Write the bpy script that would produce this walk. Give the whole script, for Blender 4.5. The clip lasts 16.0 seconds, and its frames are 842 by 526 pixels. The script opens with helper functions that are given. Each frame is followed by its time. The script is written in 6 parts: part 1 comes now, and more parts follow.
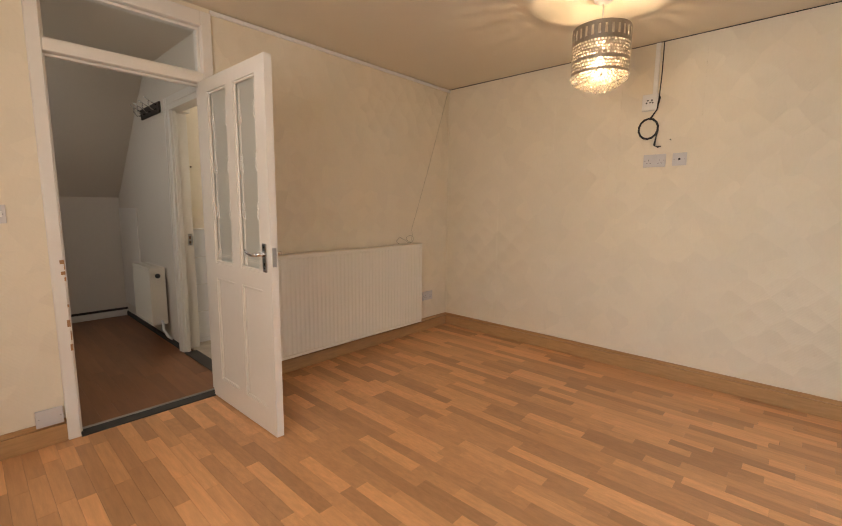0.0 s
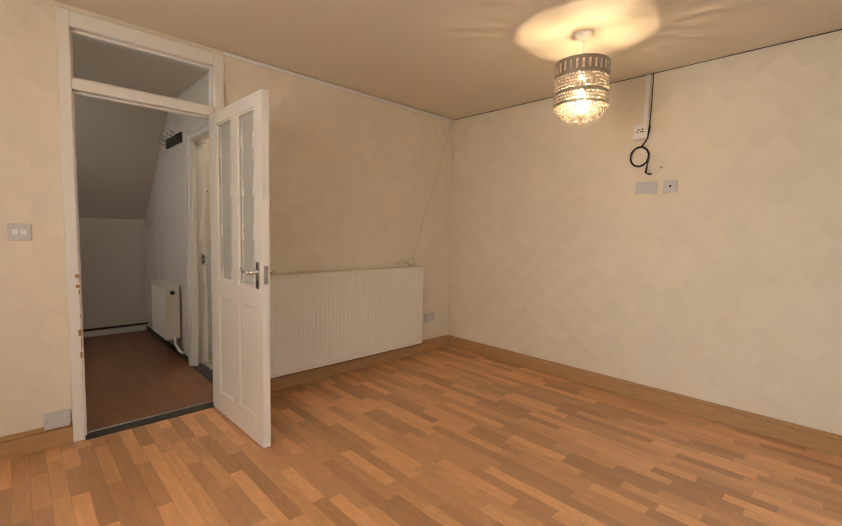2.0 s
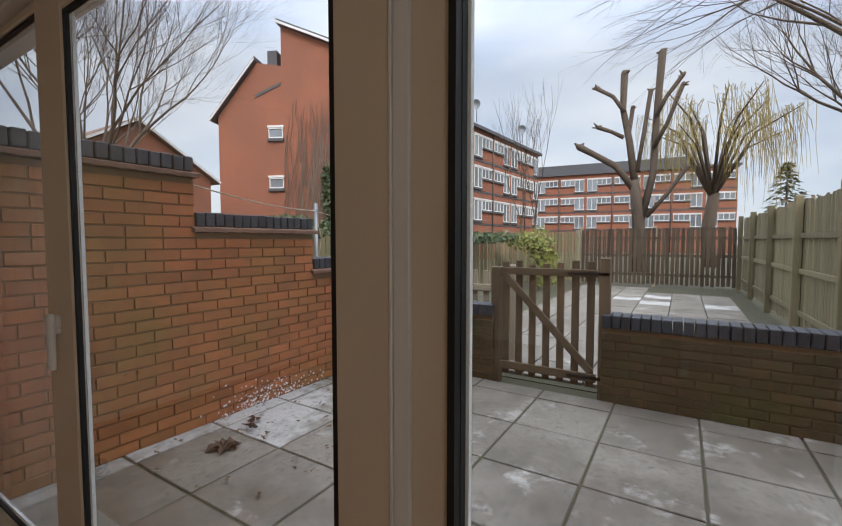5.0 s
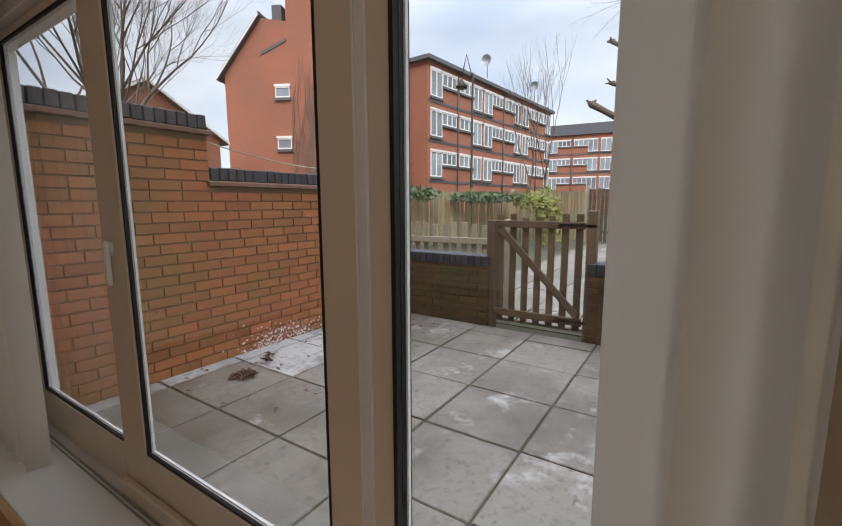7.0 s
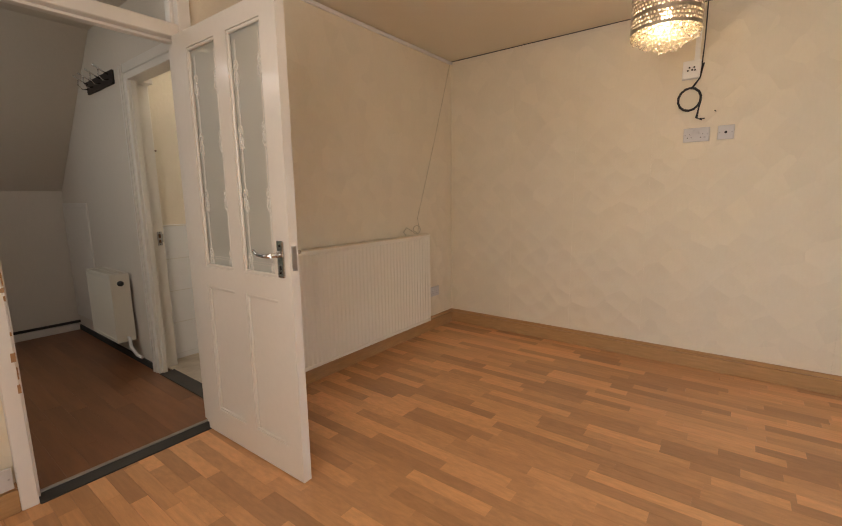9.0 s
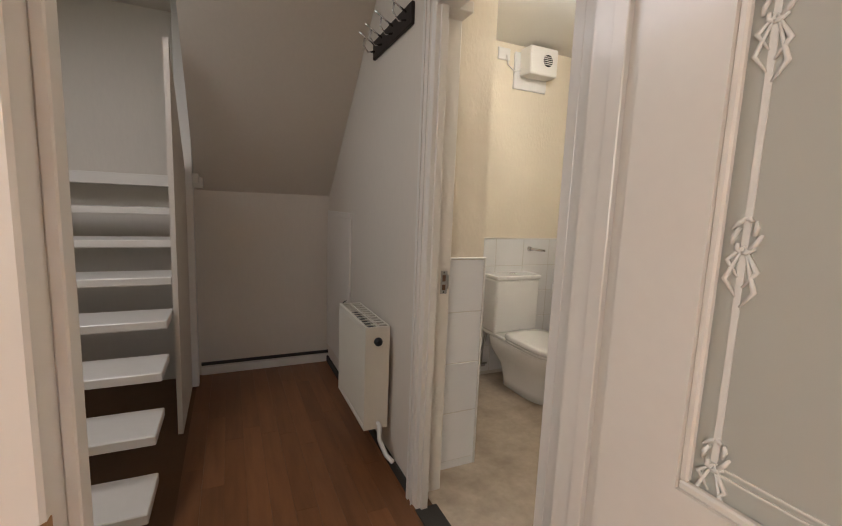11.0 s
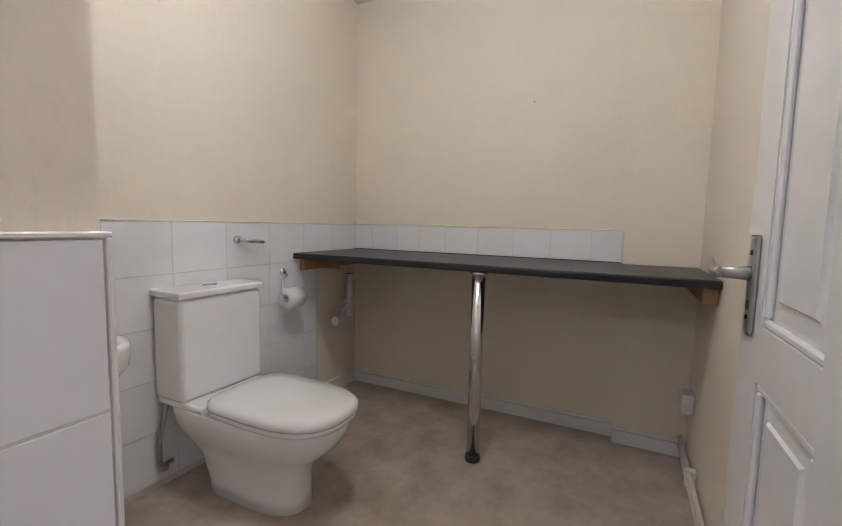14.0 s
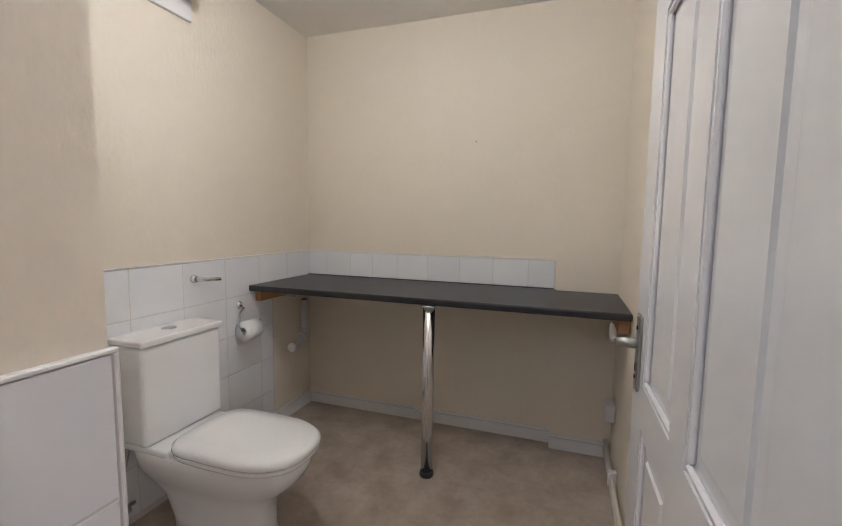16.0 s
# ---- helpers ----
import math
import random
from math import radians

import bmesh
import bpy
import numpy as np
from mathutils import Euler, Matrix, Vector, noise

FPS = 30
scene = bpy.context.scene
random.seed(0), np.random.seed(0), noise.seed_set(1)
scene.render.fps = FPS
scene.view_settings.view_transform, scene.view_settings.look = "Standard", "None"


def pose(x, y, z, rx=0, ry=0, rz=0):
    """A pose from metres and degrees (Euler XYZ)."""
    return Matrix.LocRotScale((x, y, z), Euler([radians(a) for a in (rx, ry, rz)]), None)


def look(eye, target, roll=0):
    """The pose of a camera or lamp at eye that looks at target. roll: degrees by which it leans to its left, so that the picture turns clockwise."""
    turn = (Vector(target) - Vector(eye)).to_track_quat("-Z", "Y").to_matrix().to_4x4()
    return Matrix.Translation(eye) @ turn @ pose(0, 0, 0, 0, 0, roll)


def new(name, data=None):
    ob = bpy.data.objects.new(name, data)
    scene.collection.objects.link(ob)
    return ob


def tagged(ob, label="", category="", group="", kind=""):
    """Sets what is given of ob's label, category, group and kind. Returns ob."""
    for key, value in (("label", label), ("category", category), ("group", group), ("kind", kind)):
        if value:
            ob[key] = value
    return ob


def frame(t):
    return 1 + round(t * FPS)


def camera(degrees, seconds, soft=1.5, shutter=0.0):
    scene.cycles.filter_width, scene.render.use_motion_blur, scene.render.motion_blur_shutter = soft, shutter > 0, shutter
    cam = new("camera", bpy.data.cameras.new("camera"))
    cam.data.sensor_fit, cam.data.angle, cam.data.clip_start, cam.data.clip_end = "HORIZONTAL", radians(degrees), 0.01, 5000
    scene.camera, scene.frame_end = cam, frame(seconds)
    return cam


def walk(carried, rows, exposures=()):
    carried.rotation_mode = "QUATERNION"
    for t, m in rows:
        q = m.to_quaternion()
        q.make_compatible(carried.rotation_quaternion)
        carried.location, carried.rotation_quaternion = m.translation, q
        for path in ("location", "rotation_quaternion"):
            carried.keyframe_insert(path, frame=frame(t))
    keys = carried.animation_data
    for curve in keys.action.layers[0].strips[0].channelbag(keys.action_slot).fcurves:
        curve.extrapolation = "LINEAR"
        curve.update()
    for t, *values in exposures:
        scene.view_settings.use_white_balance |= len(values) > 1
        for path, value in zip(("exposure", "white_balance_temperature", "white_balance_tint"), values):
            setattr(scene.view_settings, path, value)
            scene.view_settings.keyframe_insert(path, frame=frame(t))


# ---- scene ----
# the camera and its walk
cam = camera(90.0, 16.0, soft=1.1)
PATH = [
    (0, (-3.477, -2.814, 1.255), (-2.014, -1.476, 0.990), 0.6),
    (0.5, (-3.530, -2.804, 1.268), (-2.217, -1.317, 1.013), 1.1),
    (1, (-3.541, -2.820, 1.283), (-2.322, -1.252, 1.045), 1.3),
    (1.5, (-3.483, -2.892, 1.267), (-2.284, -1.304, 1.067), 1.4),
    (2, (-3.392, -3.055, 1.245), (-2.005, -1.622, 1.097), 1.2),
    (2.3, (-3.311, -3.218, 1.259), (-1.613, -2.171, 1.114), 0.9),
    (2.5, (-3.215, -3.297, 1.256), (-1.329, -2.641, 1.139), 0.6),
    (2.7, (-3.166, -3.351, 1.263), (-1.187, -3.084, 1.160), 0.4),
    (3, (-3.140, -3.460, 1.280), (-1.160, -3.726, 1.182), 0.4),
    (3.5, (-3.125, -3.542, 1.293), (-1.328, -4.417, 1.210), 0.2),
    (4, (-3.114, -3.587, 1.295), (-1.557, -4.839, 1.213), 0.0),
    (4.5, (-3.104, -3.610, 1.287), (-1.839, -5.156, 1.196), -0.0),
    (5, (-3.107, -3.617, 1.277), (-2.055, -5.314, 1.170), -0.0),
    (5.2, (-3.112, -3.612, 1.274), (-2.121, -5.345, 1.159), 0.2),
    (7.3, (-3.379, -3.324, 1.195), (-2.237, -4.933, 0.869), -0.0),
    (7.5, (-3.387, -3.218, 1.207), (-2.112, -4.723, 0.875), -0.3),
    (8, (-3.454, -2.915, 1.215), (-1.673, -3.764, 0.884), -0.5),
    (8.4, (-3.466, -2.615, 1.229), (-1.493, -2.589, 0.900), -0.6),
    (8.5, (-3.486, -2.539, 1.215), (-1.532, -2.262, 0.892), -0.6),
    (9, (-3.424, -2.219, 1.227), (-1.849, -1.026, 0.914), -0.8),
    (9.5, (-3.356, -1.794, 1.235), (-2.166, -0.217, 0.921), -0.3),
    (10, (-3.242, -1.330, 1.262), (-2.250, 0.380, 0.959), 0.7),
    (10.2, (-3.196, -1.144, 1.268), (-2.235, 0.584, 0.965), 1.3),
    (12.3, (-2.519, 0.325, 1.265), (-1.856, 2.200, 1.053), 1.8),
    (12.5, (-2.447, 0.417, 1.250), (-1.667, 2.248, 1.054), 1.5),
    (13, (-2.337, 0.561, 1.205), (-1.069, 2.098, 1.029), 1.3),
    (13.5, (-2.280, 0.571, 1.118), (-0.685, 1.766, 0.948), 1.1),
    (14, (-2.219, 0.535, 1.063), (-0.430, 1.410, 0.880), 1.3),
    (14.5, (-2.211, 0.516, 1.030), (-0.320, 1.143, 0.850), 1.3),
    (15, (-2.225, 0.530, 1.011), (-0.306, 1.062, 0.828), 1.2),
    (15.5, (-2.254, 0.528, 1.106), (-0.331, 1.045, 0.916), 0.9),
    (16, (-2.352, 0.500, 1.252), (-0.471, 1.152, 1.060), 0.8),
]
EXPOSURES = [
    (0.0, 2.55, 6500, 10), (2.1, 2.55, 6500, 10), (2.4, 2.42, 6500, 10), (2.7, 1.6, 6500, 10), (3.1, 0.70, 6500, 10), (3.6, 0.33, 6500, 10),
    (4.2, 0.35, 6500, 10), (5.2, 0.32, 6500, 10), (7.3, 0.65, 6500, 10), (7.8, 0.85, 6500, 10), (8.2, 1.25, 6500, 10), (8.6, 2.10, 6500, 10),
    (9.0, 2.4, 6500, 10), (10.2, 2.6, 6500, 10), (12.3, 2.88, 5250, 15), (16.0, 2.84, 5250, 15),
]
walk(cam, [(t, look(eye, target, roll)) for t, eye, target, roll in PATH], EXPOSURES)

# world: an overcast sky
world = bpy.data.worlds.new("overcast_sky")
scene.world = world
world.use_nodes = True
wn, wl = world.node_tree.nodes, world.node_tree.links
SUN_EL, SUN_ROT = radians(38), radians(321)
sky = wn.new("ShaderNodeTexSky")
sky.sky_type, sky.sun_disc, sky.sun_elevation, sky.sun_rotation = "NISHITA", False, SUN_EL, SUN_ROT
tc, mp = wn.new("ShaderNodeTexCoord"), wn.new("ShaderNodeMapping")
mp.inputs["Scale"].default_value = (1.0, 1.0, 2.6)
cl = wn.new("ShaderNodeTexNoise")
cl.inputs["Scale"].default_value, cl.inputs["Detail"].default_value = 2.2, 5
ramp = wn.new("ShaderNodeValToRGB")
ramp.color_ramp.elements[0].position, ramp.color_ramp.elements[0].color = 0.36, (5.0, 5.7, 7.0, 1)
ramp.color_ramp.elements[1].position, ramp.color_ramp.elements[1].color = 0.64, (7.6, 7.9, 8.4, 1)
mixw = wn.new("ShaderNodeMix")
mixw.data_type = "RGBA"
mixw.inputs["Factor"].default_value = 0.8
wl.new(tc.outputs["Generated"], mp.inputs["Vector"])
wl.new(mp.outputs["Vector"], cl.inputs["Vector"])
wl.new(cl.outputs["Fac"], ramp.inputs["Fac"])
wl.new(sky.outputs["Color"], mixw.inputs[6])
wl.new(ramp.outputs["Color"], mixw.inputs[7])
# an overcast dome is brighter overhead than near the horizon
sepw, upw, mulw = wn.new("ShaderNodeSeparateXYZ"), wn.new("ShaderNodeMapRange"), wn.new("ShaderNodeVectorMath")
upw.inputs["From Min"].default_value, upw.inputs["From Max"].default_value = 0.35, 1.0
upw.inputs["To Min"].default_value, upw.inputs["To Max"].default_value = 0.80, 3.3
mulw.operation = "MULTIPLY"
wl.new(tc.outputs["Generated"], sepw.inputs[0])
wl.new(sepw.outputs["Z"], upw.inputs["Value"])
wl.new(mixw.outputs[2], mulw.inputs[0])
wl.new(upw.outputs[0], mulw.inputs[1])
wl.new(mulw.outputs[0], wn["Background"].inputs["Color"])
wn["Background"].inputs["Strength"].default_value = 0.125


def lamp(name, kind, m, energy, color, **values):
    data = bpy.data.lights.new(name, kind)
    data.energy, data.color = energy, color
    if "size" in values:
        data.shape, data.size, data.size_y = "RECTANGLE", values["size"], values["size_y"]
    if "radius" in values:
        data.shadow_soft_size = values["radius"]
    if "angle" in values:
        data.angle = values["angle"]
    ob = new(name, data)
    ob.matrix_world = m
    return ob


lamp("sun", "SUN", look((0, 0, 30), (0.5 * 30, -0.62 * 30, 30 - 0.62 * 30)), 1.6, (1.0, 0.94, 0.86), angle=radians(30))
# the pendant's bulb, the ceiling lamp of the small room, two added fill lamps
lamp("pendant_bulb_light", "POINT", pose(-0.93, -1.85, 2.14), 1.75, (1.0, 0.72, 0.43), radius=0.012)
lamp("toilet_room_light", "POINT", pose(-1.3, 1.1, 2.36), 2.9, (1.0, 0.905, 0.75), radius=0.05)
# added lamp in an unseen west opening, evens out the living room
lamp("west_fill_light", "AREA", pose(-4.49, -2.1, 1.5, 0, -90, 0), 5.2, (1.0, 0.93, 0.82), size=1.15, size_y=1.5)
# unseen area lamp added over the stairs to brighten the hall
lamp("stair_fill_light", "AREA", pose(-3.9, 1.2, 2.38, 0, -12, 0), 2.1, (1.0, 0.92, 0.90), size=0.6, size_y=1.2)


# ---------------------------------------------------------------- mesh code
def quad_box(bm, x0, x1, y0, y1, z0, z1, bevel=0.0, seg=1):
    v = [bm.verts.new(p) for p in ((x0, y0, z0), (x1, y0, z0), (x1, y1, z0), (x0, y1, z0),
                                   (x0, y0, z1), (x1, y0, z1), (x1, y1, z1), (x0, y1, z1))]
    fs = [bm.faces.new([v[i] for i in q]) for q in ((3, 2, 1, 0), (4, 5, 6, 7), (0, 1, 5, 4), (1, 2, 6, 5), (2, 3, 7, 6), (3, 0, 4, 7))]
    if bevel:
        edges = list({e for f in fs for e in f.edges})
        bmesh.ops.bevel(bm, geom=edges, offset=bevel, segments=seg, affect="EDGES", profile=0.5)
    return bm


def box(x0, x1, y0, y1, z0, z1, bevel=0.0, seg=1):
    return quad_box(bmesh.new(), min(x0, x1), max(x0, x1), min(y0, y1), max(y0, y1), min(z0, z1), max(z0, z1), bevel, seg)


def boxes(rows, bevel=0.0):
    bm = bmesh.new()
    for r in rows:
        quad_box(bm, *r, bevel)
    return bm


def tube(bm, pts, radii, seg=8, cap=True):
    """A round tube along points, with one radius or a radius a point."""
    pts = [Vector(p) for p in pts]
    if not isinstance(radii, (list, tuple)):
        radii = [radii] * len(pts)
    rings, up = [], None
    for i, p in enumerate(pts):
        d = (pts[min(i + 1, len(pts) - 1)] - pts[max(i - 1, 0)]).normalized()
        if up is None:
            up = d.orthogonal().normalized()
        up = (up - d * up.dot(d)).normalized() if (up - d * up.dot(d)).length > 1e-6 else d.orthogonal().normalized()
        side = d.cross(up)
        rings.append([bm.verts.new(p + (up * math.cos(a) + side * math.sin(a)) * radii[i])
                      for a in [2 * math.pi * k / seg for k in range(seg)]])
    for a, b in zip(rings, rings[1:]):
        for k in range(seg):
            f = bm.faces.new((a[k], a[(k + 1) % seg], b[(k + 1) % seg], b[k]))
            f.smooth = True
    if cap:
        bm.faces.new(rings[0][::-1])
        bm.faces.new(rings[-1])
    return bm


def lathe(bm, centre, profile, seg=24, axis="z", cap=True):
    """Turns (radius, height) pairs round an axis through centre."""
    rings = []
    for r, hgt in profile:
        ring = []
        for k in range(seg):
            a = 2 * math.pi * k / seg
            c, s = r * math.cos(a), r * math.sin(a)
            d = {"z": (c, s, hgt), "y": (c, hgt, s), "x": (hgt, c, s)}[axis]
            ring.append(bm.verts.new(Vector(centre) + Vector(d)))
        rings.append(ring)
    for a, b in zip(rings, rings[1:]):
        for k in range(seg):
            f = bm.faces.new((a[k], a[(k + 1) % seg], b[(k + 1) % seg], b[k]))
            f.smooth = True
    if cap:
        bm.faces.new(rings[0][::-1])
        bm.faces.new(rings[-1])
    return bm


def mesh_of(name, bm, material):
    bmesh.ops.recalc_face_normals(bm, faces=bm.faces)
    me = bpy.data.meshes.new(name)
    bm.to_mesh(me)
    bm.free()
    me.materials.append(material)
    return me


def part(name, bm, material, parent=None, label="", kind=""):
    """Links a bmesh as one mesh object under a thing or a part."""
    ob = new(name, mesh_of(name, bm, material))
    if parent is not None:
        ob.parent = parent
    return tagged(ob, label=label, kind=kind)


def thing(name, m, label, category, group=""):
    ob = new(name)
    ob.empty_display_size = 0.1
    ob.matrix_world = m
    return tagged(ob, label, category, group)


def structure(name, bm, material, label, category):
    return tagged(part(name, bm, material), label, category, kind="structure")


def piece(name, me, parent, loc, rot=(0, 0, 0), scl=(1, 1, 1)):
    ob = new(name, me)
    ob.parent = parent
    ob.location, ob.rotation_euler, ob.scale = loc, rot, scl
    return ob


# ---------------------------------------------------------------- materials
def material(name, color, rough=0.6, metal=0.0, vary=0.08, scale=6.0, fine=120.0, bump=0.15, stretch=(1, 1, 1), stain=None,
             random=0.0, island=False, spec=0.5, coat=0.0, wear=0.25, cells=0.0, cell_bump=0.0, spread=()):
    """A painted, plastic, wooden or stone surface with a broad variation, a fine grain and relief."""
    m = bpy.data.materials.new(name)
    m.use_nodes = True
    n, l = m.node_tree.nodes, m.node_tree.links
    bsdf = n["Principled BSDF"]
    bsdf.inputs["Roughness"].default_value, bsdf.inputs["Metallic"].default_value = rough, metal
    bsdf.inputs["Specular IOR Level"].default_value = spec
    bsdf.inputs["Coat Weight"].default_value = coat
    co, ma = n.new("ShaderNodeTexCoord"), n.new("ShaderNodeMapping")
    ma.inputs["Scale"].default_value = stretch
    l.new(co.outputs["Object"], ma.inputs["Vector"])
    vec = ma.outputs["Vector"]
    if random:
        info, add = n.new("ShaderNodeObjectInfo"), n.new("ShaderNodeVectorMath")
        geo = n.new("ShaderNodeNewGeometry")
        rnd = geo.outputs["Random Per Island"] if island else info.outputs["Random"]
        mul = n.new("ShaderNodeMath")
        mul.operation, mul.inputs[1].default_value = "MULTIPLY", 37.0
        l.new(rnd, mul.inputs[0])
        l.new(vec, add.inputs[0])
        l.new(mul.outputs[0], add.inputs[1])
        vec = add.outputs[0]
    big, small = n.new("ShaderNodeTexNoise"), n.new("ShaderNodeTexNoise")
    big.inputs["Scale"].default_value, big.inputs["Detail"].default_value = scale, 4
    small.inputs["Scale"].default_value, small.inputs["Detail"].default_value = fine, 3
    for t in (big, small):
        l.new(vec, t.inputs["Vector"])
    ramp = n.new("ShaderNodeValToRGB")
    e = ramp.color_ramp.elements
    e[0].position, e[1].position = 0.3, 0.7
    second = stain or [c * (1 - wear) for c in color]
    lo = [c + (s - c) * min(1, vary * 4) for c, s in zip(color, second)]
    e[0].color, e[1].color = (*lo, 1), (*color, 1)
    l.new(big.outputs["Fac"], ramp.inputs["Fac"])
    shade = n.new("ShaderNodeMix")
    shade.data_type, shade.blend_type = "RGBA", "MULTIPLY"
    shade.inputs["Factor"].default_value = 1.0
    r2 = n.new("ShaderNodeValToRGB")
    r2.color_ramp.elements[0].color = (1 - vary,) * 3 + (1,)
    r2.color_ramp.elements[1].color = (1, 1, 1, 1)
    l.new(small.outputs["Fac"], r2.inputs["Fac"])
    l.new(ramp.outputs["Color"], shade.inputs[6])
    l.new(r2.outputs["Color"], shade.inputs[7])
    out = shade.outputs[2]
    if random:
        hsv = n.new("ShaderNodeHueSaturation")
        mr = n.new("ShaderNodeMapRange")
        mr.inputs["To Min"].default_value, mr.inputs["To Max"].default_value = 1 - random, 1 + random
        l.new(rnd, mr.inputs["Value"])
        l.new(mr.outputs[0], hsv.inputs["Value"])
        l.new(out, hsv.inputs["Color"])
        out = hsv.outputs["Color"]
    # weathering that runs on from piece to piece: (size, colour, low edge, high edge)
    for k, (size, tint, low, high) in enumerate(spread):
        place, stain_n, edge, over = n.new("ShaderNodeNewGeometry"), n.new("ShaderNodeTexNoise"), n.new("ShaderNodeMapRange"), n.new("ShaderNodeMix")
        stain_n.noise_dimensions, stain_n.inputs["W"].default_value = "4D", 3.7 * k + 1.3
        stain_n.inputs["Scale"].default_value, stain_n.inputs["Detail"].default_value, stain_n.inputs["Roughness"].default_value = size, 6, 0.65
        edge.inputs["From Min"].default_value, edge.inputs["From Max"].default_value = low, high
        over.data_type = "RGBA"
        over.inputs[7].default_value = (*tint, 1)
        l.new(place.outputs["Position"], stain_n.inputs["Vector"])
        l.new(stain_n.outputs["Fac"], edge.inputs["Value"])
        l.new(edge.outputs[0], over.inputs["Factor"])
        l.new(out, over.inputs[6])
        out = over.outputs[2]
    l.new(out, bsdf.inputs["Base Color"])
    if bump:
        bp = n.new("ShaderNodeBump")
        bp.inputs["Strength"].default_value, bp.inputs["Distance"].default_value = bump, 0.002
        l.new(small.outputs["Fac"], bp.inputs["Height"])
        last = bp
        if cells:
            vo = n.new("ShaderNodeTexVoronoi")
            vo.inputs["Scale"].default_value, vo.inputs["Randomness"].default_value = cells, 0.45
            slant = n.new("ShaderNodeMapping")
            slant.inputs["Rotation"].default_value = (radians(45), radians(45), 0)
            l.new(co.outputs["Object"], slant.inputs["Vector"])
            l.new(slant.outputs["Vector"], vo.inputs["Vector"])
            b2 = n.new("ShaderNodeBump")
            b2.inputs["Strength"].default_value, b2.inputs["Distance"].default_value = cell_bump, 0.014
            # slanting ribs inside each scallop, turned from one scallop to the next
            wv, am, ad = n.new("ShaderNodeTexWave"), n.new("ShaderNodeMath"), n.new("ShaderNodeMath")
            wv.bands_direction = "DIAGONAL"
            wv.inputs["Scale"].default_value = 30.0
            am.operation, am.inputs[1].default_value = "MULTIPLY", 0.02
            l.new(co.outputs["Object"], wv.inputs["Vector"])
            l.new(wv.outputs["Fac"], am.inputs[0])
            l.new(am.outputs[0], ad.inputs[0])
            l.new(vo.outputs["Distance"], ad.inputs[1])
            l.new(ad.outputs[0], b2.inputs["Height"])
            tone, vals = n.new("ShaderNodeMix"), n.new("ShaderNodeMapRange")
            tone.data_type, tone.blend_type = "RGBA", "MULTIPLY"
            tone.inputs["Factor"].default_value = 1.0
            sepc = n.new("ShaderNodeSeparateColor")
            l.new(vo.outputs["Color"], sepc.inputs[0])
            l.new(sepc.outputs[0], vals.inputs["Value"])
            vals.inputs["To Min"].default_value = 0.955
            l.new(out, tone.inputs[6])
            l.new(vals.outputs[0], tone.inputs[7])
            l.new(tone.outputs[2], bsdf.inputs["Base Color"])
            l.new(bp.outputs["Normal"], b2.inputs["Normal"])
            last = b2
        l.new(last.outputs["Normal"], bsdf.inputs["Normal"])
    return m


def glass_material(name, color=(0.97, 0.98, 0.98), rough=0.0, bump=0.0, clear=1.0):
    m = bpy.data.materials.new(name)
    m.use_nodes = True
    n, l = m.node_tree.nodes, m.node_tree.links
    b = n["Principled BSDF"]
    b.inputs["Base Color"].default_value = (*color, 1)
    b.inputs["Transmission Weight"].default_value, b.inputs["Roughness"].default_value, b.inputs["IOR"].default_value = clear, rough, 1.45
    if bump:
        no, bp = n.new("ShaderNodeTexNoise"), n.new("ShaderNodeBump")
        no.inputs["Scale"].default_value = 90
        bp.inputs["Strength"].default_value = bump
        l.new(no.outputs["Fac"], bp.inputs["Height"])
        l.new(bp.outputs["Normal"], b.inputs["Normal"])
    return m


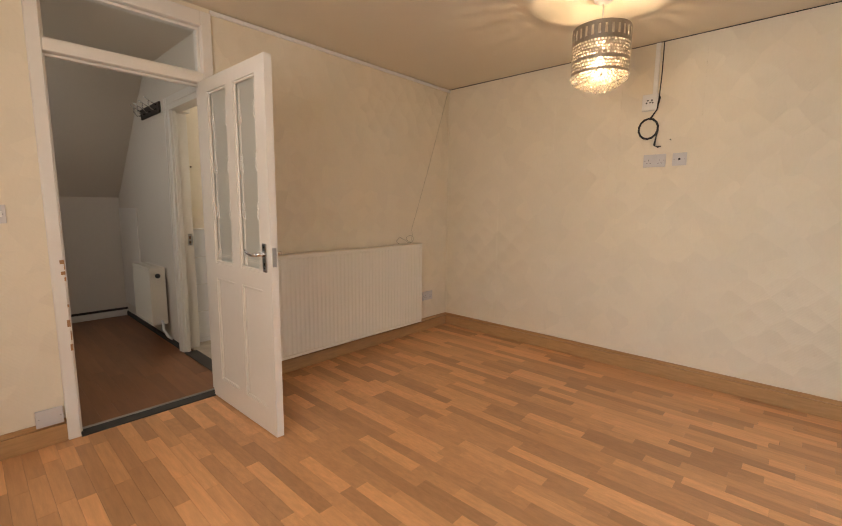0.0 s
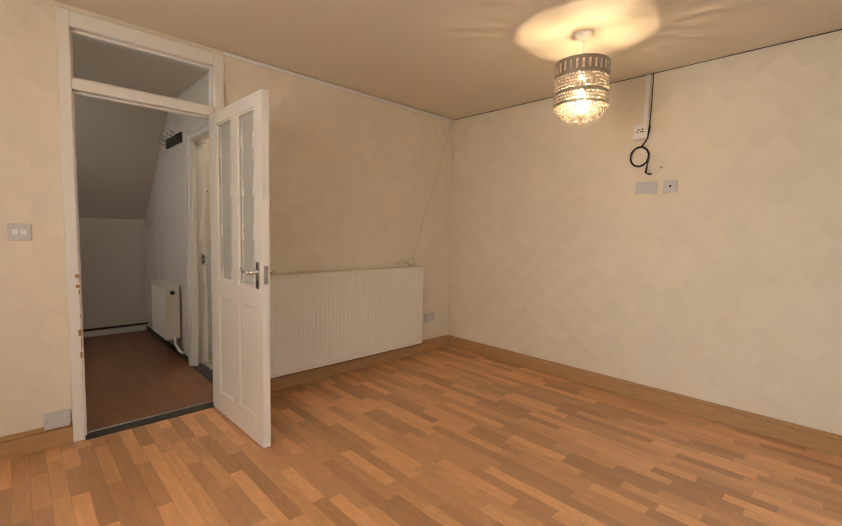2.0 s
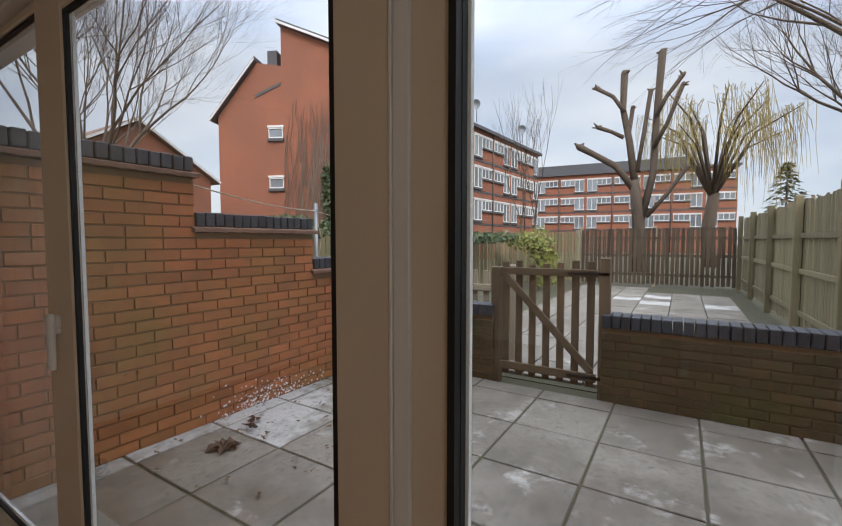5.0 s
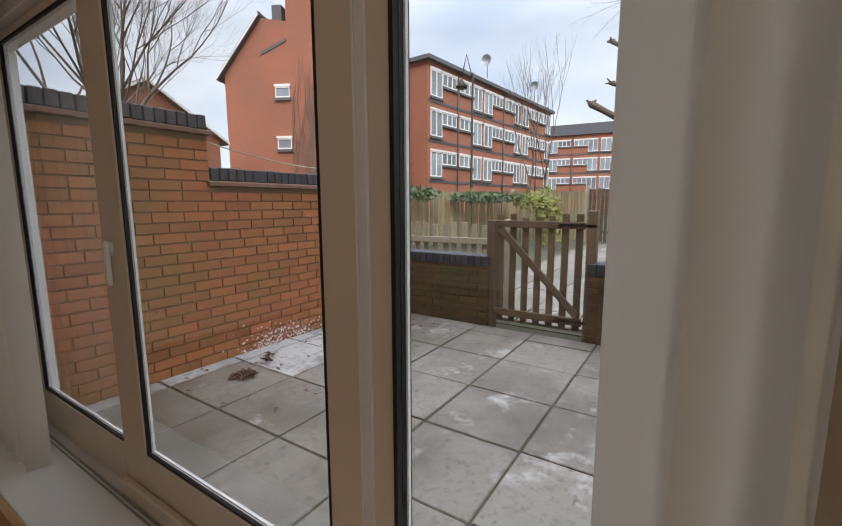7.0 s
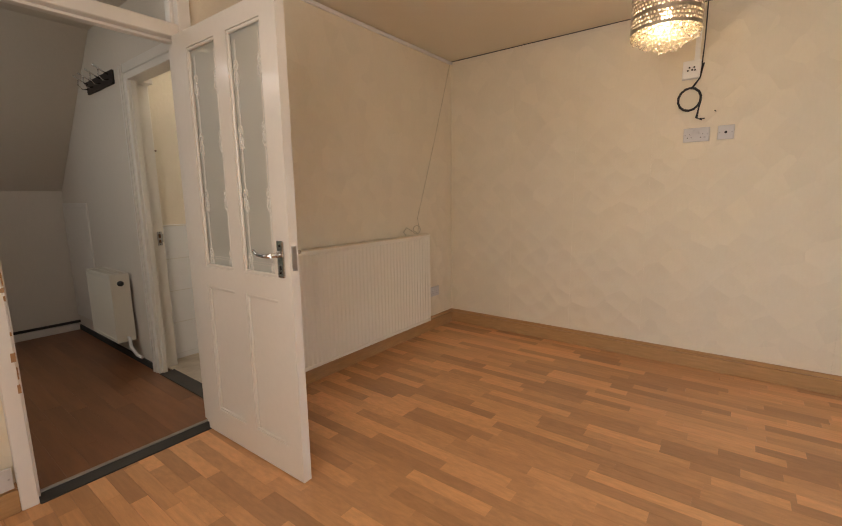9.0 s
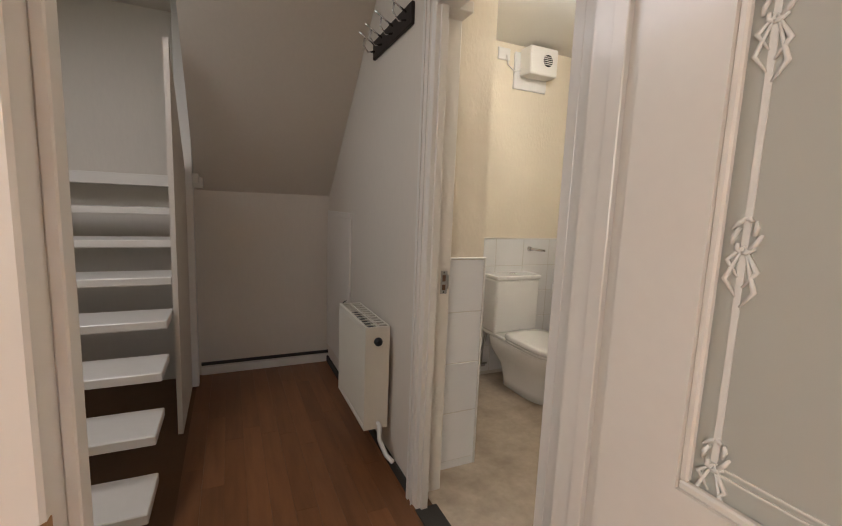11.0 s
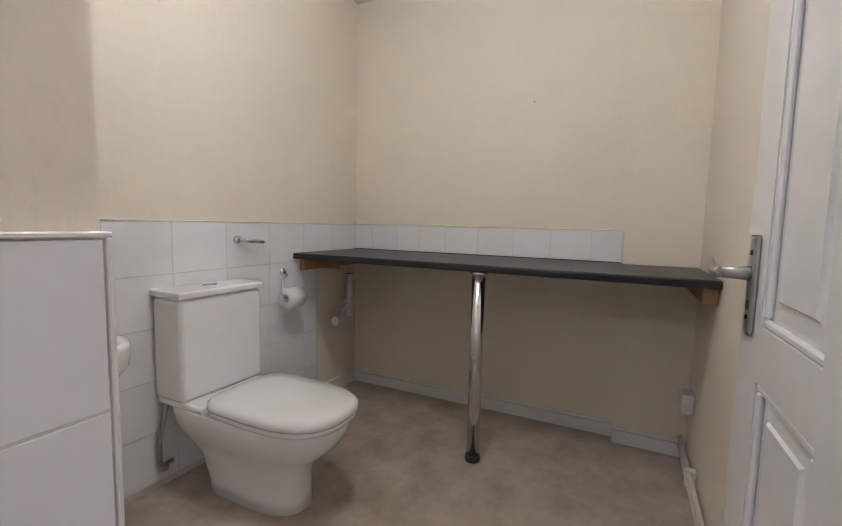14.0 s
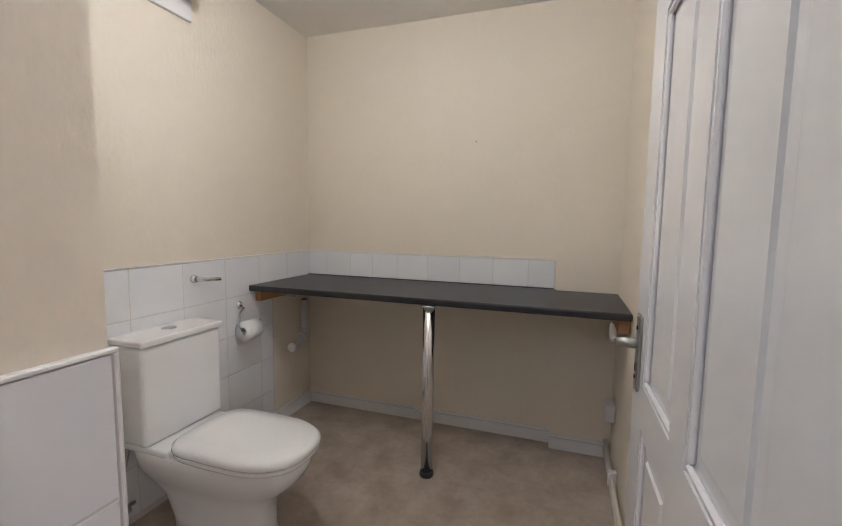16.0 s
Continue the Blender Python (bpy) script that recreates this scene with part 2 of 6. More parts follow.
M = {
    "wallpaper": material("cream_embossed_wallpaper", (0.80, 0.715, 0.565), 0.7, vary=0.05, scale=1.6, fine=70, bump=0.35, stretch=(1, 1, 0.35), cells=8.5, cell_bump=0.85, wear=0.12),
    "ceiling": material("cream_ceiling_paint", (0.78, 0.70, 0.56), 0.75, vary=0.05, scale=1.2, fine=90, bump=0.2, wear=0.12),
    "hall_paint": material("off_white_hall_paint", (0.73, 0.67, 0.59), 0.7, vary=0.06, scale=1.4, fine=60, bump=0.3, stretch=(1, 1, 0.3), wear=0.2),
    "wc_paper": material("cream_woodchip_paper", (0.80, 0.72, 0.59), 0.65, vary=0.05, scale=1.3, fine=55, bump=0.6, stretch=(1, 1, 0.6), wear=0.12),
    "wc_ceiling": material("white_ceiling_paint", (0.85, 0.83, 0.79), 0.7, vary=0.04, scale=1.5, fine=80, bump=0.15, wear=0.1),
    "gloss": material("white_gloss_paint", (0.80, 0.76, 0.70), 0.28, vary=0.05, scale=3, fine=40, bump=0.06, wear=0.15, coat=0.2),
    "white_paint": material("white_gloss_paint_clean", (0.82, 0.81, 0.80), 0.25, vary=0.03, scale=2, fine=40, bump=0.05, wear=0.1, coat=0.2),
    "upvc": material("white_upvc", (0.80, 0.78, 0.74), 0.32, vary=0.03, scale=4, fine=150, bump=0.02, wear=0.12),
    # white uPVC with the warm indoor shade put into its base colour
    "upvc_shaded": material("white_upvc_in_warm_shade", (0.73, 0.62, 0.49), 0.36, vary=0.05, scale=4, fine=150, bump=0.03, wear=0.15),
    "skirting": material("oak_effect_skirting", (0.52, 0.30, 0.13), 0.42, vary=0.15, scale=9, fine=60, bump=0.1, stretch=(1, 1, 8), wear=0.3),
    "pole_wood": material("varnished_pine", (0.40, 0.22, 0.10), 0.35, vary=0.15, scale=9, fine=60, bump=0.1, stretch=(0.2, 1, 1), wear=0.35),
    "laminate": material("oak_strip_laminate", (0.69, 0.355, 0.16), 0.36, vary=0.16, scale=7, fine=46, bump=0.05, stretch=(9, 0.8, 1), random=0.29, wear=0.28),
    "laminate_far": material("oak_strip_laminate_joined", (0.69, 0.355, 0.16), 0.36, vary=0.16, scale=7, fine=46, bump=0.05, stretch=(9, 0.8, 1), random=0.29, island=True, wear=0.28),
    "seam": material("dark_board_seam", (0.16, 0.08, 0.035), 0.6, vary=0.1),
    "hall_floor": material("walnut_laminate", (0.26, 0.11, 0.045), 0.34, vary=0.16, scale=4, fine=40, bump=0.05, stretch=(7, 0.8, 1), random=0.15, wear=0.4),
    "hall_floor_joined": material("walnut_laminate_joined", (0.26, 0.11, 0.045), 0.34, vary=0.16, scale=4, fine=40, bump=0.05, stretch=(7, 0.8, 1), random=0.15, island=True, wear=0.4),
    "vinyl": material("stone_effect_vinyl", (0.62, 0.53, 0.43), 0.4, vary=0.28, scale=6, fine=34, bump=0.08, stain=(0.40, 0.32, 0.24), wear=0.4),
    "threshold": material("worn_dark_threshold", (0.045, 0.04, 0.035), 0.5, vary=0.25, scale=9, fine=90, bump=0.3, wear=0.5),
    "radiator": material("cream_radiator_enamel", (0.80, 0.76, 0.66), 0.35, vary=0.04, scale=3, fine=50, bump=0.03, wear=0.15),
    "plastic": material("white_moulded_plastic", (0.80, 0.78, 0.75), 0.35, vary=0.03, scale=8, fine=80, bump=0.03, wear=0.12),
    "aged_plastic": material("aged_cream_plastic", (0.78, 0.70, 0.55), 0.42, vary=0.05, scale=8, fine=80, bump=0.03, wear=0.2),
    "grey_plastic": material("grey_white_plastic", (0.60, 0.575, 0.565), 0.4, vary=0.05, scale=8, fine=80, bump=0.03, wear=0.15),
    "black": material("black_plastic", (0.018, 0.018, 0.02), 0.4, vary=0.1, scale=20, fine=120, bump=0.05, wear=0.3),
    "gasket": material("black_rubber_gasket", (0.012, 0.012, 0.014), 0.55, vary=0.1, bump=0.05),
    "chrome": material("polished_chrome", (0.72, 0.72, 0.74), 0.12, 1.0, vary=0.04, scale=10, fine=60, bump=0.01, wear=0.2),
    "steel": material("worn_steel", (0.50, 0.49, 0.47), 0.38, 1.0, vary=0.12, scale=12, fine=80, bump=0.08, wear=0.4),
    "iron": material("dark_iron", (0.05, 0.04, 0.035), 0.5, 0.6, vary=0.15, scale=20, fine=90, bump=0.2, wear=0.4),
    "ceramic": material("white_ceramic", (0.86, 0.85, 0.84), 0.08, vary=0.015, scale=3, fine=20, bump=0.0, wear=0.06, coat=0.4),
    "tile": material("white_wall_tile", (0.82, 0.82, 0.83), 0.1, vary=0.03, scale=2.5, fine=14, bump=0.03, wear=0.08, coat=0.3, random=0.02),
    "grout": material("pale_grout", (0.70, 0.67, 0.62), 0.8, vary=0.1, scale=12, fine=160, bump=0.3, wear=0.2),
    "worktop": material("black_laminate_worktop", (0.022, 0.022, 0.026), 0.35, vary=0.15, scale=30, fine=300, bump=0.06, wear=0.3),
    "bare_wood": material("bare_softwood", (0.46, 0.25, 0.11), 0.6, vary=0.15, scale=9, fine=60, bump=0.2, stretch=(1, 8, 1), wear=0.4),
    "paper": material("white_tissue_paper", (0.86, 0.85, 0.83), 0.9, vary=0.03, scale=12, fine=160, bump=0.2, wear=0.08),
    "blind": material("cream_blind_fabric", (0.84, 0.81, 0.75), 0.75, vary=0.04, scale=2, fine=200, bump=0.25, stretch=(1, 1, 0.05), wear=0.1),
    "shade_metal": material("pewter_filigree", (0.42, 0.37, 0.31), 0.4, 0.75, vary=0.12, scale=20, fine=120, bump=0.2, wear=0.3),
    "brick": material("red_stock_brick", (0.50, 0.168, 0.062), 0.85, vary=0.22, scale=9, fine=90, bump=0.8, random=0.20, stain=(0.33, 0.13, 0.055), wear=0.4, spread=((0.9, (0.26, 0.155, 0.045), 0.46, 0.70), (2.6, (0.20, 0.085, 0.035), 0.55, 0.75), (14.0, (0.55, 0.47, 0.38), 0.70, 0.78))),
    "brick_far": material("red_stock_brick_joined", (0.40, 0.15, 0.08), 0.85, vary=0.26, scale=9, fine=90, bump=0.8, random=0.24, island=True, stain=(0.33, 0.15, 0.075), wear=0.4),
    "brick_mossy": material("mossy_brown_brick", (0.13, 0.075, 0.036), 0.85, vary=0.2, scale=6, fine=90, bump=0.7, random=0.25, stain=(0.07, 0.062, 0.025), wear=0.4, spread=((1.6, (0.075, 0.075, 0.022), 0.48, 0.70), (5.0, (0.045, 0.035, 0.022), 0.55, 0.72))),
    "blue_brick": material("blue_engineering_brick", (0.055, 0.058, 0.07), 0.5, vary=0.18, scale=9, fine=90, bump=0.4, random=0.2, wear=0.4),
    "mortar": material("weathered_mortar", (0.25, 0.155, 0.085), 0.9, vary=0.2, scale=6, fine=120, bump=0.6, wear=0.35, spread=((0.9, (0.14, 0.11, 0.045), 0.46, 0.72), (7.0, (0.42, 0.33, 0.23), 0.62, 0.74))),
    "clay_tile": material("weathered_clay_tile", (0.27, 0.15, 0.10), 0.85, vary=0.2, scale=9, fine=80, bump=0.6, random=0.15, wear=0.4),
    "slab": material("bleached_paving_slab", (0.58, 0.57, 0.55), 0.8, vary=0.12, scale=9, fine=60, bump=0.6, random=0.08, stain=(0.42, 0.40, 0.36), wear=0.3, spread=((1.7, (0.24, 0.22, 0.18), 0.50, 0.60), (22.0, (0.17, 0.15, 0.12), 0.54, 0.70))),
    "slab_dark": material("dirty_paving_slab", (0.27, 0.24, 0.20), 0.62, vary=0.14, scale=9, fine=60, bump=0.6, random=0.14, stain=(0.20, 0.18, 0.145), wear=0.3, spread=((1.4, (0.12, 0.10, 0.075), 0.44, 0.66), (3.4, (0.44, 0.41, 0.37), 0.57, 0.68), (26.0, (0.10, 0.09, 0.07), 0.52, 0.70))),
    "soil": material("dark_soil_joint", (0.10, 0.085, 0.06), 0.95, vary=0.25, scale=5, fine=60, bump=0.9, stain=(0.07, 0.075, 0.035), wear=0.4),
    "fence": material("weathered_fence_timber", (0.25, 0.20, 0.12), 0.85, vary=0.2, scale=6, fine=40, bump=0.5, stretch=(3, 3, 0.3), random=0.2, stain=(0.19, 0.19, 0.10), wear=0.4),
    "fence_dark": material("dark_wet_fence_timber", (0.12, 0.085, 0.055), 0.85, vary=0.2, scale=6, fine=40, bump=0.5, stretch=(3, 3, 0.3), random=0.25, wear=0.4),
    "post": material("pale_fence_post", (0.40, 0.35, 0.26), 0.85, vary=0.15, scale=6, fine=60, bump=0.4, random=0.1, wear=0.3),
    "gate": material("grey_brown_gate_timber", (0.19, 0.135, 0.08), 0.85, vary=0.2, scale=6, fine=40, bump=0.5, stretch=(3, 3, 0.3), random=0.15, wear=0.4),
    "bark": material("grey_brown_bark", (0.15, 0.11, 0.08), 0.95, vary=0.25, scale=6, fine=40, bump=0.8, wear=0.4),
    "willow": material("yellow_willow_twig", (0.42, 0.32, 0.11), 0.9, vary=0.2, scale=3, fine=20, bump=0.2, wear=0.3),
    "ivy": material("ivy_leaf", (0.06, 0.10, 0.03), 0.5, vary=0.2, scale=3, fine=20, bump=0.1, random=0.35, island=True, wear=0.4),
    "yellow_leaf": material("yellow_green_leaf", (0.26, 0.28, 0.05), 0.5, vary=0.2, scale=3, fine=20, bump=0.1, random=0.35, island=True, wear=0.4),
    "creeper": material("dry_creeper_stem", (0.24, 0.16, 0.12), 0.9, vary=0.2, scale=3, fine=20, bump=0.1, wear=0.3),
    "dead_leaf": material("dead_brown_leaf", (0.11, 0.06, 0.035), 0.8, vary=0.2, scale=12, fine=60, bump=0.2, wear=0.4),
    "roof": material("grey_roof_felt", (0.12, 0.12, 0.13), 0.8, vary=0.15, scale=2, fine=30, bump=0.3, wear=0.3),
    "dark_trim": material("dark_lead_sill", (0.09, 0.09, 0.095), 0.6, vary=0.1, scale=3, fine=30, bump=0.1, wear=0.3),
    "far_window": material("dark_window_pane", (0.30, 0.33, 0.36), 0.08, vary=0.2, scale=0.8, fine=4, bump=0.0, wear=0.5, random=0.35),
    "galvanised": material("galvanised_pipe", (0.34, 0.35, 0.36), 0.45, 0.8, vary=0.12, scale=9, fine=60, bump=0.1, wear=0.3),
    "rope": material("pale_rope", (0.55, 0.50, 0.38), 0.9, vary=0.1, scale=30, fine=200, bump=0.4),
    "copper": material("painted_pipe", (0.72, 0.66, 0.55), 0.4, vary=0.06, scale=8, fine=60, bump=0.05, wear=0.2),
    "near_black": material("near_black_matt", (0.05, 0.045, 0.04), 0.9, vary=0.2, scale=9, fine=60, bump=0.4),
    "green_wall": material("sage_green_wall", (0.30, 0.38, 0.32), 0.75, vary=0.05, scale=1.5, fine=60, bump=0.2, wear=0.15),
    "glass": glass_material("window_glass"),
    "etched": glass_material("etched_door_glass", (0.66, 0.67, 0.62), 0.45, 0.1, 0.4),
    "etched_line": material("etched_relief", (0.80, 0.78, 0.73), 0.5, vary=0.04, bump=0.1),
    "crystal": glass_material("crystal_drop", (1.0, 0.95, 0.86), 0.02),
    "art_black": material("printed_black", (0.02, 0.02, 0.02), 0.5, vary=0.05, bump=0.0),
    "cable": material("black_cable_sheath", (0.015, 0.014, 0.014), 0.45, vary=0.1, bump=0.05),
    "screw_rust": material("rusty_screw", (0.17, 0.08, 0.04), 0.7, 0.4, vary=0.2, bump=0.3),
    "orange_leaf": material("fallen_leaf_bits", (0.20, 0.13, 0.075), 0.8, vary=0.2, scale=12, fine=60, bump=0.1),
}


# blind fabric lets some daylight through
bn, bl = M["blind"].node_tree.nodes, M["blind"].node_tree.links
sheer, blend = bn.new("ShaderNodeBsdfTranslucent"), bn.new("ShaderNodeMixShader")
sheer.inputs["Color"].default_value = (0.90, 0.87, 0.81, 1)
blend.inputs[0].default_value = 0.62
bl.new(bn["Principled BSDF"].outputs[0], blend.inputs[1])
bl.new(sheer.outputs[0], blend.inputs[2])
bl.new(blend.outputs[0], bn["Material Output"].inputs["Surface"])


def brick_face(name, scl=1.0):
    """Far brickwork: courses and joints by material, with colour from brick to brick."""
    m = bpy.data.materials.new(name)
    m.use_nodes = True
    n, l = m.node_tree.nodes, m.node_tree.links
    b = n["Principled BSDF"]
    b.inputs["Roughness"].default_value = 0.9
    co, sx, cx = n.new("ShaderNodeTexCoord"), n.new("ShaderNodeSeparateXYZ"), n.new("ShaderNodeCombineXYZ")
    ad = n.new("ShaderNodeMath")
    l.new(co.outputs["Object"], sx.inputs[0])
    l.new(sx.outputs["X"], ad.inputs[0])
    l.new(sx.outputs["Y"], ad.inputs[1])
    l.new(ad.outputs[0], cx.inputs["X"])
    l.new(sx.outputs["Z"], cx.inputs["Y"])
    br = n.new("ShaderNodeTexBrick")
    br.inputs["Scale"].default_value = 1.0
    br.inputs["Brick Width"].default_value, br.inputs["Row Height"].default_value, br.inputs["Mortar Size"].default_value = 0.225 * scl, 0.075 * scl, 0.008
    br.inputs["Color1"].default_value, br.inputs["Color2"].default_value = (0.420, 0.138, 0.069, 1), (0.336, 0.109, 0.057, 1)
    br.inputs["Mortar"].default_value = (0.286, 0.162, 0.115, 1)
    l.new(cx.outputs[0], br.inputs["Vector"])
    no, r, mx = n.new("ShaderNodeTexNoise"), n.new("ShaderNodeValToRGB"), n.new("ShaderNodeMix")
    no.inputs["Scale"].default_value, no.inputs["Detail"].default_value = 0.5, 6
    l.new(co.outputs["Object"], no.inputs["Vector"])
    l.new(no.outputs["Fac"], r.inputs["Fac"])
    r.color_ramp.elements[0].color, r.color_ramp.elements[1].color = (0.622, 0.684, 0.805, 1), (1.1, 1.08, 1.05, 1)
    mx.data_type, mx.blend_type, mx.inputs["Factor"].default_value = "RGBA", "MULTIPLY", 1.0
    l.new(br.outputs["Color"], mx.inputs[6])
    l.new(r.outputs["Color"], mx.inputs[7])
    l.new(mx.outputs[2], b.inputs["Base Color"])
    return m


M["facade"] = brick_face("red_brick_facade")

# ---------------------------------------------------------------- the shell
H = 2.43
# living room
structure("floor", box(-4.5, 0.3, -3.80, 0.05, -0.2, -0.008), M["seam"], "orange-brown oak strip laminate floor", "floor")
wall_n = structure("wall_north", boxes([(-4.6, -3.19, 0, 0.1, -0.2, H), (-2.335, 0.2, 0, 0.1, -0.2, H), (-3.19, -2.335, 0, 0.1, 2.40, H)]),
                   M["wallpaper"], "cream embossed wallpaper wall with a door opening", "wall")
structure("wall_east", box(0, 0.2, -3.85, 0.0, -0.2, H), M["wallpaper"], "cream embossed wallpaper wall with faint scallops", "wall")
# the west opening is out of view and made only for the added lamp
structure("wall_west", boxes([(-4.6, -4.5, -4.25, -2.9, -0.2, H), (-4.6, -4.5, -1.3, 0.0, -0.2, H), (-4.6, -4.5, -2.9, -1.3, -0.2, 0.9), (-4.6, -4.5, -2.9, -1.3, 2.1, H)]), M["wallpaper"], "cream embossed wallpaper wall", "wall")
structure("wall_south", boxes([(-0.23, 0.2, -4.25, -3.81, -0.3, H), (-4.5, -3.62, -4.25, -3.81, -0.3, H), (-3.62, -0.23, -4.25, -3.81, 2.05, H), (-3.62, -0.23, -4.25, -3.80, -0.3, 0.0)]),
          M["wallpaper"], "cream papered wall above and beside the patio doors", "wall")
structure("ceiling", box(-4.6, 0.2, -4.25, 0.1, H, H + 0.15), M["ceiling"], "cream painted ceiling with a dark edge line", "ceiling")
# hall and the small toilet room
hall_floor = structure("hall_floor", box(-4.3, -2.2, 0.05, 2.95, -0.2, -0.006), M["seam"], "dark walnut laminate hall floor", "floor")
structure("hall_wall_north", box(-4.3, -2.17, 2.81, 2.95, -0.2, 2.6), M["hall_paint"], "off-white papered wall at the end of the hall", "wall")
structure("hall_wall_east", boxes([(-2.27, -2.20, 1.10, 2.81, -0.2, H), (-2.27, -2.20, 0.1, 0.25, -0.2, H), (-2.27, -2.20, 0.25, 1.10, 2.03, H)]),
          M["hall_paint"], "off-white papered hall wall with a doorway", "wall")
structure("hall_wall_west", box(-4.3, -4.2, 0.1, 2.81, -0.2, 2.6), M["green_wall"], "sage green stair wall", "wall")
structure("hall_ceiling", box(-4.3, -2.2, 0.1, 2.95, H, H + 0.15), M["hall_paint"], "off-white hall ceiling", "ceiling")
bm = bmesh.new()
v = [bm.verts.new(p) for p in ((-3.18, 2.81, 1.32), (-2.271, 2.81, 1.32), (-2.271, 1.6, H), (-3.18, 1.6, H), (-3.18, 2.81, 1.40), (-2.271, 2.81, 1.40), (-2.271, 1.7, H), (-3.18, 1.7, H))]
for q in ((3, 2, 1, 0), (4, 5, 6, 7), (0, 1, 5, 4), (1, 2, 6, 5), (2, 3, 7, 6), (3, 0, 4, 7)):
    bm.faces.new([v[i] for i in q])
structure("stair_soffit", bm, M["hall_paint"], "sloping white underside of the upper stairs", "ceiling")
structure("toilet_floor", box(-2.2, 0.2, 0.1, 2.3, -0.2, 0.002), M["vinyl"], "beige stone-effect vinyl floor", "floor")
wc_n = structure("toilet_wall_north", box(-2.2, 0.3, 2.15, 2.3, -0.2, H), M["wc_paper"], "cream woodchip papered wall with white tiles below", "wall")
wc_e = structure("toilet_wall_east", box(0.09, 0.3, 0.1, 2.15, -0.2, H), M["wc_paper"], "cream woodchip papered wall with a tiled strip", "wall")
structure("toilet_wall_south", box(-2.2, 0.09, 0.1, 0.235, -0.2, H), M["wc_paper"], "cream woodchip papered wall", "wall")
wc_pier = structure("toilet_pier", box(-2.2, -1.886, 1.2, 2.15, -0.2, H), M["wc_paper"], "cream papered pier beside the doorway", "wall")
structure("toilet_pilaster", box(0.03, 0.09, 0.235, 0.55, -0.2, H), M["wc_paper"], "cream papered boxed corner", "wall")
structure("toilet_ceiling", box(-2.2, 0.3, 0.1, 2.3, H, H + 0.15), M["wc_ceiling"], "white painted ceiling", "ceiling")

# skirtings and edge trims
def skirting(name, x0, x1, y0, y1, h, mat, label):
    """A board with a thinner moulded top edge; it stands against the wall on its far side."""
    bm = box(x0, x1, y0, y1, 0.0, h * 0.78, 0.003)
    dx, dy = abs(x1 - x0) < abs(y1 - y0), abs(x1 - x0) >= abs(y1 - y0)
    inset = 0.007
    quad_box(bm, x0 + (inset if dx else 0), x1, y0 + (inset if dy else 0), y1, h * 0.78 + 0.001, h, 0.003)
    return structure(name, bm, mat, label, "skirting")


SK = "oak-effect moulded skirting board"
skirting("baseboard_east", -0.018, 0, -3.81, 0, 0.125, M["skirting"], SK)
skirting("baseboard_north", -2.335, -0.018, -0.018, 0, 0.125, M["skirting"], SK)
skirting("baseboard_north_2", -4.5, -3.19, -0.018, 0, 0.125, M["skirting"], SK)
skirting("baseboard_south", -0.23, -0.018, -3.81, -3.792, 0.125, M["skirting"], SK)
WSK = "white gloss painted skirting board"
skirting("toilet_baseboard_east", 0.075, 0.09, 0.55, 2.15, 0.085, M["white_paint"], WSK)
skirting("toilet_baseboard_pilaster", 0.015, 0.03, 0.235, 0.55, 0.085, M["white_paint"], WSK)
structure("toilet_baseboard_north", box(-0.42, 0.075, 2.135, 2.15, 0.0, 0.085, 0.003), M["white_paint"], WSK, "skirting")
structure("hall_baseboard_north", box(-3.18, -2.27, 2.795, 2.81, 0.0, 0.06, 0.003), M["gloss"], "worn white skirting with a dark gap above", "skirting")
structure("hall_gap_trim", box(-3.18, -2.27, 2.804, 2.811, 0.068, 0.092), M["near_black"], "dark gap above the hall skirting", "trim")
structure("hall_baseboard_east", box(-2.285, -2.27, 1.10, 2.795, 0.0, 0.05, 0.003), M["near_black"], "dark hall skirting", "skirting")
structure("trim_ceiling_north", box(-2.335, 0, -0.016, 0, 2.400, 2.424, 0.002), M["plastic"], "white cable trunking under the ceiling", "trim")
# thin near-black strip along the ceiling's edge
structure("trim_ceiling_east", box(-0.006, 0, -3.81, 0, 2.4255, 2.4295), M["near_black"], "dark line where wall meets ceiling", "trim")
structure("trim_corner", box(-0.006, 0.0, -0.012, 0, 0.105, 2.40), M["aged_plastic"], "pale cut edge of wallpaper in the corner", "trim")
structure("trim_corner_2", box(-0.012, 0.0, -3.81, -3.802, 0.105, 2.40), M["skirting"], "brown corner edge of the wallpaper", "trim")

# ---------------------------------------------------------------- living room door, frame and fanlight
fr = structure("door_frame_1", boxes([(-3.19, -3.135, -0.02, 0.115, 0, 2.40), (-2.395, -2.335, -0.02, 0.115, 0, 2.40), (-3.135, -2.395, -0.02, 0.115, 2.315, 2.40),
                                     (-3.135, -2.395, -0.018, 0.113, 1.985, 2.045)], 0.004), M["gloss"], "white gloss door frame with chipped paint and a fanlight", "door frame")
part("doorstop", boxes([(-3.135, -3.122, 0.03, 0.06, 0, 1.985), (-2.408, -2.395, 0.03, 0.06, 0, 1.985), (-3.122, -2.408, 0.03, 0.06, 1.972, 1.985)], 0.002), M["gloss"], fr)
pane = part("fanlight_pane", box(-3.135, -2.395, 0.045, 0.05, 2.045, 2.315), M["glass"], fr, "clear fanlight glass")
pane.visible_shadow = False
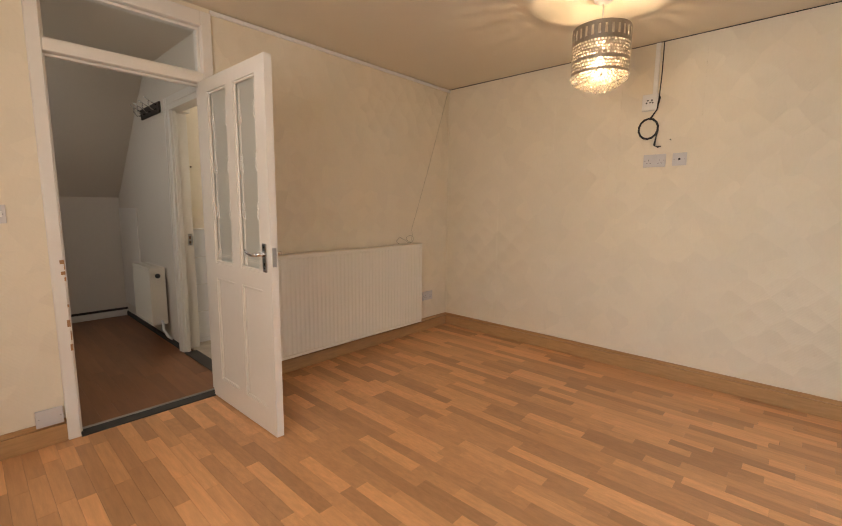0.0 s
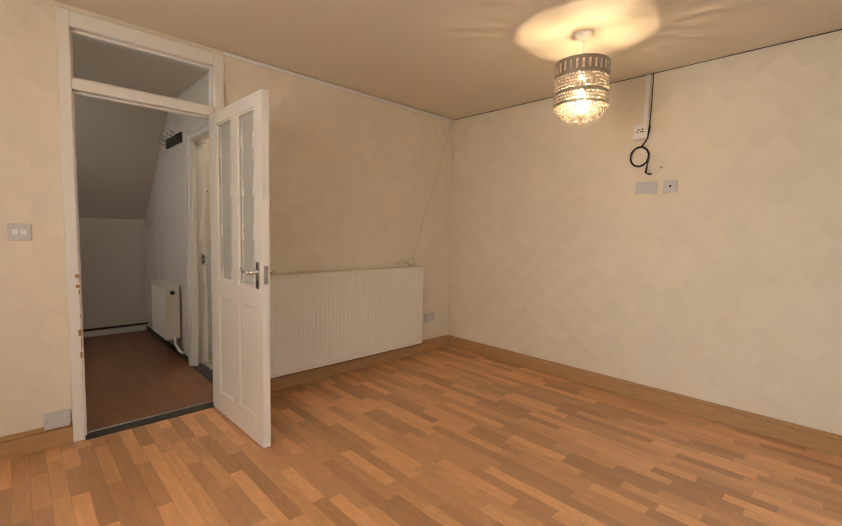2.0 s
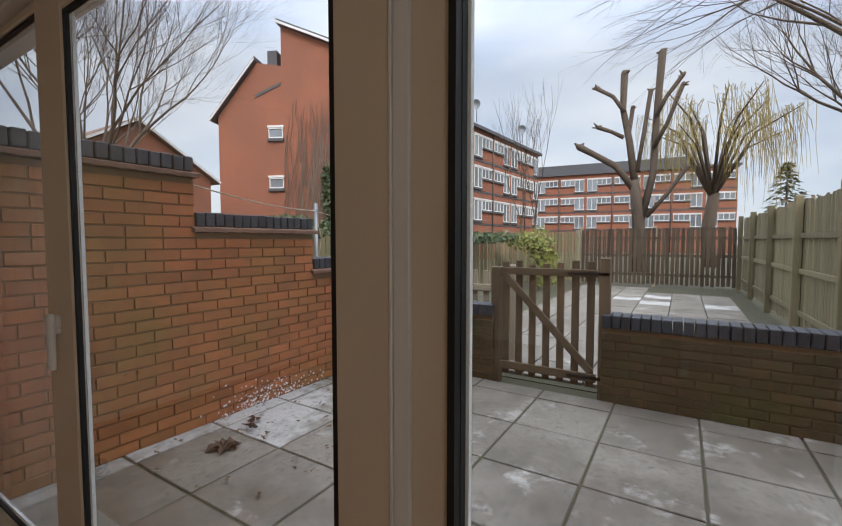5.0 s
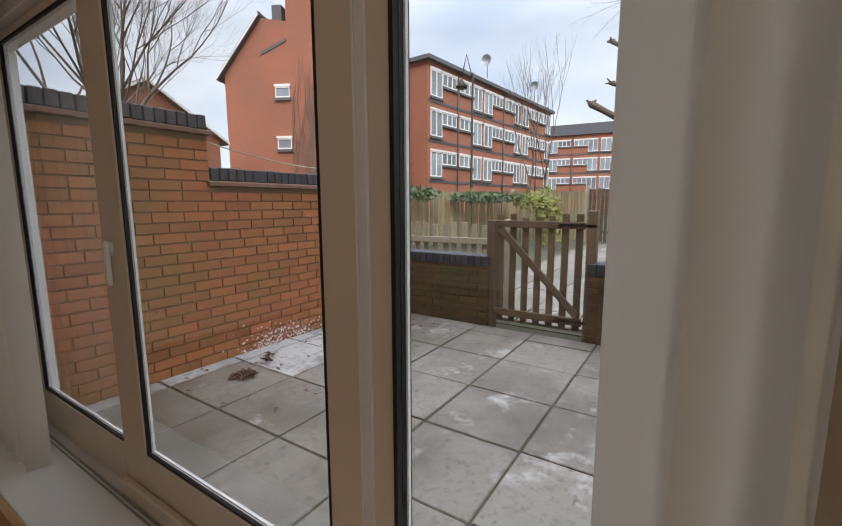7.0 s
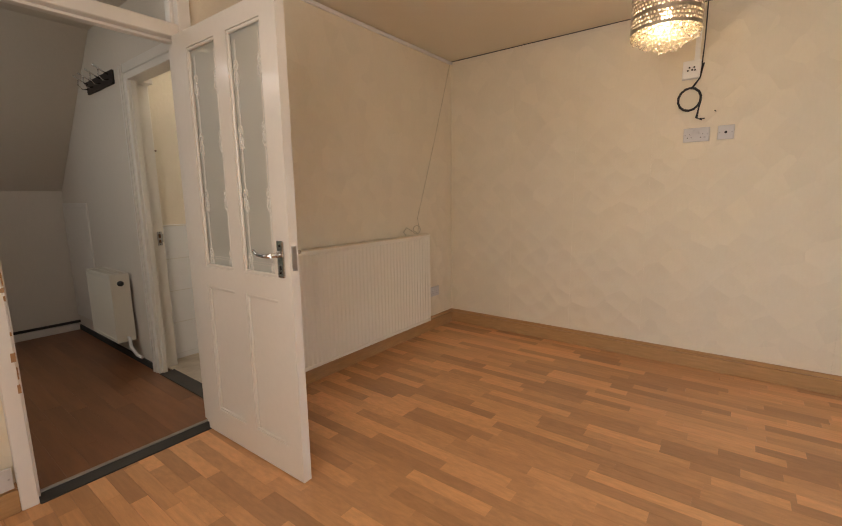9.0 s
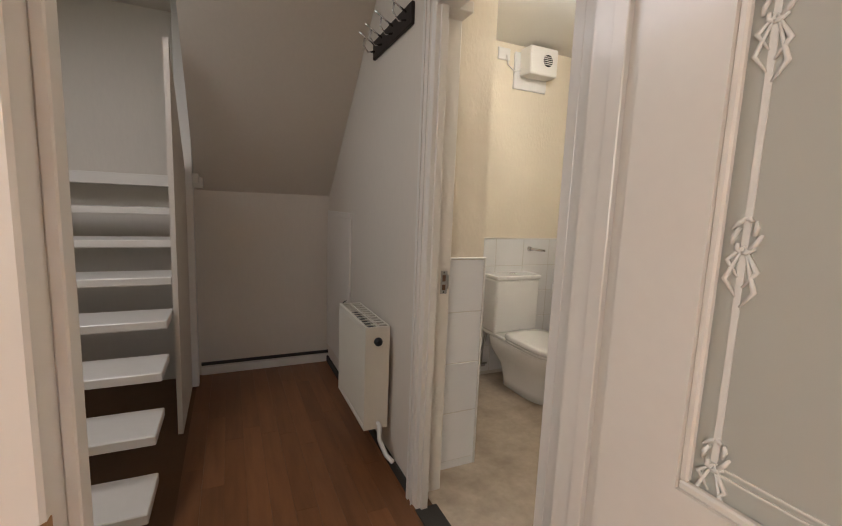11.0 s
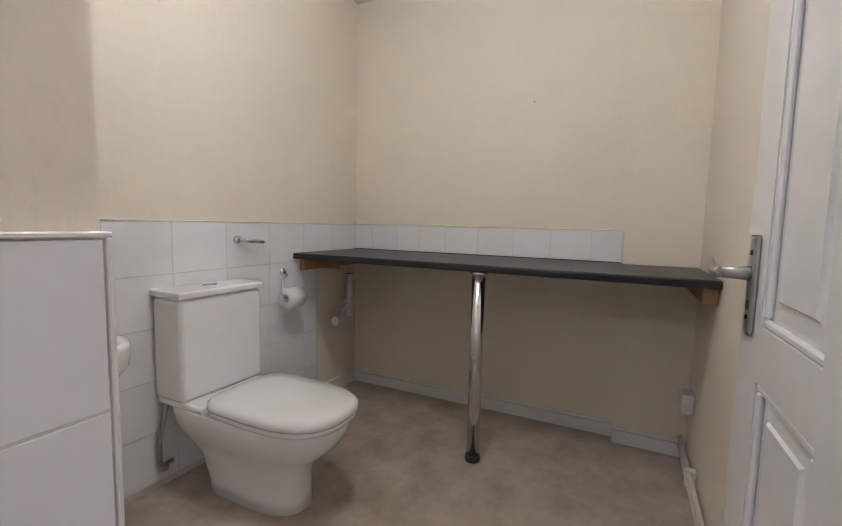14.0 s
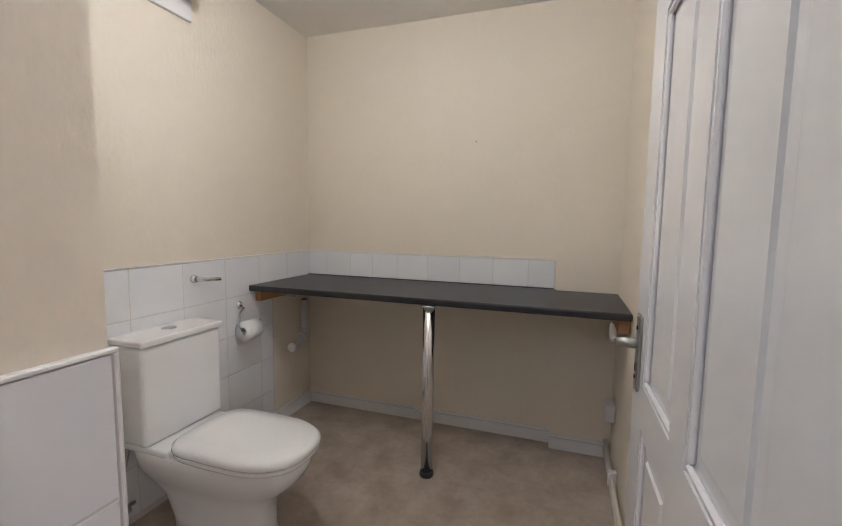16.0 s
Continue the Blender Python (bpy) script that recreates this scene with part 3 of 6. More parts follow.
part("beading", boxes([(-3.135, -3.12, 0.02, 0.04, 2.045, 2.315), (-2.41, -2.395, 0.02, 0.04, 2.045, 2.315), (-3.12, -2.41, 0.02, 0.04, 2.045, 2.06), (-3.12, -2.41, 0.02, 0.04, 2.30, 2.315)], 0.002), M["gloss"], fr)
rc = random.Random(4)
for k in range(9):
    z = rc.uniform(0.45, 0.98)
    part("paint_chip", box(-3.1352 - rc.uniform(0, 0.02), -3.1335, -0.0215, -0.019 + rc.uniform(0, 0.02), z, z + rc.uniform(0.012, 0.04)), M["bare_wood"], fr, "chipped bare wood")
structure("threshold_strip", boxes([(-3.135, -2.395, -0.03, 0.055, 0.0, 0.006)], 0.002), M["threshold"], "worn dark threshold board", "threshold")
structure("threshold_bar", box(-3.135, -2.395, 0.056, 0.078, 0.0, 0.010, 0.003), M["steel"], "metal carpet bar across the doorway", "threshold")


def mortice_handle(parent, at, side, mat, length=0.12, plate=(0.022, 0.075), angle=0.0):
    """A lever on a back plate. at: the plate's middle on the face; side: +1 or -1 along local y, out of the face."""
    x, y, z = at
    pl = part("back_plate", quad_box(bmesh.new(), x - plate[0], x + plate[0], *sorted((y, y + side * 0.008)), z - plate[1], z + plate[1], 0.006, 2), mat, parent, "worn chrome back plate")
    for dz in (-0.055, 0.055):
        part("screw", lathe(bmesh.new(), (x, y + side * 0.008, z + dz), [(0.005, 0), (0.004, side * 0.002)], 8, "y"), M["iron"], pl)
    part("keyhole", quad_box(bmesh.new(), x - 0.004, x + 0.004, *sorted((y + side * 0.0082, y + side * 0.0092)), z - 0.042, z - 0.026), M["black"], pl)
    bm = tube(bmesh.new(), [(x, y, z + 0.02), (x, y + side * 0.05, z + 0.02)], [0.013, 0.010], 10)
    d = -1 if length > 0 else 1
    ln = abs(length)
    tube(bm, [(x, y + side * 0.048, z + 0.02), (x + d * ln * 0.3, y + side * 0.052, z + 0.016), (x + d * ln * 0.65, y + side * 0.05, z + 0.017), (x + d * ln * 0.9, y + side * 0.048, z + 0.026), (x + d * ln, y + side * 0.048, z + 0.036)],
         [0.010, 0.009, 0.008, 0.0065, 0.005], 8)
    part("lever", bm, mat, parent, "curved chrome lever handle")


# leaf in local axes: x along the leaf from the hinge, y its thickness, z up
door = thing("panel_door", pose(-2.415, -0.02, 0.008, 0, 0, -89), "open cream-white panelled door with etched glass panes", "door")
W, T, HT = 0.79, 0.04, 1.975
P_ = [(0.125, 0.365), (0.455, 0.69)]
rails = [(0, W, -T / 2, T / 2, 0, 0.14), (0, W, -T / 2, T / 2, 0.80, 0.895), (0, W, -T / 2, T / 2, 1.90, HT),
         (0, P_[0][0], -T / 2, T / 2, 0.14, 0.80), (0, P_[0][0], -T / 2, T / 2, 0.895, 1.90), (P_[0][1], P_[1][0], -T / 2, T / 2, 0.14, 0.80), (P_[0][1], P_[1][0], -T / 2, T / 2, 0.895, 1.90),
         (P_[1][1], W, -T / 2, T / 2, 0.14, 0.80), (P_[1][1], W, -T / 2, T / 2, 0.895, 1.90)]
part("leaf_frame", boxes(rails), M["gloss"], door)
for a, b in P_:
    panel = part("lower_panel", box(a, b, -0.007, 0.007, 0.14, 0.80), M["gloss"], door)
    for s in (-1, 1):
        part("moulding", boxes([(a, b, *sorted((s * 0.007, s * 0.017)), 0.14, 0.155), (a, b, *sorted((s * 0.007, s * 0.017)), 0.785, 0.80), (a, a + 0.015, *sorted((s * 0.007, s * 0.017)), 0.155, 0.785), (b - 0.015, b, *sorted((s * 0.007, s * 0.017)), 0.155, 0.785)], 0.004), M["gloss"], panel)
        part("glazing_bead", boxes([(a, b, *sorted((s * 0.004, s * 0.016)), 0.895, 0.908), (a, b, *sorted((s * 0.004, s * 0.016)), 1.887, 1.90), (a, a + 0.012, *sorted((s * 0.004, s * 0.016)), 0.908, 1.887), (b - 0.012, b, *sorted((s * 0.004, s * 0.016)), 0.908, 1.887)], 0.003), M["gloss"], door)
    gl = part("etched_pane", box(a, b, -0.003, 0.003, 0.895, 1.90), M["etched"], door, "frosted glass etched with roses")
    # etched border: lines, and rose sprays of petals and leaves
    bm = bmesh.new()
    for x in (a + 0.035, b - 0.035):
        quad_box(bm, x - 0.004, x + 0.004, -0.0048, -0.0031, 0.95, 1.86)
    for z in (0.935, 0.945):
        quad_box(bm, a + 0.03, b - 0.03, -0.0048, -0.0031, z, z + 0.003)
    for x in (a + 0.035, b - 0.035):
        for z in (0.96, 1.24, 1.50, 1.76):
            for k in range(7):
                ang = k * 2 * math.pi / 7
                r = 0.017
                tube(bm, [(x + r * math.cos(ang + q) * (0.5 + 0.5 * q), -0.0045, z + 0.021 * math.sin(ang + q)) for q in (0.0, 0.5, 1.0)], [0.0028, 0.0038, 0.002], 4)
            for k in range(4):
                tube(bm, [(x, -0.0045, z - 0.012), (x + (0.017 if k % 2 else -0.017), -0.0045, z - 0.030 - 0.012 * k), (x + (0.003 if k % 2 else -0.003), -0.0045, z - 0.05 - 0.012 * k)], [0.0015, 0.0038, 0.0015], 4)
    part("rose_border", bm, M["etched_line"], gl)
mortice_handle(door, (0.735, -T / 2, 0.975), -1, M["chrome"], 0.125)
mortice_handle(door, (0.735, T / 2, 0.975), 1, M["chrome"], 0.125)
part("latch_plate", box(W, W + 0.0015, -0.011, 0.011, 0.93, 1.03), M["steel"], door, "steel latch plate")
for z in (0.2, 1.0, 1.75):
    part("hinge", tube(bmesh.new(), [(-0.004, T / 2 + 0.004, z - 0.04), (-0.004, T / 2 + 0.004, z + 0.04)], 0.006, 8), M["steel"], door)

# ---------------------------------------------------------------- radiators
def radiator(name, m, length, height, depth, label, ribs, grille):
    """Local: x along the wall, y out from it, z from the panel's foot."""
    r = thing(name, m, label, "radiator")
    bm = bmesh.new()
    n = ribs * 2
    prof = [(length * i / n, depth - (0.004 if i % 2 else 0.0)) for i in range(n + 1)]
    for (xa, ya), (xb, yb) in zip(prof, prof[1:]):
        q = [bm.verts.new(p) for p in ((xa, ya, 0.02), (xb, yb, 0.02), (xb, yb, height - 0.03), (xa, ya, height - 0.03))]
        bm.faces.new(q)
    quad_box(bm, 0, length, depth - 0.022, depth - 0.008, 0.015, height - 0.025)
    part("front_panel", bm, M["radiator"], r)
    for z in (0.0, height - 0.029):
        part("edge_strip", box(0, length, depth - 0.02, depth + 0.002, z, z + 0.026, 0.004), M["radiator"], r)
    part("back_panel", box(0.01, length - 0.01, 0.03, 0.042, 0.02, height - 0.03, 0.004), M["radiator"], r)
    part("side_panel", box(-0.006, 0.0, 0.02, depth + 0.002, 0.0, height, 0.002), M["radiator"], r)
    part("side_panel", box(length, length + 0.006, 0.02, depth + 0.002, 0.0, height, 0.002), M["radiator"], r)
    if grille:
        g = part("top_grille", boxes([(0, length, 0.02, 0.028, height - 0.004, height), (0, length, depth - 0.006, depth + 0.002, height - 0.004, height), (0, length, (depth + 0.022) / 2 - 0.003, (depth + 0.022) / 2 + 0.003, height - 0.004, height)]), M["radiator"], r)
        k = int(length / 0.042)
        for i in range(k + 1):
            x = length * i / k
            part("grille_bar", box(x - 0.004, x + 0.004, 0.028, depth - 0.006, height - 0.005, height - 0.001), M["radiator"], g)
        # black block put between the panels as the shade seen through the grille
        part("hollow_shade", box(0.01, length - 0.01, 0.045, depth - 0.025, 0.05, height - 0.05), M["black"], r)
    else:
        part("top_cover", box(0, length, 0.02, depth + 0.002, height - 0.008, height, 0.003), M["aged_plastic"], r, "yellowed top cover")
    for x in (0.12, length - 0.15):
        part("bracket", box(x, x + 0.03, 0.0, 0.03, 0.05, height - 0.05), M["radiator"], r)
    return r


rad = radiator("radiator", pose(-0.50, 0.0, 0.135, 0, 0, 180), 1.56, 0.77, 0.1, "long white ribbed panel radiator on the wall", 42, False)
part("valve_pipe", tube(bmesh.new(), [(-0.006, 0.06, 0.06), (-0.03, 0.06, 0.06), (-0.03, 0.06, 0.0), (-0.03, 0.02, -0.02), (-0.03, 0.0, -0.02)], [0.011, 0.011, 0.010, 0.010, 0.010], 8), M["iron"], rad, "dark copper pipe elbow")
part("bleed_valve", tube(bmesh.new(), [(1.56, 0.06, 0.74), (1.60, 0.06, 0.74)], [0.008, 0.006], 8), M["steel"], rad)
hrad = radiator("hall_radiator", pose(-2.27, 1.35, 0.19, 0, 0, 90), 0.50, 0.51, 0.14, "cream double radiator with a slotted top grille", 18, True)
part("thermostat_valve", lathe(bmesh.new(), (-0.006, 0.08, 0.44), [(0.02, 0), (0.02, -0.012), (0.014, -0.014), (0.012, -0.03)], 16, "x"), M["black"], hrad, "black round valve cap")
part("valve_pipe", tube(bmesh.new(), [(-0.002, 0.07, 0.03), (-0.03, 0.07, 0.03), (-0.035, 0.07, -0.04), (-0.08, 0.05, -0.10), (-0.12, 0.03, -0.115)], 0.011, 8), M["plastic"], hrad, "white painted pipe and valve")

# ---------------------------------------------------------------- wiring plates
def plate(name, m, w, h, label, category, kind, mat=None):
    """Local: x right, z up, and the face looks along -y."""
    mat = mat or M["grey_plastic"]
    p = thing(name, m, label, category)
    part("face_plate", box(-w / 2, w / 2, -0.011, 0, -h / 2, h / 2, 0.003, 2), mat, p)
    def slots(cx, cz):
        for dx, dz, sw, sh in ((0, 0.013, 0.003, 0.007), (-0.011, -0.008, 0.006, 0.0035), (0.011, -0.008, 0.006, 0.0035)):
            part("socket_hole", box(cx + dx - sw / 2, cx + dx + sw / 2, -0.0117, -0.0108, cz + dz - sh / 2, cz + dz + sh / 2), M["black"], p)
    if kind == "double":
        for cx in (-w * 0.25, w * 0.25):
            slots(cx, -0.01)
        for cx in (-w * 0.09, w * 0.09):
            part("rocker", box(cx - 0.007, cx + 0.007, -0.015, -0.011, 0.006, 0.03, 0.002), mat, p)
    elif kind == "switch":
        for cx in (-0.017, 0.017):
            part("rocker", box(cx - 0.013, cx + 0.013, -0.0145, -0.011, -0.014, 0.014, 0.002), M["plastic"], p, "paler rocker switch")
    elif kind == "aerial":
        part("port", lathe(bmesh.new(), (0, -0.0108, 0), [(0.008, 0), (0.008, -0.004), (0.004, -0.004)], 12, "y"), M["black"], p)
    elif kind == "satellite":
        for cx in (-w * 0.22, w * 0.22):
            part("port", lathe(bmesh.new(), (cx, -0.0108, 0), [(0.015, 0), (0.012, -0.006), (0.005, -0.012)], 14, "y"), M["chrome"], p, "round metal outlet")
    for cx in (-w / 2 + 0.012, w / 2 - 0.012):
        part("screw", lathe(bmesh.new(), (cx, -0.0108, 0), [(0.004, 0), (0.0035, -0.001)], 8, "y"), M["steel"], p)
    return p


plate("double_socket", pose(0, -1.94, 1.605, 0, 0, -90), 0.147, 0.09, "grey-white double power socket high on the wall", "socket", "double")
plate("aerial_socket", pose(0, -2.10, 1.607, 0, 0, -90), 0.088, 0.088, "white single aerial socket high on the wall", "socket", "aerial")
plate("satellite_socket", pose(0, -3.292, 0.388, 0, 0, -90), 0.147, 0.09, "grey metal double satellite outlet plate", "socket", "satellite", M["grey_plastic"])
plate("aerial_socket", pose(0, -3.47, 0.352, 0, 0, -90), 0.088, 0.088, "white single aerial outlet above the skirting", "socket", "aerial")
plate("double_socket", pose(-0.306, 0, 0.354, 0, 0, 0), 0.147, 0.088, "white double power socket beside the radiator", "socket", "double")
plate("light_switch", pose(-3.37, 0, 1.20, 0, 0, 0), 0.088, 0.088, "white two-gang light switch on a papered wall", "light switch", "switch")
plate("junction_box", pose(-3.255, -0.018, 0.158, 0, 0, 0), 0.11, 0.09, "white blank junction box above the skirting", "junction box", "blank")
tv = plate("aerial_box", pose(0, -1.885, 2.02, 0, 0, -90), 0.105, 0.115, "white surface box with aerial outlets and a coiled lead", "aerial box", "blank")
part("box_body", box(-0.05, 0.05, -0.034, -0.011, -0.055, 0.055, 0.003), M["plastic"], tv)
for cx, cz in ((-0.012, 0.012), (0.014, 0.012), (-0.02, -0.006), (0.004, -0.004), (0.02, -0.006)):
    part("outlet", lathe(bmesh.new(), (cx, -0.0338, cz), [(0.006, 0), (0.005, -0.004)], 8, "y"), M["black"], tv)
trunk = tagged(part("cable_trunking", box(-0.016, 0, -1.925, -1.895, 2.078, 2.424, 0.002), M["plastic"]), "white plastic trunking dropping from the ceiling", "trunking")
part("side_cable", tube(bmesh.new(), [(-0.01, -1.945, 2.42), (-0.012, -1.945, 2.2), (-0.014, -1.94, 2.05)], 0.0035, 6), M["cable"], trunk)
bm = bmesh.new()
for o, rr in ((0.0, 0.075), (0.007, 0.068)):
    pts = [(-0.03, -1.945 - o, 2.05), (-0.03, -1.935, 1.96), (-0.025, -1.90 + o, 1.905)]
    pts += [(-0.02, -1.885 - rr * math.sin(a) * 0.9, 1.835 + rr * math.cos(a)) for a in [k * 2 * math.pi / 14 for k in range(0, 19)]]
    pts += [(-0.02, -1.93 - o, 1.715 - o), (-0.03, -1.965 - 2 * o, 1.695 + o)]
    tube(bm, pts, 0.0042, 6)
tagged(part("coiled_aerial_lead", bm, M["cable"]), "coiled black aerial lead hanging from the wall box", "cable")
tagged(part("wall_screw", tube(bmesh.new(), [(0.0, -2.035, 1.745), (-0.012, -2.03, 1.75)], 0.003, 6), M["iron"]), "small dark screw in the papered wall", "screw")
# thin bell wire from the corner to the radiator
bm = tube(bmesh.new(), [(-0.03, -0.004, 2.40), (-0.13, -0.004, 2.12), (-0.30, -0.005, 1.66), (-0.44, -0.005, 1.30), (-0.55, -0.01, 1.04), (-0.56, -0.03, 0.99), (-0.60, -0.05, 0.915)], 0.0022, 5)
tube(bm, [(-0.60, -0.05, 0.915)] + [(-0.62 - 0.05 * math.cos(a), -0.055, 0.95 + 0.035 * math.sin(a)) for a in [k * math.pi / 6 for k in range(0, 12)]] + [(-0.75, -0.05, 0.975), (-0.79, -0.05, 0.94), (-0.76, -0.05, 0.912)], 0.0035, 5)
tagged(part("bell_wire", bm, M["rope"]), "thin cream wire looping above the radiator", "cable")
# cables in the window corner
rk = random.Random(8)
bm = bmesh.new()
for k in range(5):
    cx, cy, r = -0.40 + rk.uniform(-0.04, 0.04), -3.68 + rk.uniform(-0.03, 0.03), rk.uniform(0.06, 0.12)
    tube(bm, [(cx + r * math.cos(a) * 1.2, cy + r * math.sin(a) * 0.7, 0.008 + 0.012 * k + 0.008 * math.sin(3 * a + k)) for a in [q * 2 * math.pi / 16 for q in range(17 + k)]], 0.0055, 6)
tube(bm, [(-0.42, -3.70, 0.05), (-0.34, -3.76, 0.10), (-0.25, -3.775, 0.14), (-0.20, -3.785, 0.18)], 0.005, 6)
tube(bm, [(-0.50, -3.66, 0.012), (-0.56, -3.70, 0.05), (-0.45, -3.755, 0.06)], 0.005, 6)
tagged(part("cable_coil", bm, M["cable"]), "heap of coiled black cable on the laminate floor", "cable")
jb = tagged(part("wall_adaptor", box(-0.235, -0.165, -3.808, -3.765, 0.135, 0.245, 0.006), M["plastic"]), "white plastic adaptor box above the skirting", "adaptor")
tagged(part("corner_box", box(-0.19, -0.13, -3.808, -3.775, 0.25, 0.33, 0.004), M["threshold"]), "small dark box in the corner by the window", "box")

# ---------------------------------------------------------------- pendant lamp
pend = thing("pendant_lamp", pose(-0.93, -1.85, 2.43), "pewter filigree drum pendant with crystal drops, lit", "pendant lamp")
part("ceiling_rose", lathe(bmesh.new(), (0, 0, -0.03), [(0.012, -0.012), (0.03, -0.008), (0.05, 0.008), (0.052, 0.0295)], 24), M["plastic"], pend, "white plastic ceiling rose")
part("flex", tube(bmesh.new(), [(0, 0, -0.03), (0, 0, -0.20)], 0.004, 6), M["plastic"], pend, "white flex")
part("lampholder", lathe(bmesh.new(), (0, 0, -0.24), [(0.014, 0.055), (0.02, 0.045), (0.02, 0.0), (0.016, -0.01)], 16), M["plastic"], pend)
R_, Z0, Z1 = 0.155, -0.43, -0.175
bm = bmesh.new()
SEG = 56
bands = [(Z0, 0.012, 0), (Z0 + 0.012, 0.055, 2), (Z0 + 0.067, 0.012, 0), (Z0 + 0.079, 0.085, 3), (Z0 + 0.164, 0.012, 0), (Z0 + 0.176, 0.067, 1), (Z0 + 0.243, 0.012, 0)]
for z, hh, kind in bands:
    rows = {0: 1, 1: 1, 2: 3, 3: 5}[kind]
    for j in range(rows):
        za, zb = z + hh * j / rows, z + hh * (j + 1) / rows
        for k in range(SEG):
            a0, a1 = 2 * math.pi * (k + 0.5 * (j % 2)) / SEG, 2 * math.pi * (k + 1 + 0.5 * (j % 2)) / SEG
            q = [Vector((R_ * math.cos(a), R_ * math.sin(a), zz)) for a, zz in ((a0, za), (a1, za), (a1, zb), (a0, zb))]
            hole = kind >= 2 or (kind == 1 and k % 2 == 0)
            vs = [bm.verts.new(p) for p in q]
            if not hole:
                bm.faces.new(vs)
                continue
            c = sum(q, Vector()) / 4
            f = 0.62 if kind >= 2 else 0.75
            inn = [bm.verts.new(c + (p - c) * f) for p in q]
            for i in range(4):
                bm.faces.new((vs[i], vs[(i + 1) % 4], inn[(i + 1) % 4], inn[i]))
sh = part("shade", bm, M["shade_metal"], pend, "pierced pewter-coloured metal drum shade")
so = sh.modifiers.new("thickness", "SOLIDIFY")
so.thickness = 0.0016
part("spider_ring", boxes([(-R_, R_, -0.004, 0.004, -0.262, -0.258), (-0.004, 0.004, -R_, R_, -0.262, -0.258)]), M["shade_metal"], pend)
bulb_m = bpy.data.materials.new("lit_bulb")
bulb_m.use_nodes = True
bulb_m.node_tree.nodes["Principled BSDF"].inputs["Emission Color"].default_value = (1.0, 0.72, 0.36, 1)
bulb_m.node_tree.nodes["Principled BSDF"].inputs["Emission Strength"].default_value = 6
part("bulb", lathe(bmesh.new(), (0, 0, -0.36), [(0.006, -0.032), (0.02, -0.024), (0.026, -0.004), (0.02, 0.02), (0.012, 0.036)], 16), bulb_m, pend, "glowing warm bulb")
drop = lathe(bmesh.new(), (0, 0, 0), [(0.001, -0.014), (0.009, -0.004), (0.008, 0.004), (0.001, 0.012)], 6, cap=False)
drop_me = mesh_of("crystal_drop", drop, M["crystal"])
for ring, (rr, n, z) in enumerate(((0.145, 26, -0.445), (0.115, 20, -0.465), (0.075, 14, -0.485), (0.04, 8, -0.497), (0.145, 26, -0.42), (0.115, 20, -0.44))):
    for k in range(n):
        a = 2 * math.pi * (k + 0.3 * ring) / n
        piece("crystal_drop", drop_me, pend, (rr * math.cos(a), rr * math.sin(a), z + 0.006 * ((k * 7) % 3 - 1)))

# ---------------------------------------------------------------- patio doors, sill, blinds, curtain pole
pd = thing("patio_door", pose(0, 0, 0), "white sliding patio doors with clear glass panes", "patio door")
part("outer_frame", boxes([(-3.62, -0.23, -4.23, -4.07, 1.99, 2.05), (-3.62, -0.23, -4.23, -4.07, -0.02, 0.03), (-0.29, -0.23, -4.23, -4.07, 0.03, 1.99), (-3.62, -3.57, -4.23, -4.07, 0.03, 1.99)], 0.004), M["upvc"], pd)


def leaf_window(name, x0, x1, y, z0, z1, left, right, bottom, top, handle):
    """A glazed leaf between x0 (west) and x1 (east), with its stile and rail widths."""
    g = part(name, boxes([(x0, x0 + left, y - 0.008, y + 0.03, z0, z1), (x1 - right, x1, y - 0.008, y + 0.03, z0, z1), (x0 + left, x1 - right, y - 0.008, y + 0.03, z0, z0 + bottom), (x0 + left, x1 - right, y - 0.008, y + 0.03, z1 - top, z1)], 0.004), M["upvc_shaded"], pd)
    gx0, gx1, gz0, gz1 = x0 + left, x1 - right, z0 + bottom, z1 - top
    part("gasket", boxes([(gx0, gx0 + 0.012, y + 0.012, y + 0.024, gz0, gz1), (gx1 - 0.012, gx1, y + 0.012, y + 0.024, gz0, gz1), (gx0 + 0.012, gx1 - 0.012, y + 0.012, y + 0.024, gz0, gz0 + 0.010), (gx0 + 0.012, gx1 - 0.012, y + 0.012, y + 0.024, gz1 - 0.010, gz1)]), M["gasket"], g, "black rubber gasket")
    part("spacer_bar", boxes([(gx0 + 0.010, gx0 + 0.016, y - 0.004, y + 0.005, gz0 + 0.012, gz1 - 0.012), (gx1 - 0.016, gx1 - 0.010, y - 0.004, y + 0.005, gz0 + 0.012, gz1 - 0.012), (gx0 + 0.016, gx1 - 0.016, y - 0.004, y + 0.005, gz0 + 0.010, gz0 + 0.016)]), M["plastic"], g)
    p = part("pane", box(gx0, gx1, y + 0.006, y + 0.011, gz0, gz1), M["glass"], g, "clear glass pane")
    p.visible_shadow = False
    if handle:
        hx = x1 - 0.085
        hd = part("pull_handle", boxes([(hx - 0.012, hx + 0.012, y + 0.03, y + 0.045, 1.02, 1.06), (hx - 0.012, hx + 0.012, y + 0.03, y + 0.045, 1.005, 1.02), (hx - 0.012, hx + 0.012, y + 0.045, y + 0.062, 0.90, 1.065)], 0.004), M["plastic"], g, "white plastic pull handle")
    return g


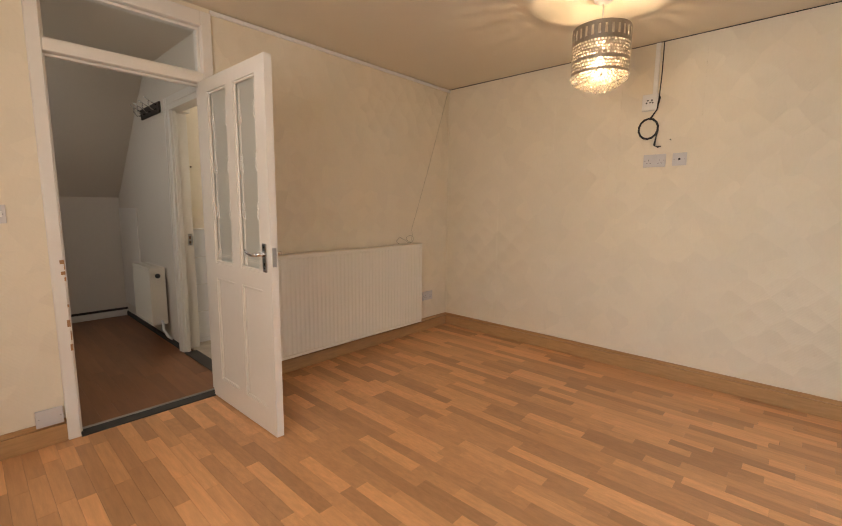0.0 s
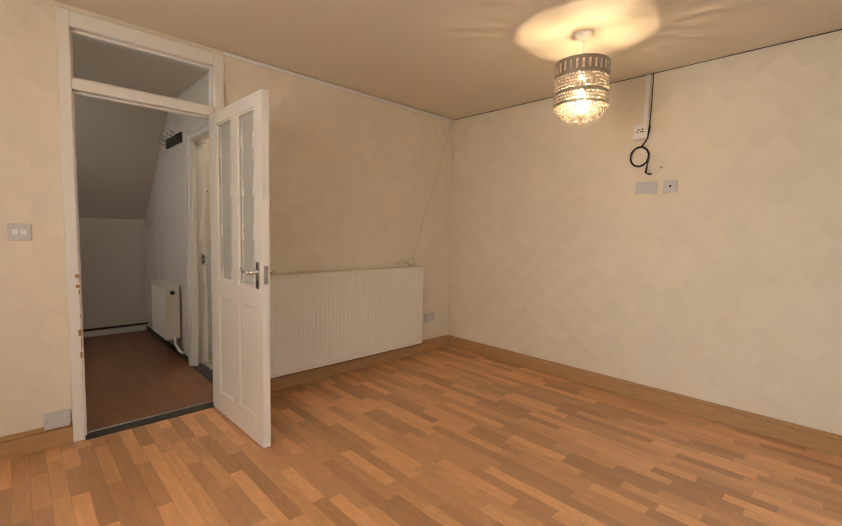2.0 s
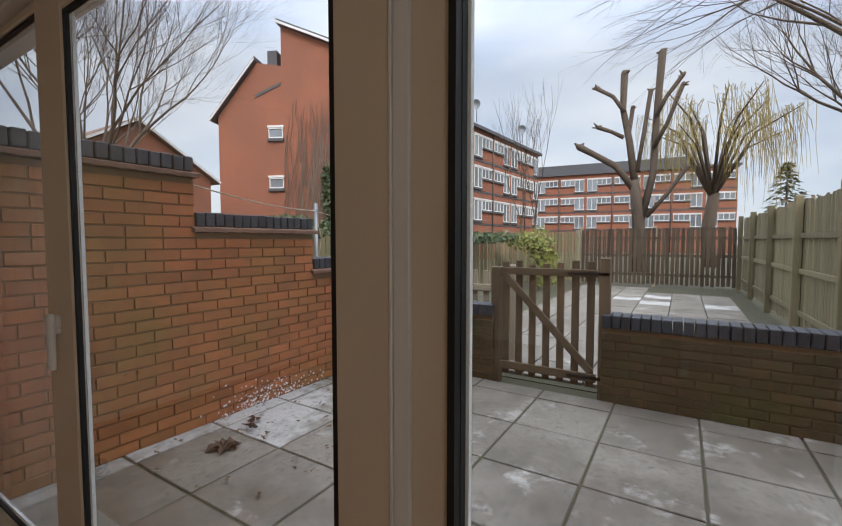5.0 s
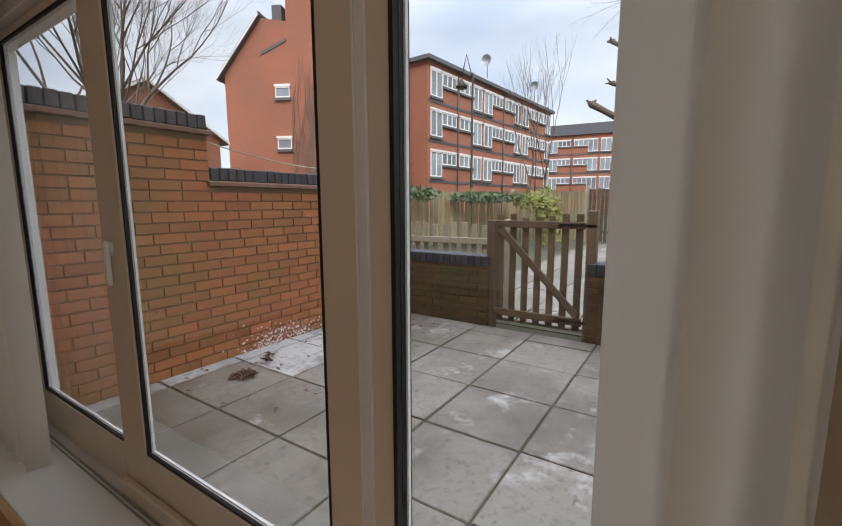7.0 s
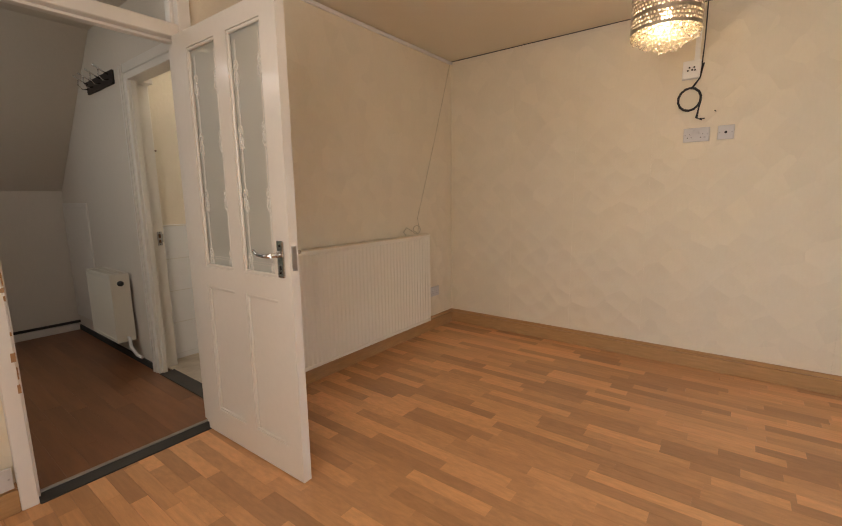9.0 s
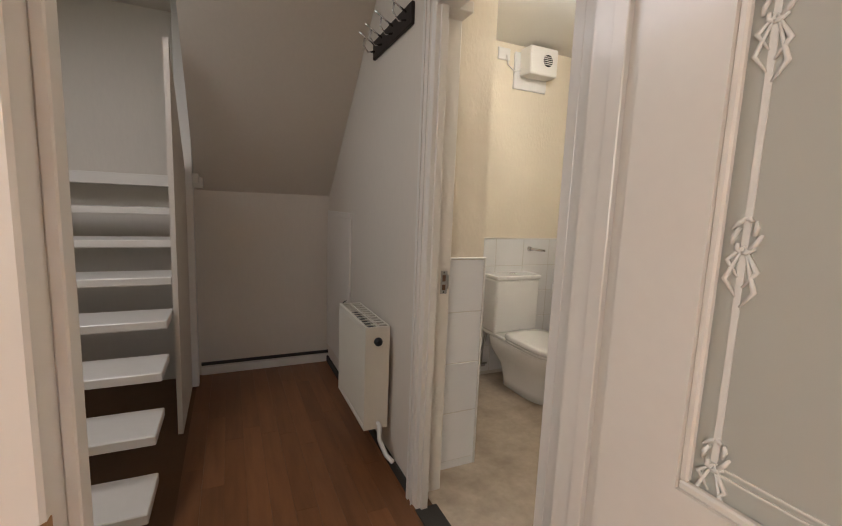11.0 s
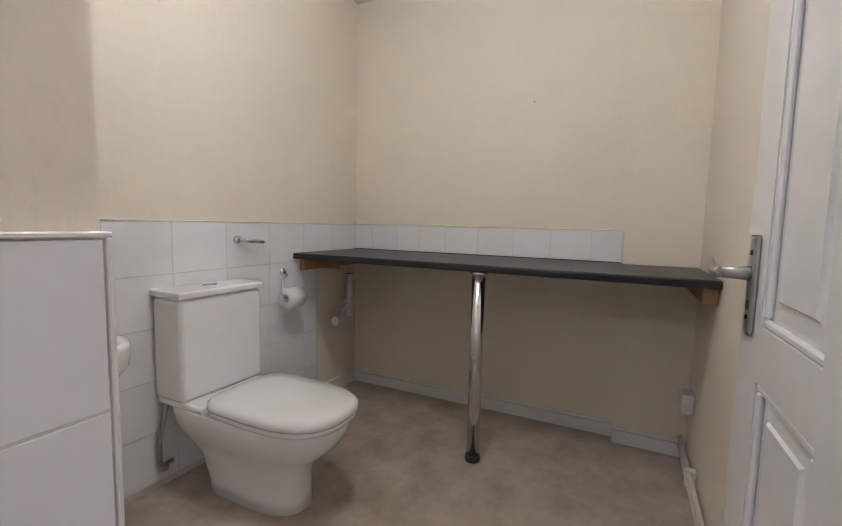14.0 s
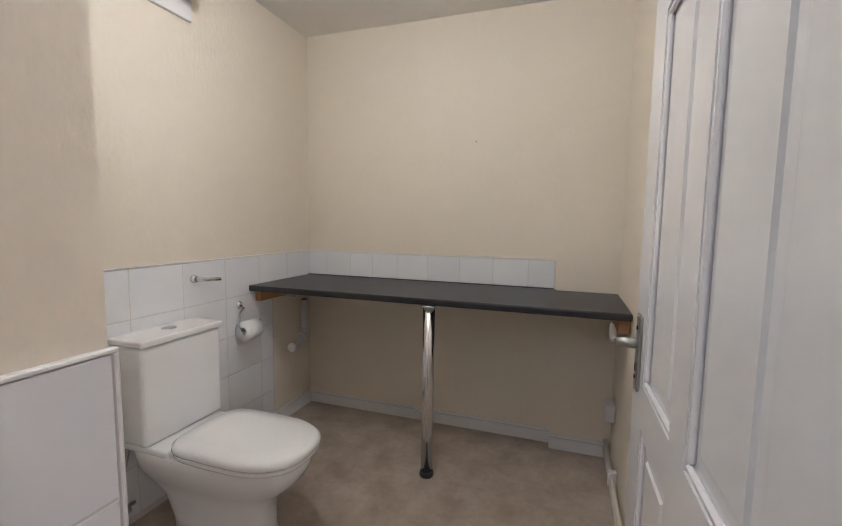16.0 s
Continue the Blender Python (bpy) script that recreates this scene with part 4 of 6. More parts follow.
leaf_window("fixed_leaf", -1.474, -0.295, -4.135, 0.032, 1.988, 0.02, 0.22, 0.19, 0.03, False)
leaf_window("opening_leaf", -2.757, -1.479, -4.13, 0.032, 1.988, 0.108, 0.174, 0.205, 0.083, True)
leaf_window("fixed_leaf", -3.568, -2.763, -4.135, 0.032, 1.988, 0.09, 0.088, 0.19, 0.03, False)
part("interlock", boxes([(-2.7625, -2.7575, -4.16, -4.094, 0.04, 1.98), (-2.79, -2.764, -4.1045, -4.096, 0.04, 1.98)], 0.001), M["plastic"], pd, "white interlocking strip")
part("deep_gasket", box(-2.862, -2.8515, -4.15, -4.094, 0.23, 1.95), M["gasket"], pd, "deep black rubber seal")
part("threshold_step", box(-2.757, -1.479, -4.0985, -4.07, 0.031, 0.10, 0.006), M["upvc_shaded"], pd, "moulded white bottom bar")
part("track", boxes([(-3.57, -0.30, -4.0655, -4.06, 0.0285, 0.036), (-3.57, -0.30, -4.05, -4.045, 0.0285, 0.033)]), M["steel"], pd)
structure("window_sill", box(-3.62, -0.23, -4.07, -3.80, 0.0, 0.028, 0.004), M["upvc"], "white sill board in front of the patio doors", "sill")
structure("sill_bead", box(-3.62, -0.23, -3.80, -3.765, -0.01, 0.030, 0.006), M["skirting"], "oak-effect bead along the sill", "trim")
structure("reveal_trim", boxes([(-0.237, -0.2305, -4.07, -3.90, 0.03, 2.05), (-0.36, -0.24, -3.99, -3.96, 0.03, 2.049)]), M["upvc"], "white plastic window reveal lining", "trim")
structure("reveal_head", box(-3.57, -0.24, -4.07, -3.97, 2.042, 2.0495, 0.002), M["upvc"], "white lining of the window head", "trim")
for k, y in enumerate((-0.62, -1.15, -1.68, -2.21, -2.74)):
    structure("trim_seam_%d" % (k + 1), box(-0.0025, 0.0, y - 0.002, y + 0.002, 0.126, 2.424), M["wallpaper"], "raised seam between wallpaper drops", "trim")
pole = thing("curtain_pole", pose(0, -3.755, 2.12), "brown wooden curtain pole above the patio doors", "curtain pole")
part("pole", tube(bmesh.new(), [(-4.3, 0, 0), (-0.30, 0, 0)], 0.014, 12), M["pole_wood"], pole)
part("finial", lathe(bmesh.new(), (-0.30, 0, 0), [(0.014, 0), (0.02, 0.012), (0.024, 0.03), (0.018, 0.05), (0.004, 0.058)], 14, "x"), M["pole_wood"], pole, "turned wooden finial")
for x in (-0.35, -2.3, -4.2):
    part("bracket", boxes([(x - 0.012, x + 0.012, -0.05, 0.0, -0.022, -0.012), (x - 0.015, x + 0.015, -0.05, -0.044, -0.04, 0.03)]), M["pole_wood"], pole)
blind = thing("vertical_blind", pose(0, -3.945, 0), "cream fabric vertical blinds drawn to both sides", "blind")
part("head_rail", box(-3.6, -0.38, -0.02, 0.02, 2.015, 2.048, 0.003), M["upvc"], blind)


def slat(x, turn, sag, w=0.089):
    bm = bmesh.new()
    cols = 6
    zs = (2.013, 1.4, 0.9, 0.45, 0.06)
    for s, off in ((1, 0.0), (-1, 0.0012)):
        grid = [[bm.verts.new((w * (c / cols - 0.5), 0.006 * math.cos((c / cols - 0.5) * 2.6) + off + sag * (1.955 - z) * (c / cols), z)) for c in range(cols + 1)] for z in zs]
        for ra, rb in zip(grid, grid[1:]):
            for c in range(cols):
                f = bm.faces.new((ra[c], ra[c + 1], rb[c + 1], rb[c]))
                f.smooth = True
    quad_box(bm, -w / 2, w / 2, 0.0, 0.003, 0.03, 0.06)
    ob = part("slat", bm, M["blind"], blind)
    ob.location, ob.rotation_euler = (x, 0, 0), (0, 0, radians(turn))
    return ob


for k, (x, turn, sag) in enumerate(((-0.42, 84, 0.0), (-0.49, 48, 0.003), (-0.56, 80, 0.0), (-0.63, 38, 0.004), (-0.70, 70, 0.0), (-0.78, 30, -0.003), (-0.85, 78, 0.004), (-0.92, 46, 0.006), (-0.985, 72, 0.0))):
    slat(x, turn, sag)
for k, (x, turn, sag) in enumerate(((-3.325, 24, 0.01), (-3.405, 18, 0.0), (-3.46, 62, 0.004), (-3.50, 70, 0.0), (-3.54, 74, 0.0))):
    slat(x, turn, sag, 0.11 if k < 2 else 0.089)
part("bottom_chain", tube(bmesh.new(), [(-0.45, 0.02, 0.055), (-0.62, 0.0, 0.05), (-0.9, 0.01, 0.055)], 0.0015, 5), M["plastic"], blind)

# out-of-view frame, added round the west fill lamp
ww = structure("added_window", boxes([(-4.58, -4.52, -2.9, -1.3, 0.9, 0.96), (-4.58, -4.52, -2.9, -1.3, 2.04, 2.1), (-4.58, -4.52, -2.9, -2.84, 0.96, 2.04), (-4.58, -4.52, -1.36, -1.3, 0.96, 2.04)], 0.003), M["upvc"], "added unseen white window frame round the west fill lamp", "window")

# ---------------------------------------------------------------- hall things
wf = structure("door_frame_2", boxes([(-2.285, -2.24, 0.985, 1.10, 0, 2.03), (-2.24, -2.13, 1.07, 1.183, 0, 2.03), (-2.24, -2.13, 0.985, 1.07, 1.99, 2.03), (-2.285, -2.19, 0.25, 0.285, 0, 2.03), (-2.285, -2.19, 0.285, 0.985, 1.99, 2.03)], 0.003), M["gloss"], "white gloss door lining of the toilet room", "door frame")
part("architrave", boxes([(-2.29, -2.271, 1.015, 1.075, 0, 2.09), (-2.29, -2.271, 0.19, 0.25, 0, 2.09), (-2.29, -2.271, 0.25, 1.03, 2.03, 2.09)], 0.005), M["gloss"], wf, "moulded white architrave")
part("architrave_bead", boxes([(-2.297, -2.29, 1.057, 1.075, 0, 2.085), (-2.297, -2.29, 1.02, 1.028, 0, 2.085)], 0.003), M["gloss"], wf)
part("doorstop", boxes([(-2.268, -2.238, 0.972, 0.985, 0, 1.99), (-2.268, -2.238, 0.285, 0.298, 0, 1.99)], 0.002), M["gloss"], wf)
sp = part("strike_plate", boxes([(-2.175, -2.144, 1.0685, 1.0705, 0.906, 1.005)], 0.0005), M["steel"], wf, "worn steel strike plate")
for z in (0.914, 0.997):
    part("screw", lathe(bmesh.new(), (-2.1595, 1.0687, z), [(0.004, 0), (0.003, -0.0012)], 8, "y"), M["iron"], sp)
part("strike_hole", boxes([(-2.167, -2.152, 1.0676, 1.0684, 0.922, 0.946), (-2.167, -2.152, 1.0676, 1.0684, 0.959, 0.987)]), M["screw_rust"], sp)
part("strike_lip", box(-2.144, -2.138, 1.064, 1.0705, 0.928, 0.988, 0.002), M["steel"], sp)
structure("threshold_board", box(-2.29, -2.19, 0.285, 0.985, 0.0, 0.008, 0.002), M["threshold"], "black worn threshold of the toilet room", "threshold")
hk = thing("coat_rack", pose(-2.27, 1.46, 2.05), "dark wooden coat rack with metal hooks on the hall wall", "coat rack")
part("board", box(-0.016, 0.0, -0.24, 0.27, -0.045, 0.045, 0.003), M["iron"], hk, "dark stained board")
for y in (-0.18, -0.02, 0.13, 0.24):
    part("hook", tube(bmesh.new(), [(-0.014, y, -0.01), (-0.05, y, -0.02), (-0.075, y, 0.01), (-0.07, y, 0.045)], [0.005, 0.004, 0.004, 0.005], 6), M["chrome"], hk, "bright metal hook")
    part("upper_hook", tube(bmesh.new(), [(-0.014, y, 0.02), (-0.06, y, 0.045), (-0.10, y, 0.07)], [0.005, 0.004, 0.005], 6), M["chrome"], hk)
ap = thing("access_panel", pose(-2.27, 2.47, 0.9), "small white painted cupboard door under the stairs", "cupboard door")
part("panel_frame", boxes([(-0.014, 0, -0.33, 0.33, 0.27, 0.31), (-0.014, 0, -0.33, -0.29, -0.75, 0.27), (-0.014, 0, 0.29, 0.33, -0.75, 0.27)], 0.003), M["gloss"], ap)
part("panel", box(-0.009, 0.0, -0.29, 0.29, -0.75, 0.27), M["gloss"], ap)
part("pull", tube(bmesh.new(), [(-0.009, -0.26, -0.27), (-0.03, -0.26, -0.28), (-0.03, -0.26, -0.36), (-0.009, -0.26, -0.37)], 0.004, 6), M["iron"], ap, "dark metal pull")
# stairs seen from the side: newel post, rails, panelled side and treads
st = thing("staircase", pose(-3.25, 2.6, 0), "white painted stair side with newel post and rails", "staircase")
part("newel_post", box(-0.02, 0.065, 0.0, 0.09, 0, 2.425, 0.005), M["gloss"], st, "square white newel post")
bm = bmesh.new()
sd = [(-0.62, 0.0), (0.0, 0.0), (0.0, 1.44), (-0.62, 2.02)]
a_ = [bm.verts.new((0.0, y, z)) for y, z in sd]
b_ = [bm.verts.new((0.025, y, z)) for y, z in sd]
bm.faces.new(a_[::-1]); bm.faces.new(b_)
for i in range(4):
    bm.faces.new((a_[i], a_[(i + 1) % 4], b_[(i + 1) % 4], b_[i]))
part("side_panel", bm, M["hall_paint"], st, "off-white panelled stair side")
for k in range(7):
    part("tread", box(-0.93, -0.002, -1.5 + 0.22 * k, -1.5 + 0.22 * k + 0.25, 0.17 * k + 0.14, 0.17 * k + 0.18, 0.004), M["gloss"], st)
part("newel_cap", box(0.0655, 0.10, 0.0, 0.085, 1.36, 1.42, 0.004), M["gloss"], st)
part("landing_board", box(-0.93, 0.12, 0.06, 0.2, 1.33, 1.40, 0.003), M["gloss"], st)

# ---------------------------------------------------------------- toilet room
wd = thing("toilet_door", pose(-2.05, 0.312, 0.008, 0, 0, 0.6), "open white six-panel door with a chrome handle", "door")
W2, T2 = 0.775, 0.036
cols = [(0.115, 0.345), (0.43, 0.66)]
rows_ = [(0.20, 0.815), (0.905, 1.66), (1.74, 1.88)]
rl = [(0, W2, -T2 / 2, T2 / 2, a, b) for a, b in ((0, 0.20), (0.815, 0.905), (1.66, 1.74), (1.88, 1.975))]
for a, b in rows_:
    rl += [(0, cols[0][0], -T2 / 2, T2 / 2, a, b), (cols[0][1], cols[1][0], -T2 / 2, T2 / 2, a, b), (cols[1][1], W2, -T2 / 2, T2 / 2, a, b)]
part("leaf_frame", boxes(rl), M["white_paint"], wd)
for a, b in rows_:
    for c, d in cols:
        bm = box(c, d, -0.006, 0.006, a, b)
        for s in (-1, 1):
            # a raised field with sloping edges, and a moulding round the opening
            o, i = 0.045, 0.06
            outer = [(c + 0.018, a + 0.018), (d - 0.018, a + 0.018), (d - 0.018, b - 0.018), (c + 0.018, b - 0.018)]
            inner = [(c + o, a + o), (d - o, a + o), (d - o, b - o), (c + o, b - o)]
            va = [bm.verts.new((x, s * 0.0062, z)) for x, z in outer]
            vb = [bm.verts.new((x, s * 0.0085, z)) for x, z in inner]
            vc = [bm.verts.new((x + (0.004 if x < (c + d) / 2 else -0.004), s * 0.013, z + (0.004 if z < (a + b) / 2 else -0.004))) for x, z in inner]
            for q in range(4):
                bm.faces.new((va[q], va[(q + 1) % 4], vb[(q + 1) % 4], vb[q]))
                bm.faces.new((vb[q], vb[(q + 1) % 4], vc[(q + 1) % 4], vc[q]))
            bm.faces.new(vc)
        pn = part("raised_panel", bm, M["white_paint"], wd)
        for s in (-1, 1):
            q = sorted((s * 0.006, s * 0.0165))
            part("moulding", boxes([(c, d, *q, a, a + 0.014), (c, d, *q, b - 0.014, b), (c, c + 0.014, *q, a + 0.014, b - 0.014), (d - 0.014, d, *q, a + 0.014, b - 0.014)], 0.004), M["white_paint"], pn)
mortice_handle(wd, (0.715, T2 / 2, 0.965), 1, M["steel"], -0.105, (0.02, 0.085))
mortice_handle(wd, (0.715, -T2 / 2, 0.965), -1, M["steel"], -0.105, (0.02, 0.085))

wt = thing("worktop_shelf", pose(0, 0, 0), "black laminate worktop fixed across the room's end", "worktop")
part("worktop", box(-0.50, 0.09, 0.236, 2.149, 0.863, 0.895, 0.007, 2), M["worktop"], wt)
part("batten", box(-0.45, 0.07, 2.105, 2.149, 0.80, 0.862, 0.004), M["bare_wood"], wt, "bare softwood batten")
part("batten", box(-0.45, 0.02, 0.236, 0.285, 0.80, 0.862, 0.004), M["bare_wood"], wt, "bare softwood batten")
part("sealant", boxes([(0.06, 0.089, 0.56, 2.148, 0.8955, 0.899)]), M["black"], wt)
lg = part("leg", lathe(bmesh.new(), (-0.465, 1.11, 0), [(0.029, 0.03), (0.029, 0.855)], 24), M["chrome"], wt, "polished chrome leg")
part("foot", lathe(bmesh.new(), (-0.465, 1.11, 0), [(0.034, 0.002), (0.036, 0.012), (0.032, 0.03)], 24), M["black"], lg, "black plastic foot")
part("top_plate", lathe(bmesh.new(), (-0.465, 1.11, 0.852), [(0.04, 0.0), (0.04, 0.01)], 20), M["chrome"], lg)

# toilet: local x to the side, y towards the front (into the room), z up
to = thing("toilet", pose(-1.065, 2.148, 0.002, 0, 0, 180), "white close-coupled ceramic toilet with the lid down", "toilet")
bm = box(-0.19, 0.19, 0.01, 0.175, 0.375, 0.765, 0.016, 3)
part("cistern", bm, M["ceramic"], to)
lid = part("cistern_lid", box(-0.197, 0.197, 0.004, 0.185, 0.767, 0.795, 0.008, 3), M["ceramic"], to)
part("flush_button", lathe(bmesh.new(), (0, 0.09, 0.795), [(0.028, 0), (0.028, 0.003), (0.024, 0.005)], 24), M["chrome"], lid, "round chrome flush button")


def outline(half, back, front, n=44, power=2.6):
    """A seat's plan: straight at the back, round in front."""
    pts = []
    mid = back + (front - back) * 0.48
    for k in range(n):
        a = 2 * math.pi * k / n
        c, s = math.cos(a), math.sin(a)
        x = half * math.copysign(abs(c) ** (2 / power), c)
        y = mid + (front - mid) * abs(s) ** (2 / 2.7) if s > 0 else mid - (mid - back) * abs(s) ** (2 / 7)
        pts.append((x, y))
    return pts


def stack(bm, layers):
    rings = [[bm.verts.new((x, y, z)) for x, y in pts] for pts, z in layers]
    n = len(rings[0])
    for a, b in zip(rings, rings[1:]):
        for k in range(n):
            f = bm.faces.new((a[k], a[(k + 1) % n], b[(k + 1) % n], b[k]))
            f.smooth = True
    bm.faces.new(rings[0][::-1])
    bm.faces.new(rings[-1])
    return bm


part("bowl", stack(bmesh.new(), [(outline(0.11, 0.16, 0.60), 0.0), (outline(0.105, 0.15, 0.59), 0.05), (outline(0.11, 0.10, 0.60), 0.15), (outline(0.135, 0.03, 0.66), 0.21), (outline(0.165, 0.01, 0.72), 0.265), (outline(0.178, 0.01, 0.745), 0.31), (outline(0.182, 0.01, 0.75), 0.345), (outline(0.178, 0.012, 0.745), 0.352)]), M["ceramic"], to)
part("deck", box(-0.18, 0.18, 0.008, 0.27, 0.345, 0.376, 0.012, 3), M["ceramic"], to)
part("seat_ring", stack(bmesh.new(), [(outline(0.184, 0.245, 0.765), 0.355), (outline(0.188, 0.24, 0.77), 0.362), (outline(0.186, 0.243, 0.768), 0.374)]), M["ceramic"], to, "white seat ring")
part("seat_lid", stack(bmesh.new(), [(outline(0.188, 0.238, 0.772), 0.376), (outline(0.192, 0.234, 0.777), 0.384), (outline(0.190, 0.236, 0.774), 0.400), (outline(0.178, 0.25, 0.758), 0.409), (outline(0.12, 0.31, 0.68), 0.413), (outline(0.03, 0.42, 0.55), 0.414)]), M["ceramic"], to, "domed white lid")
part("inlet_valve", tube(bmesh.new(), [(0.14, 0.03, 0.10), (0.19, 0.03, 0.10), (0.19, 0.03, 0.2), (0.15, 0.04, 0.40)], 0.009, 8), M["steel"], to, "metal inlet pipe and valve")
part("valve_tap", box(0.175, 0.205, 0.045, 0.065, 0.09, 0.11, 0.003), M["steel"], to)

bs = thing("hand_basin", pose(-1.886, 1.69, 0.70), "small white ceramic wall basin", "basin")
def ob_ring(hx, hy, cx=0.14):
    hx, hy, cx = hx * 0.86, hy * 0.9, cx * 0.86
    return [(cx + hx * math.copysign(abs(math.cos(a)) ** 0.55, math.cos(a)), hy * math.copysign(abs(math.sin(a)) ** 0.55, math.sin(a))) for a in [2 * math.pi * k / 32 for k in range(32)]]
part("bowl", stack(bmesh.new(), [(ob_ring(0.08, 0.10, 0.09), -0.08), (ob_ring(0.115, 0.16, 0.12), -0.03), (ob_ring(0.138, 0.2), 0.03), (ob_ring(0.14, 0.205), 0.07), (ob_ring(0.138, 0.20), 0.08), (ob_ring(0.118, 0.17), 0.078), (ob_ring(0.095, 0.13), 0.02), (ob_ring(0.03, 0.03), 0.0)]), M["ceramic"], bs)
part("tap", tube(bmesh.new(), [(0.03, 0.06, 0.075), (0.03, 0.06, 0.12), (0.06, 0.06, 0.135), (0.10, 0.06, 0.125)], 0.009, 8), M["chrome"], bs, "chrome tap")
part("waste_pipe", tube(bmesh.new(), [(0.12, 0, -0.07), (0.12, 0, -0.18), (0.0, 0, -0.2)], 0.018, 10), M["plastic"], bs)

rh = thing("toilet_roll_holder", pose(-0.575, 2.15, 0.80), "chrome holder with a hanging white paper roll", "toilet roll holder")
part("rose", lathe(bmesh.new(), (0, 0, 0), [(0.022, 0), (0.022, -0.008), (0.012, -0.022)], 16, "y"), M["chrome"], rh)
part("arm", tube(bmesh.new(), [(0, -0.018, 0), (-0.01, -0.05, -0.01), (-0.055, -0.06, -0.03), (-0.065, -0.065, -0.10), (-0.05, -0.07, -0.125), (0.02, -0.07, -0.125), (0.075, -0.07, -0.12), (0.085, -0.07, -0.09)], 0.0045, 8), M["chrome"], rh)
roll = part("paper_roll", lathe(bmesh.new(), (-0.045, -0.07, -0.13), [(0.02, 0.0), (0.052, 0.0), (0.053, 0.05), (0.052, 0.10), (0.02, 0.10), (0.02, 0.0)], 24, "x", cap=False), M["paper"], rh, "white toilet paper roll")
part("loose_sheet", box(-0.043, 0.053, -0.022, -0.019, -0.215, -0.13), M["paper"], roll)
hb = thing("wall_tap", pose(-0.83, 2.15, 0.975), "chrome wall-mounted towel peg arm", "peg")
part("rose", lathe(bmesh.new(), (-0.03, 0, 0), [(0.02, 0), (0.02, -0.01), (0.014, -0.03)], 16, "y"), M["chrome"], hb)
part("arm", tube(bmesh.new(), [(-0.03, -0.025, 0.0), (0.02, -0.05, -0.006), (0.085, -0.055, -0.012)], [0.012, 0.010, 0.009], 10), M["chrome"], hb)
tg = thing("stop_tap", pose(-0.20, 2.15, 0.80), "small brass tap stub under the worktop", "tap")
part("stub", tube(bmesh.new(), [(0, 0, 0), (0, -0.05, 0), (0.03, -0.07, -0.012)], [0.014, 0.012, 0.008], 10), M["steel"], tg)
part("lever", boxes([(-0.004, 0.03, -0.05, -0.04, 0.008, 0.014)], 0.002), M["steel"], tg)
wp = thing("waste_pipe", pose(-0.03, 2.15, 0.5), "white plastic waste pipe with a capped upright", "pipe")
part("upright", tube(bmesh.new(), [(0.0, -0.04, -0.03), (0.0, -0.04, 0.24)], 0.021, 14), M["plastic"], wp)
part("pipe_end", lathe(bmesh.new(), (0.0, -0.04, 0.238), [(0.0195, 0.0), (0.0195, 0.006)], 14), M["black"], wp, "black pipe end")
part("elbow", tube(bmesh.new(), [(-0.20, -0.09, -0.02), (-0.15, -0.075, -0.035), (-0.10, -0.06, -0.04), (-0.05, -0.045, 0.0), (0.0, -0.04, 0.01)], [0.022, 0.02, 0.02, 0.02, 0.02], 14), M["plastic"], wp)
for p, r in (((-0.20, -0.09, -0.02), 0.027), ((-0.04, -0.043, 0.005), 0.028)):
    part("collar", lathe(bmesh.new(), p, [(r, -0.012), (r, 0.012)], 14, "x"), M["plastic"], wp)
part("collar", lathe(bmesh.new(), (0, -0.04, 0.04), [(0.027, -0.014), (0.027, 0.014)], 14), M["plastic"], wp)
part("clip", boxes([(-0.01, 0.01, -0.02, 0, 0.05, 0.07)]), M["plastic"], wp)
fb = tagged(part("fused_outlet", box(-0.14, -0.06, 0.236, 0.285, 0.27, 0.36, 0.005), M["plastic"]), "white plastic fused outlet box on the wall", "outlet")
pp = thing("floor_pipes", pose(0, 0.236, 0), "pair of painted pipes along the wall's foot", "pipe")
for z in (0.06, 0.10):
    part("pipe", tube(bmesh.new(), [(0.02, 0.025, z), (-0.35, 0.025, z), (-0.9, 0.025, z)], 0.010, 8), M["copper"], pp)
part("pipe_clip", box(-0.32, -0.29, 0.0, 0.038, 0.045, 0.115, 0.003), M["plastic"], pp)
ht = thing("fan_heater", pose(-0.97, 2.15, 2.18), "white plastic wall heater with a round black grille", "heater")
part("back_board", box(-0.14, 0.15, -0.018, 0, -0.05, 0.2, 0.003), M["white_paint"], ht)
part("casing", box(-0.1, 0.14, -0.14, -0.018, 0.03, 0.22, 0.012, 2), M["plastic"], ht)
gr = part("grille", lathe(bmesh.new(), (0.05, -0.141, 0.13), [(0.04, 0), (0.04, -0.003)], 24, "y"), M["black"], ht, "round black grille")
for k in range(5):
    z = 0.105 + 0.0125 * k
    part("grille_bar", box(0.012, 0.088, -0.147, -0.1445, z - 0.002, z + 0.002), M["plastic"], gr)
part("flex", tube(bmesh.new(), [(-0.1, -0.05, 0.08), (-0.15, -0.03, 0.06), (-0.2, -0.02, 0.10), (-0.21, -0.015, 0.16)], 0.005, 6), M["plastic"], ht)
part("fused_plate", box(-0.28, -0.18, -0.012, 0, 0.13, 0.21, 0.003), M["plastic"], ht)
tagged(part("rusty_screw", lathe(bmesh.new(), (-2.075, 1.2, 1.578), [(0.007, 0), (0.006, -0.008), (0.002, -0.012)], 8, "y"), M["screw_rust"]), "rusty screw in the papered pier", "screw")
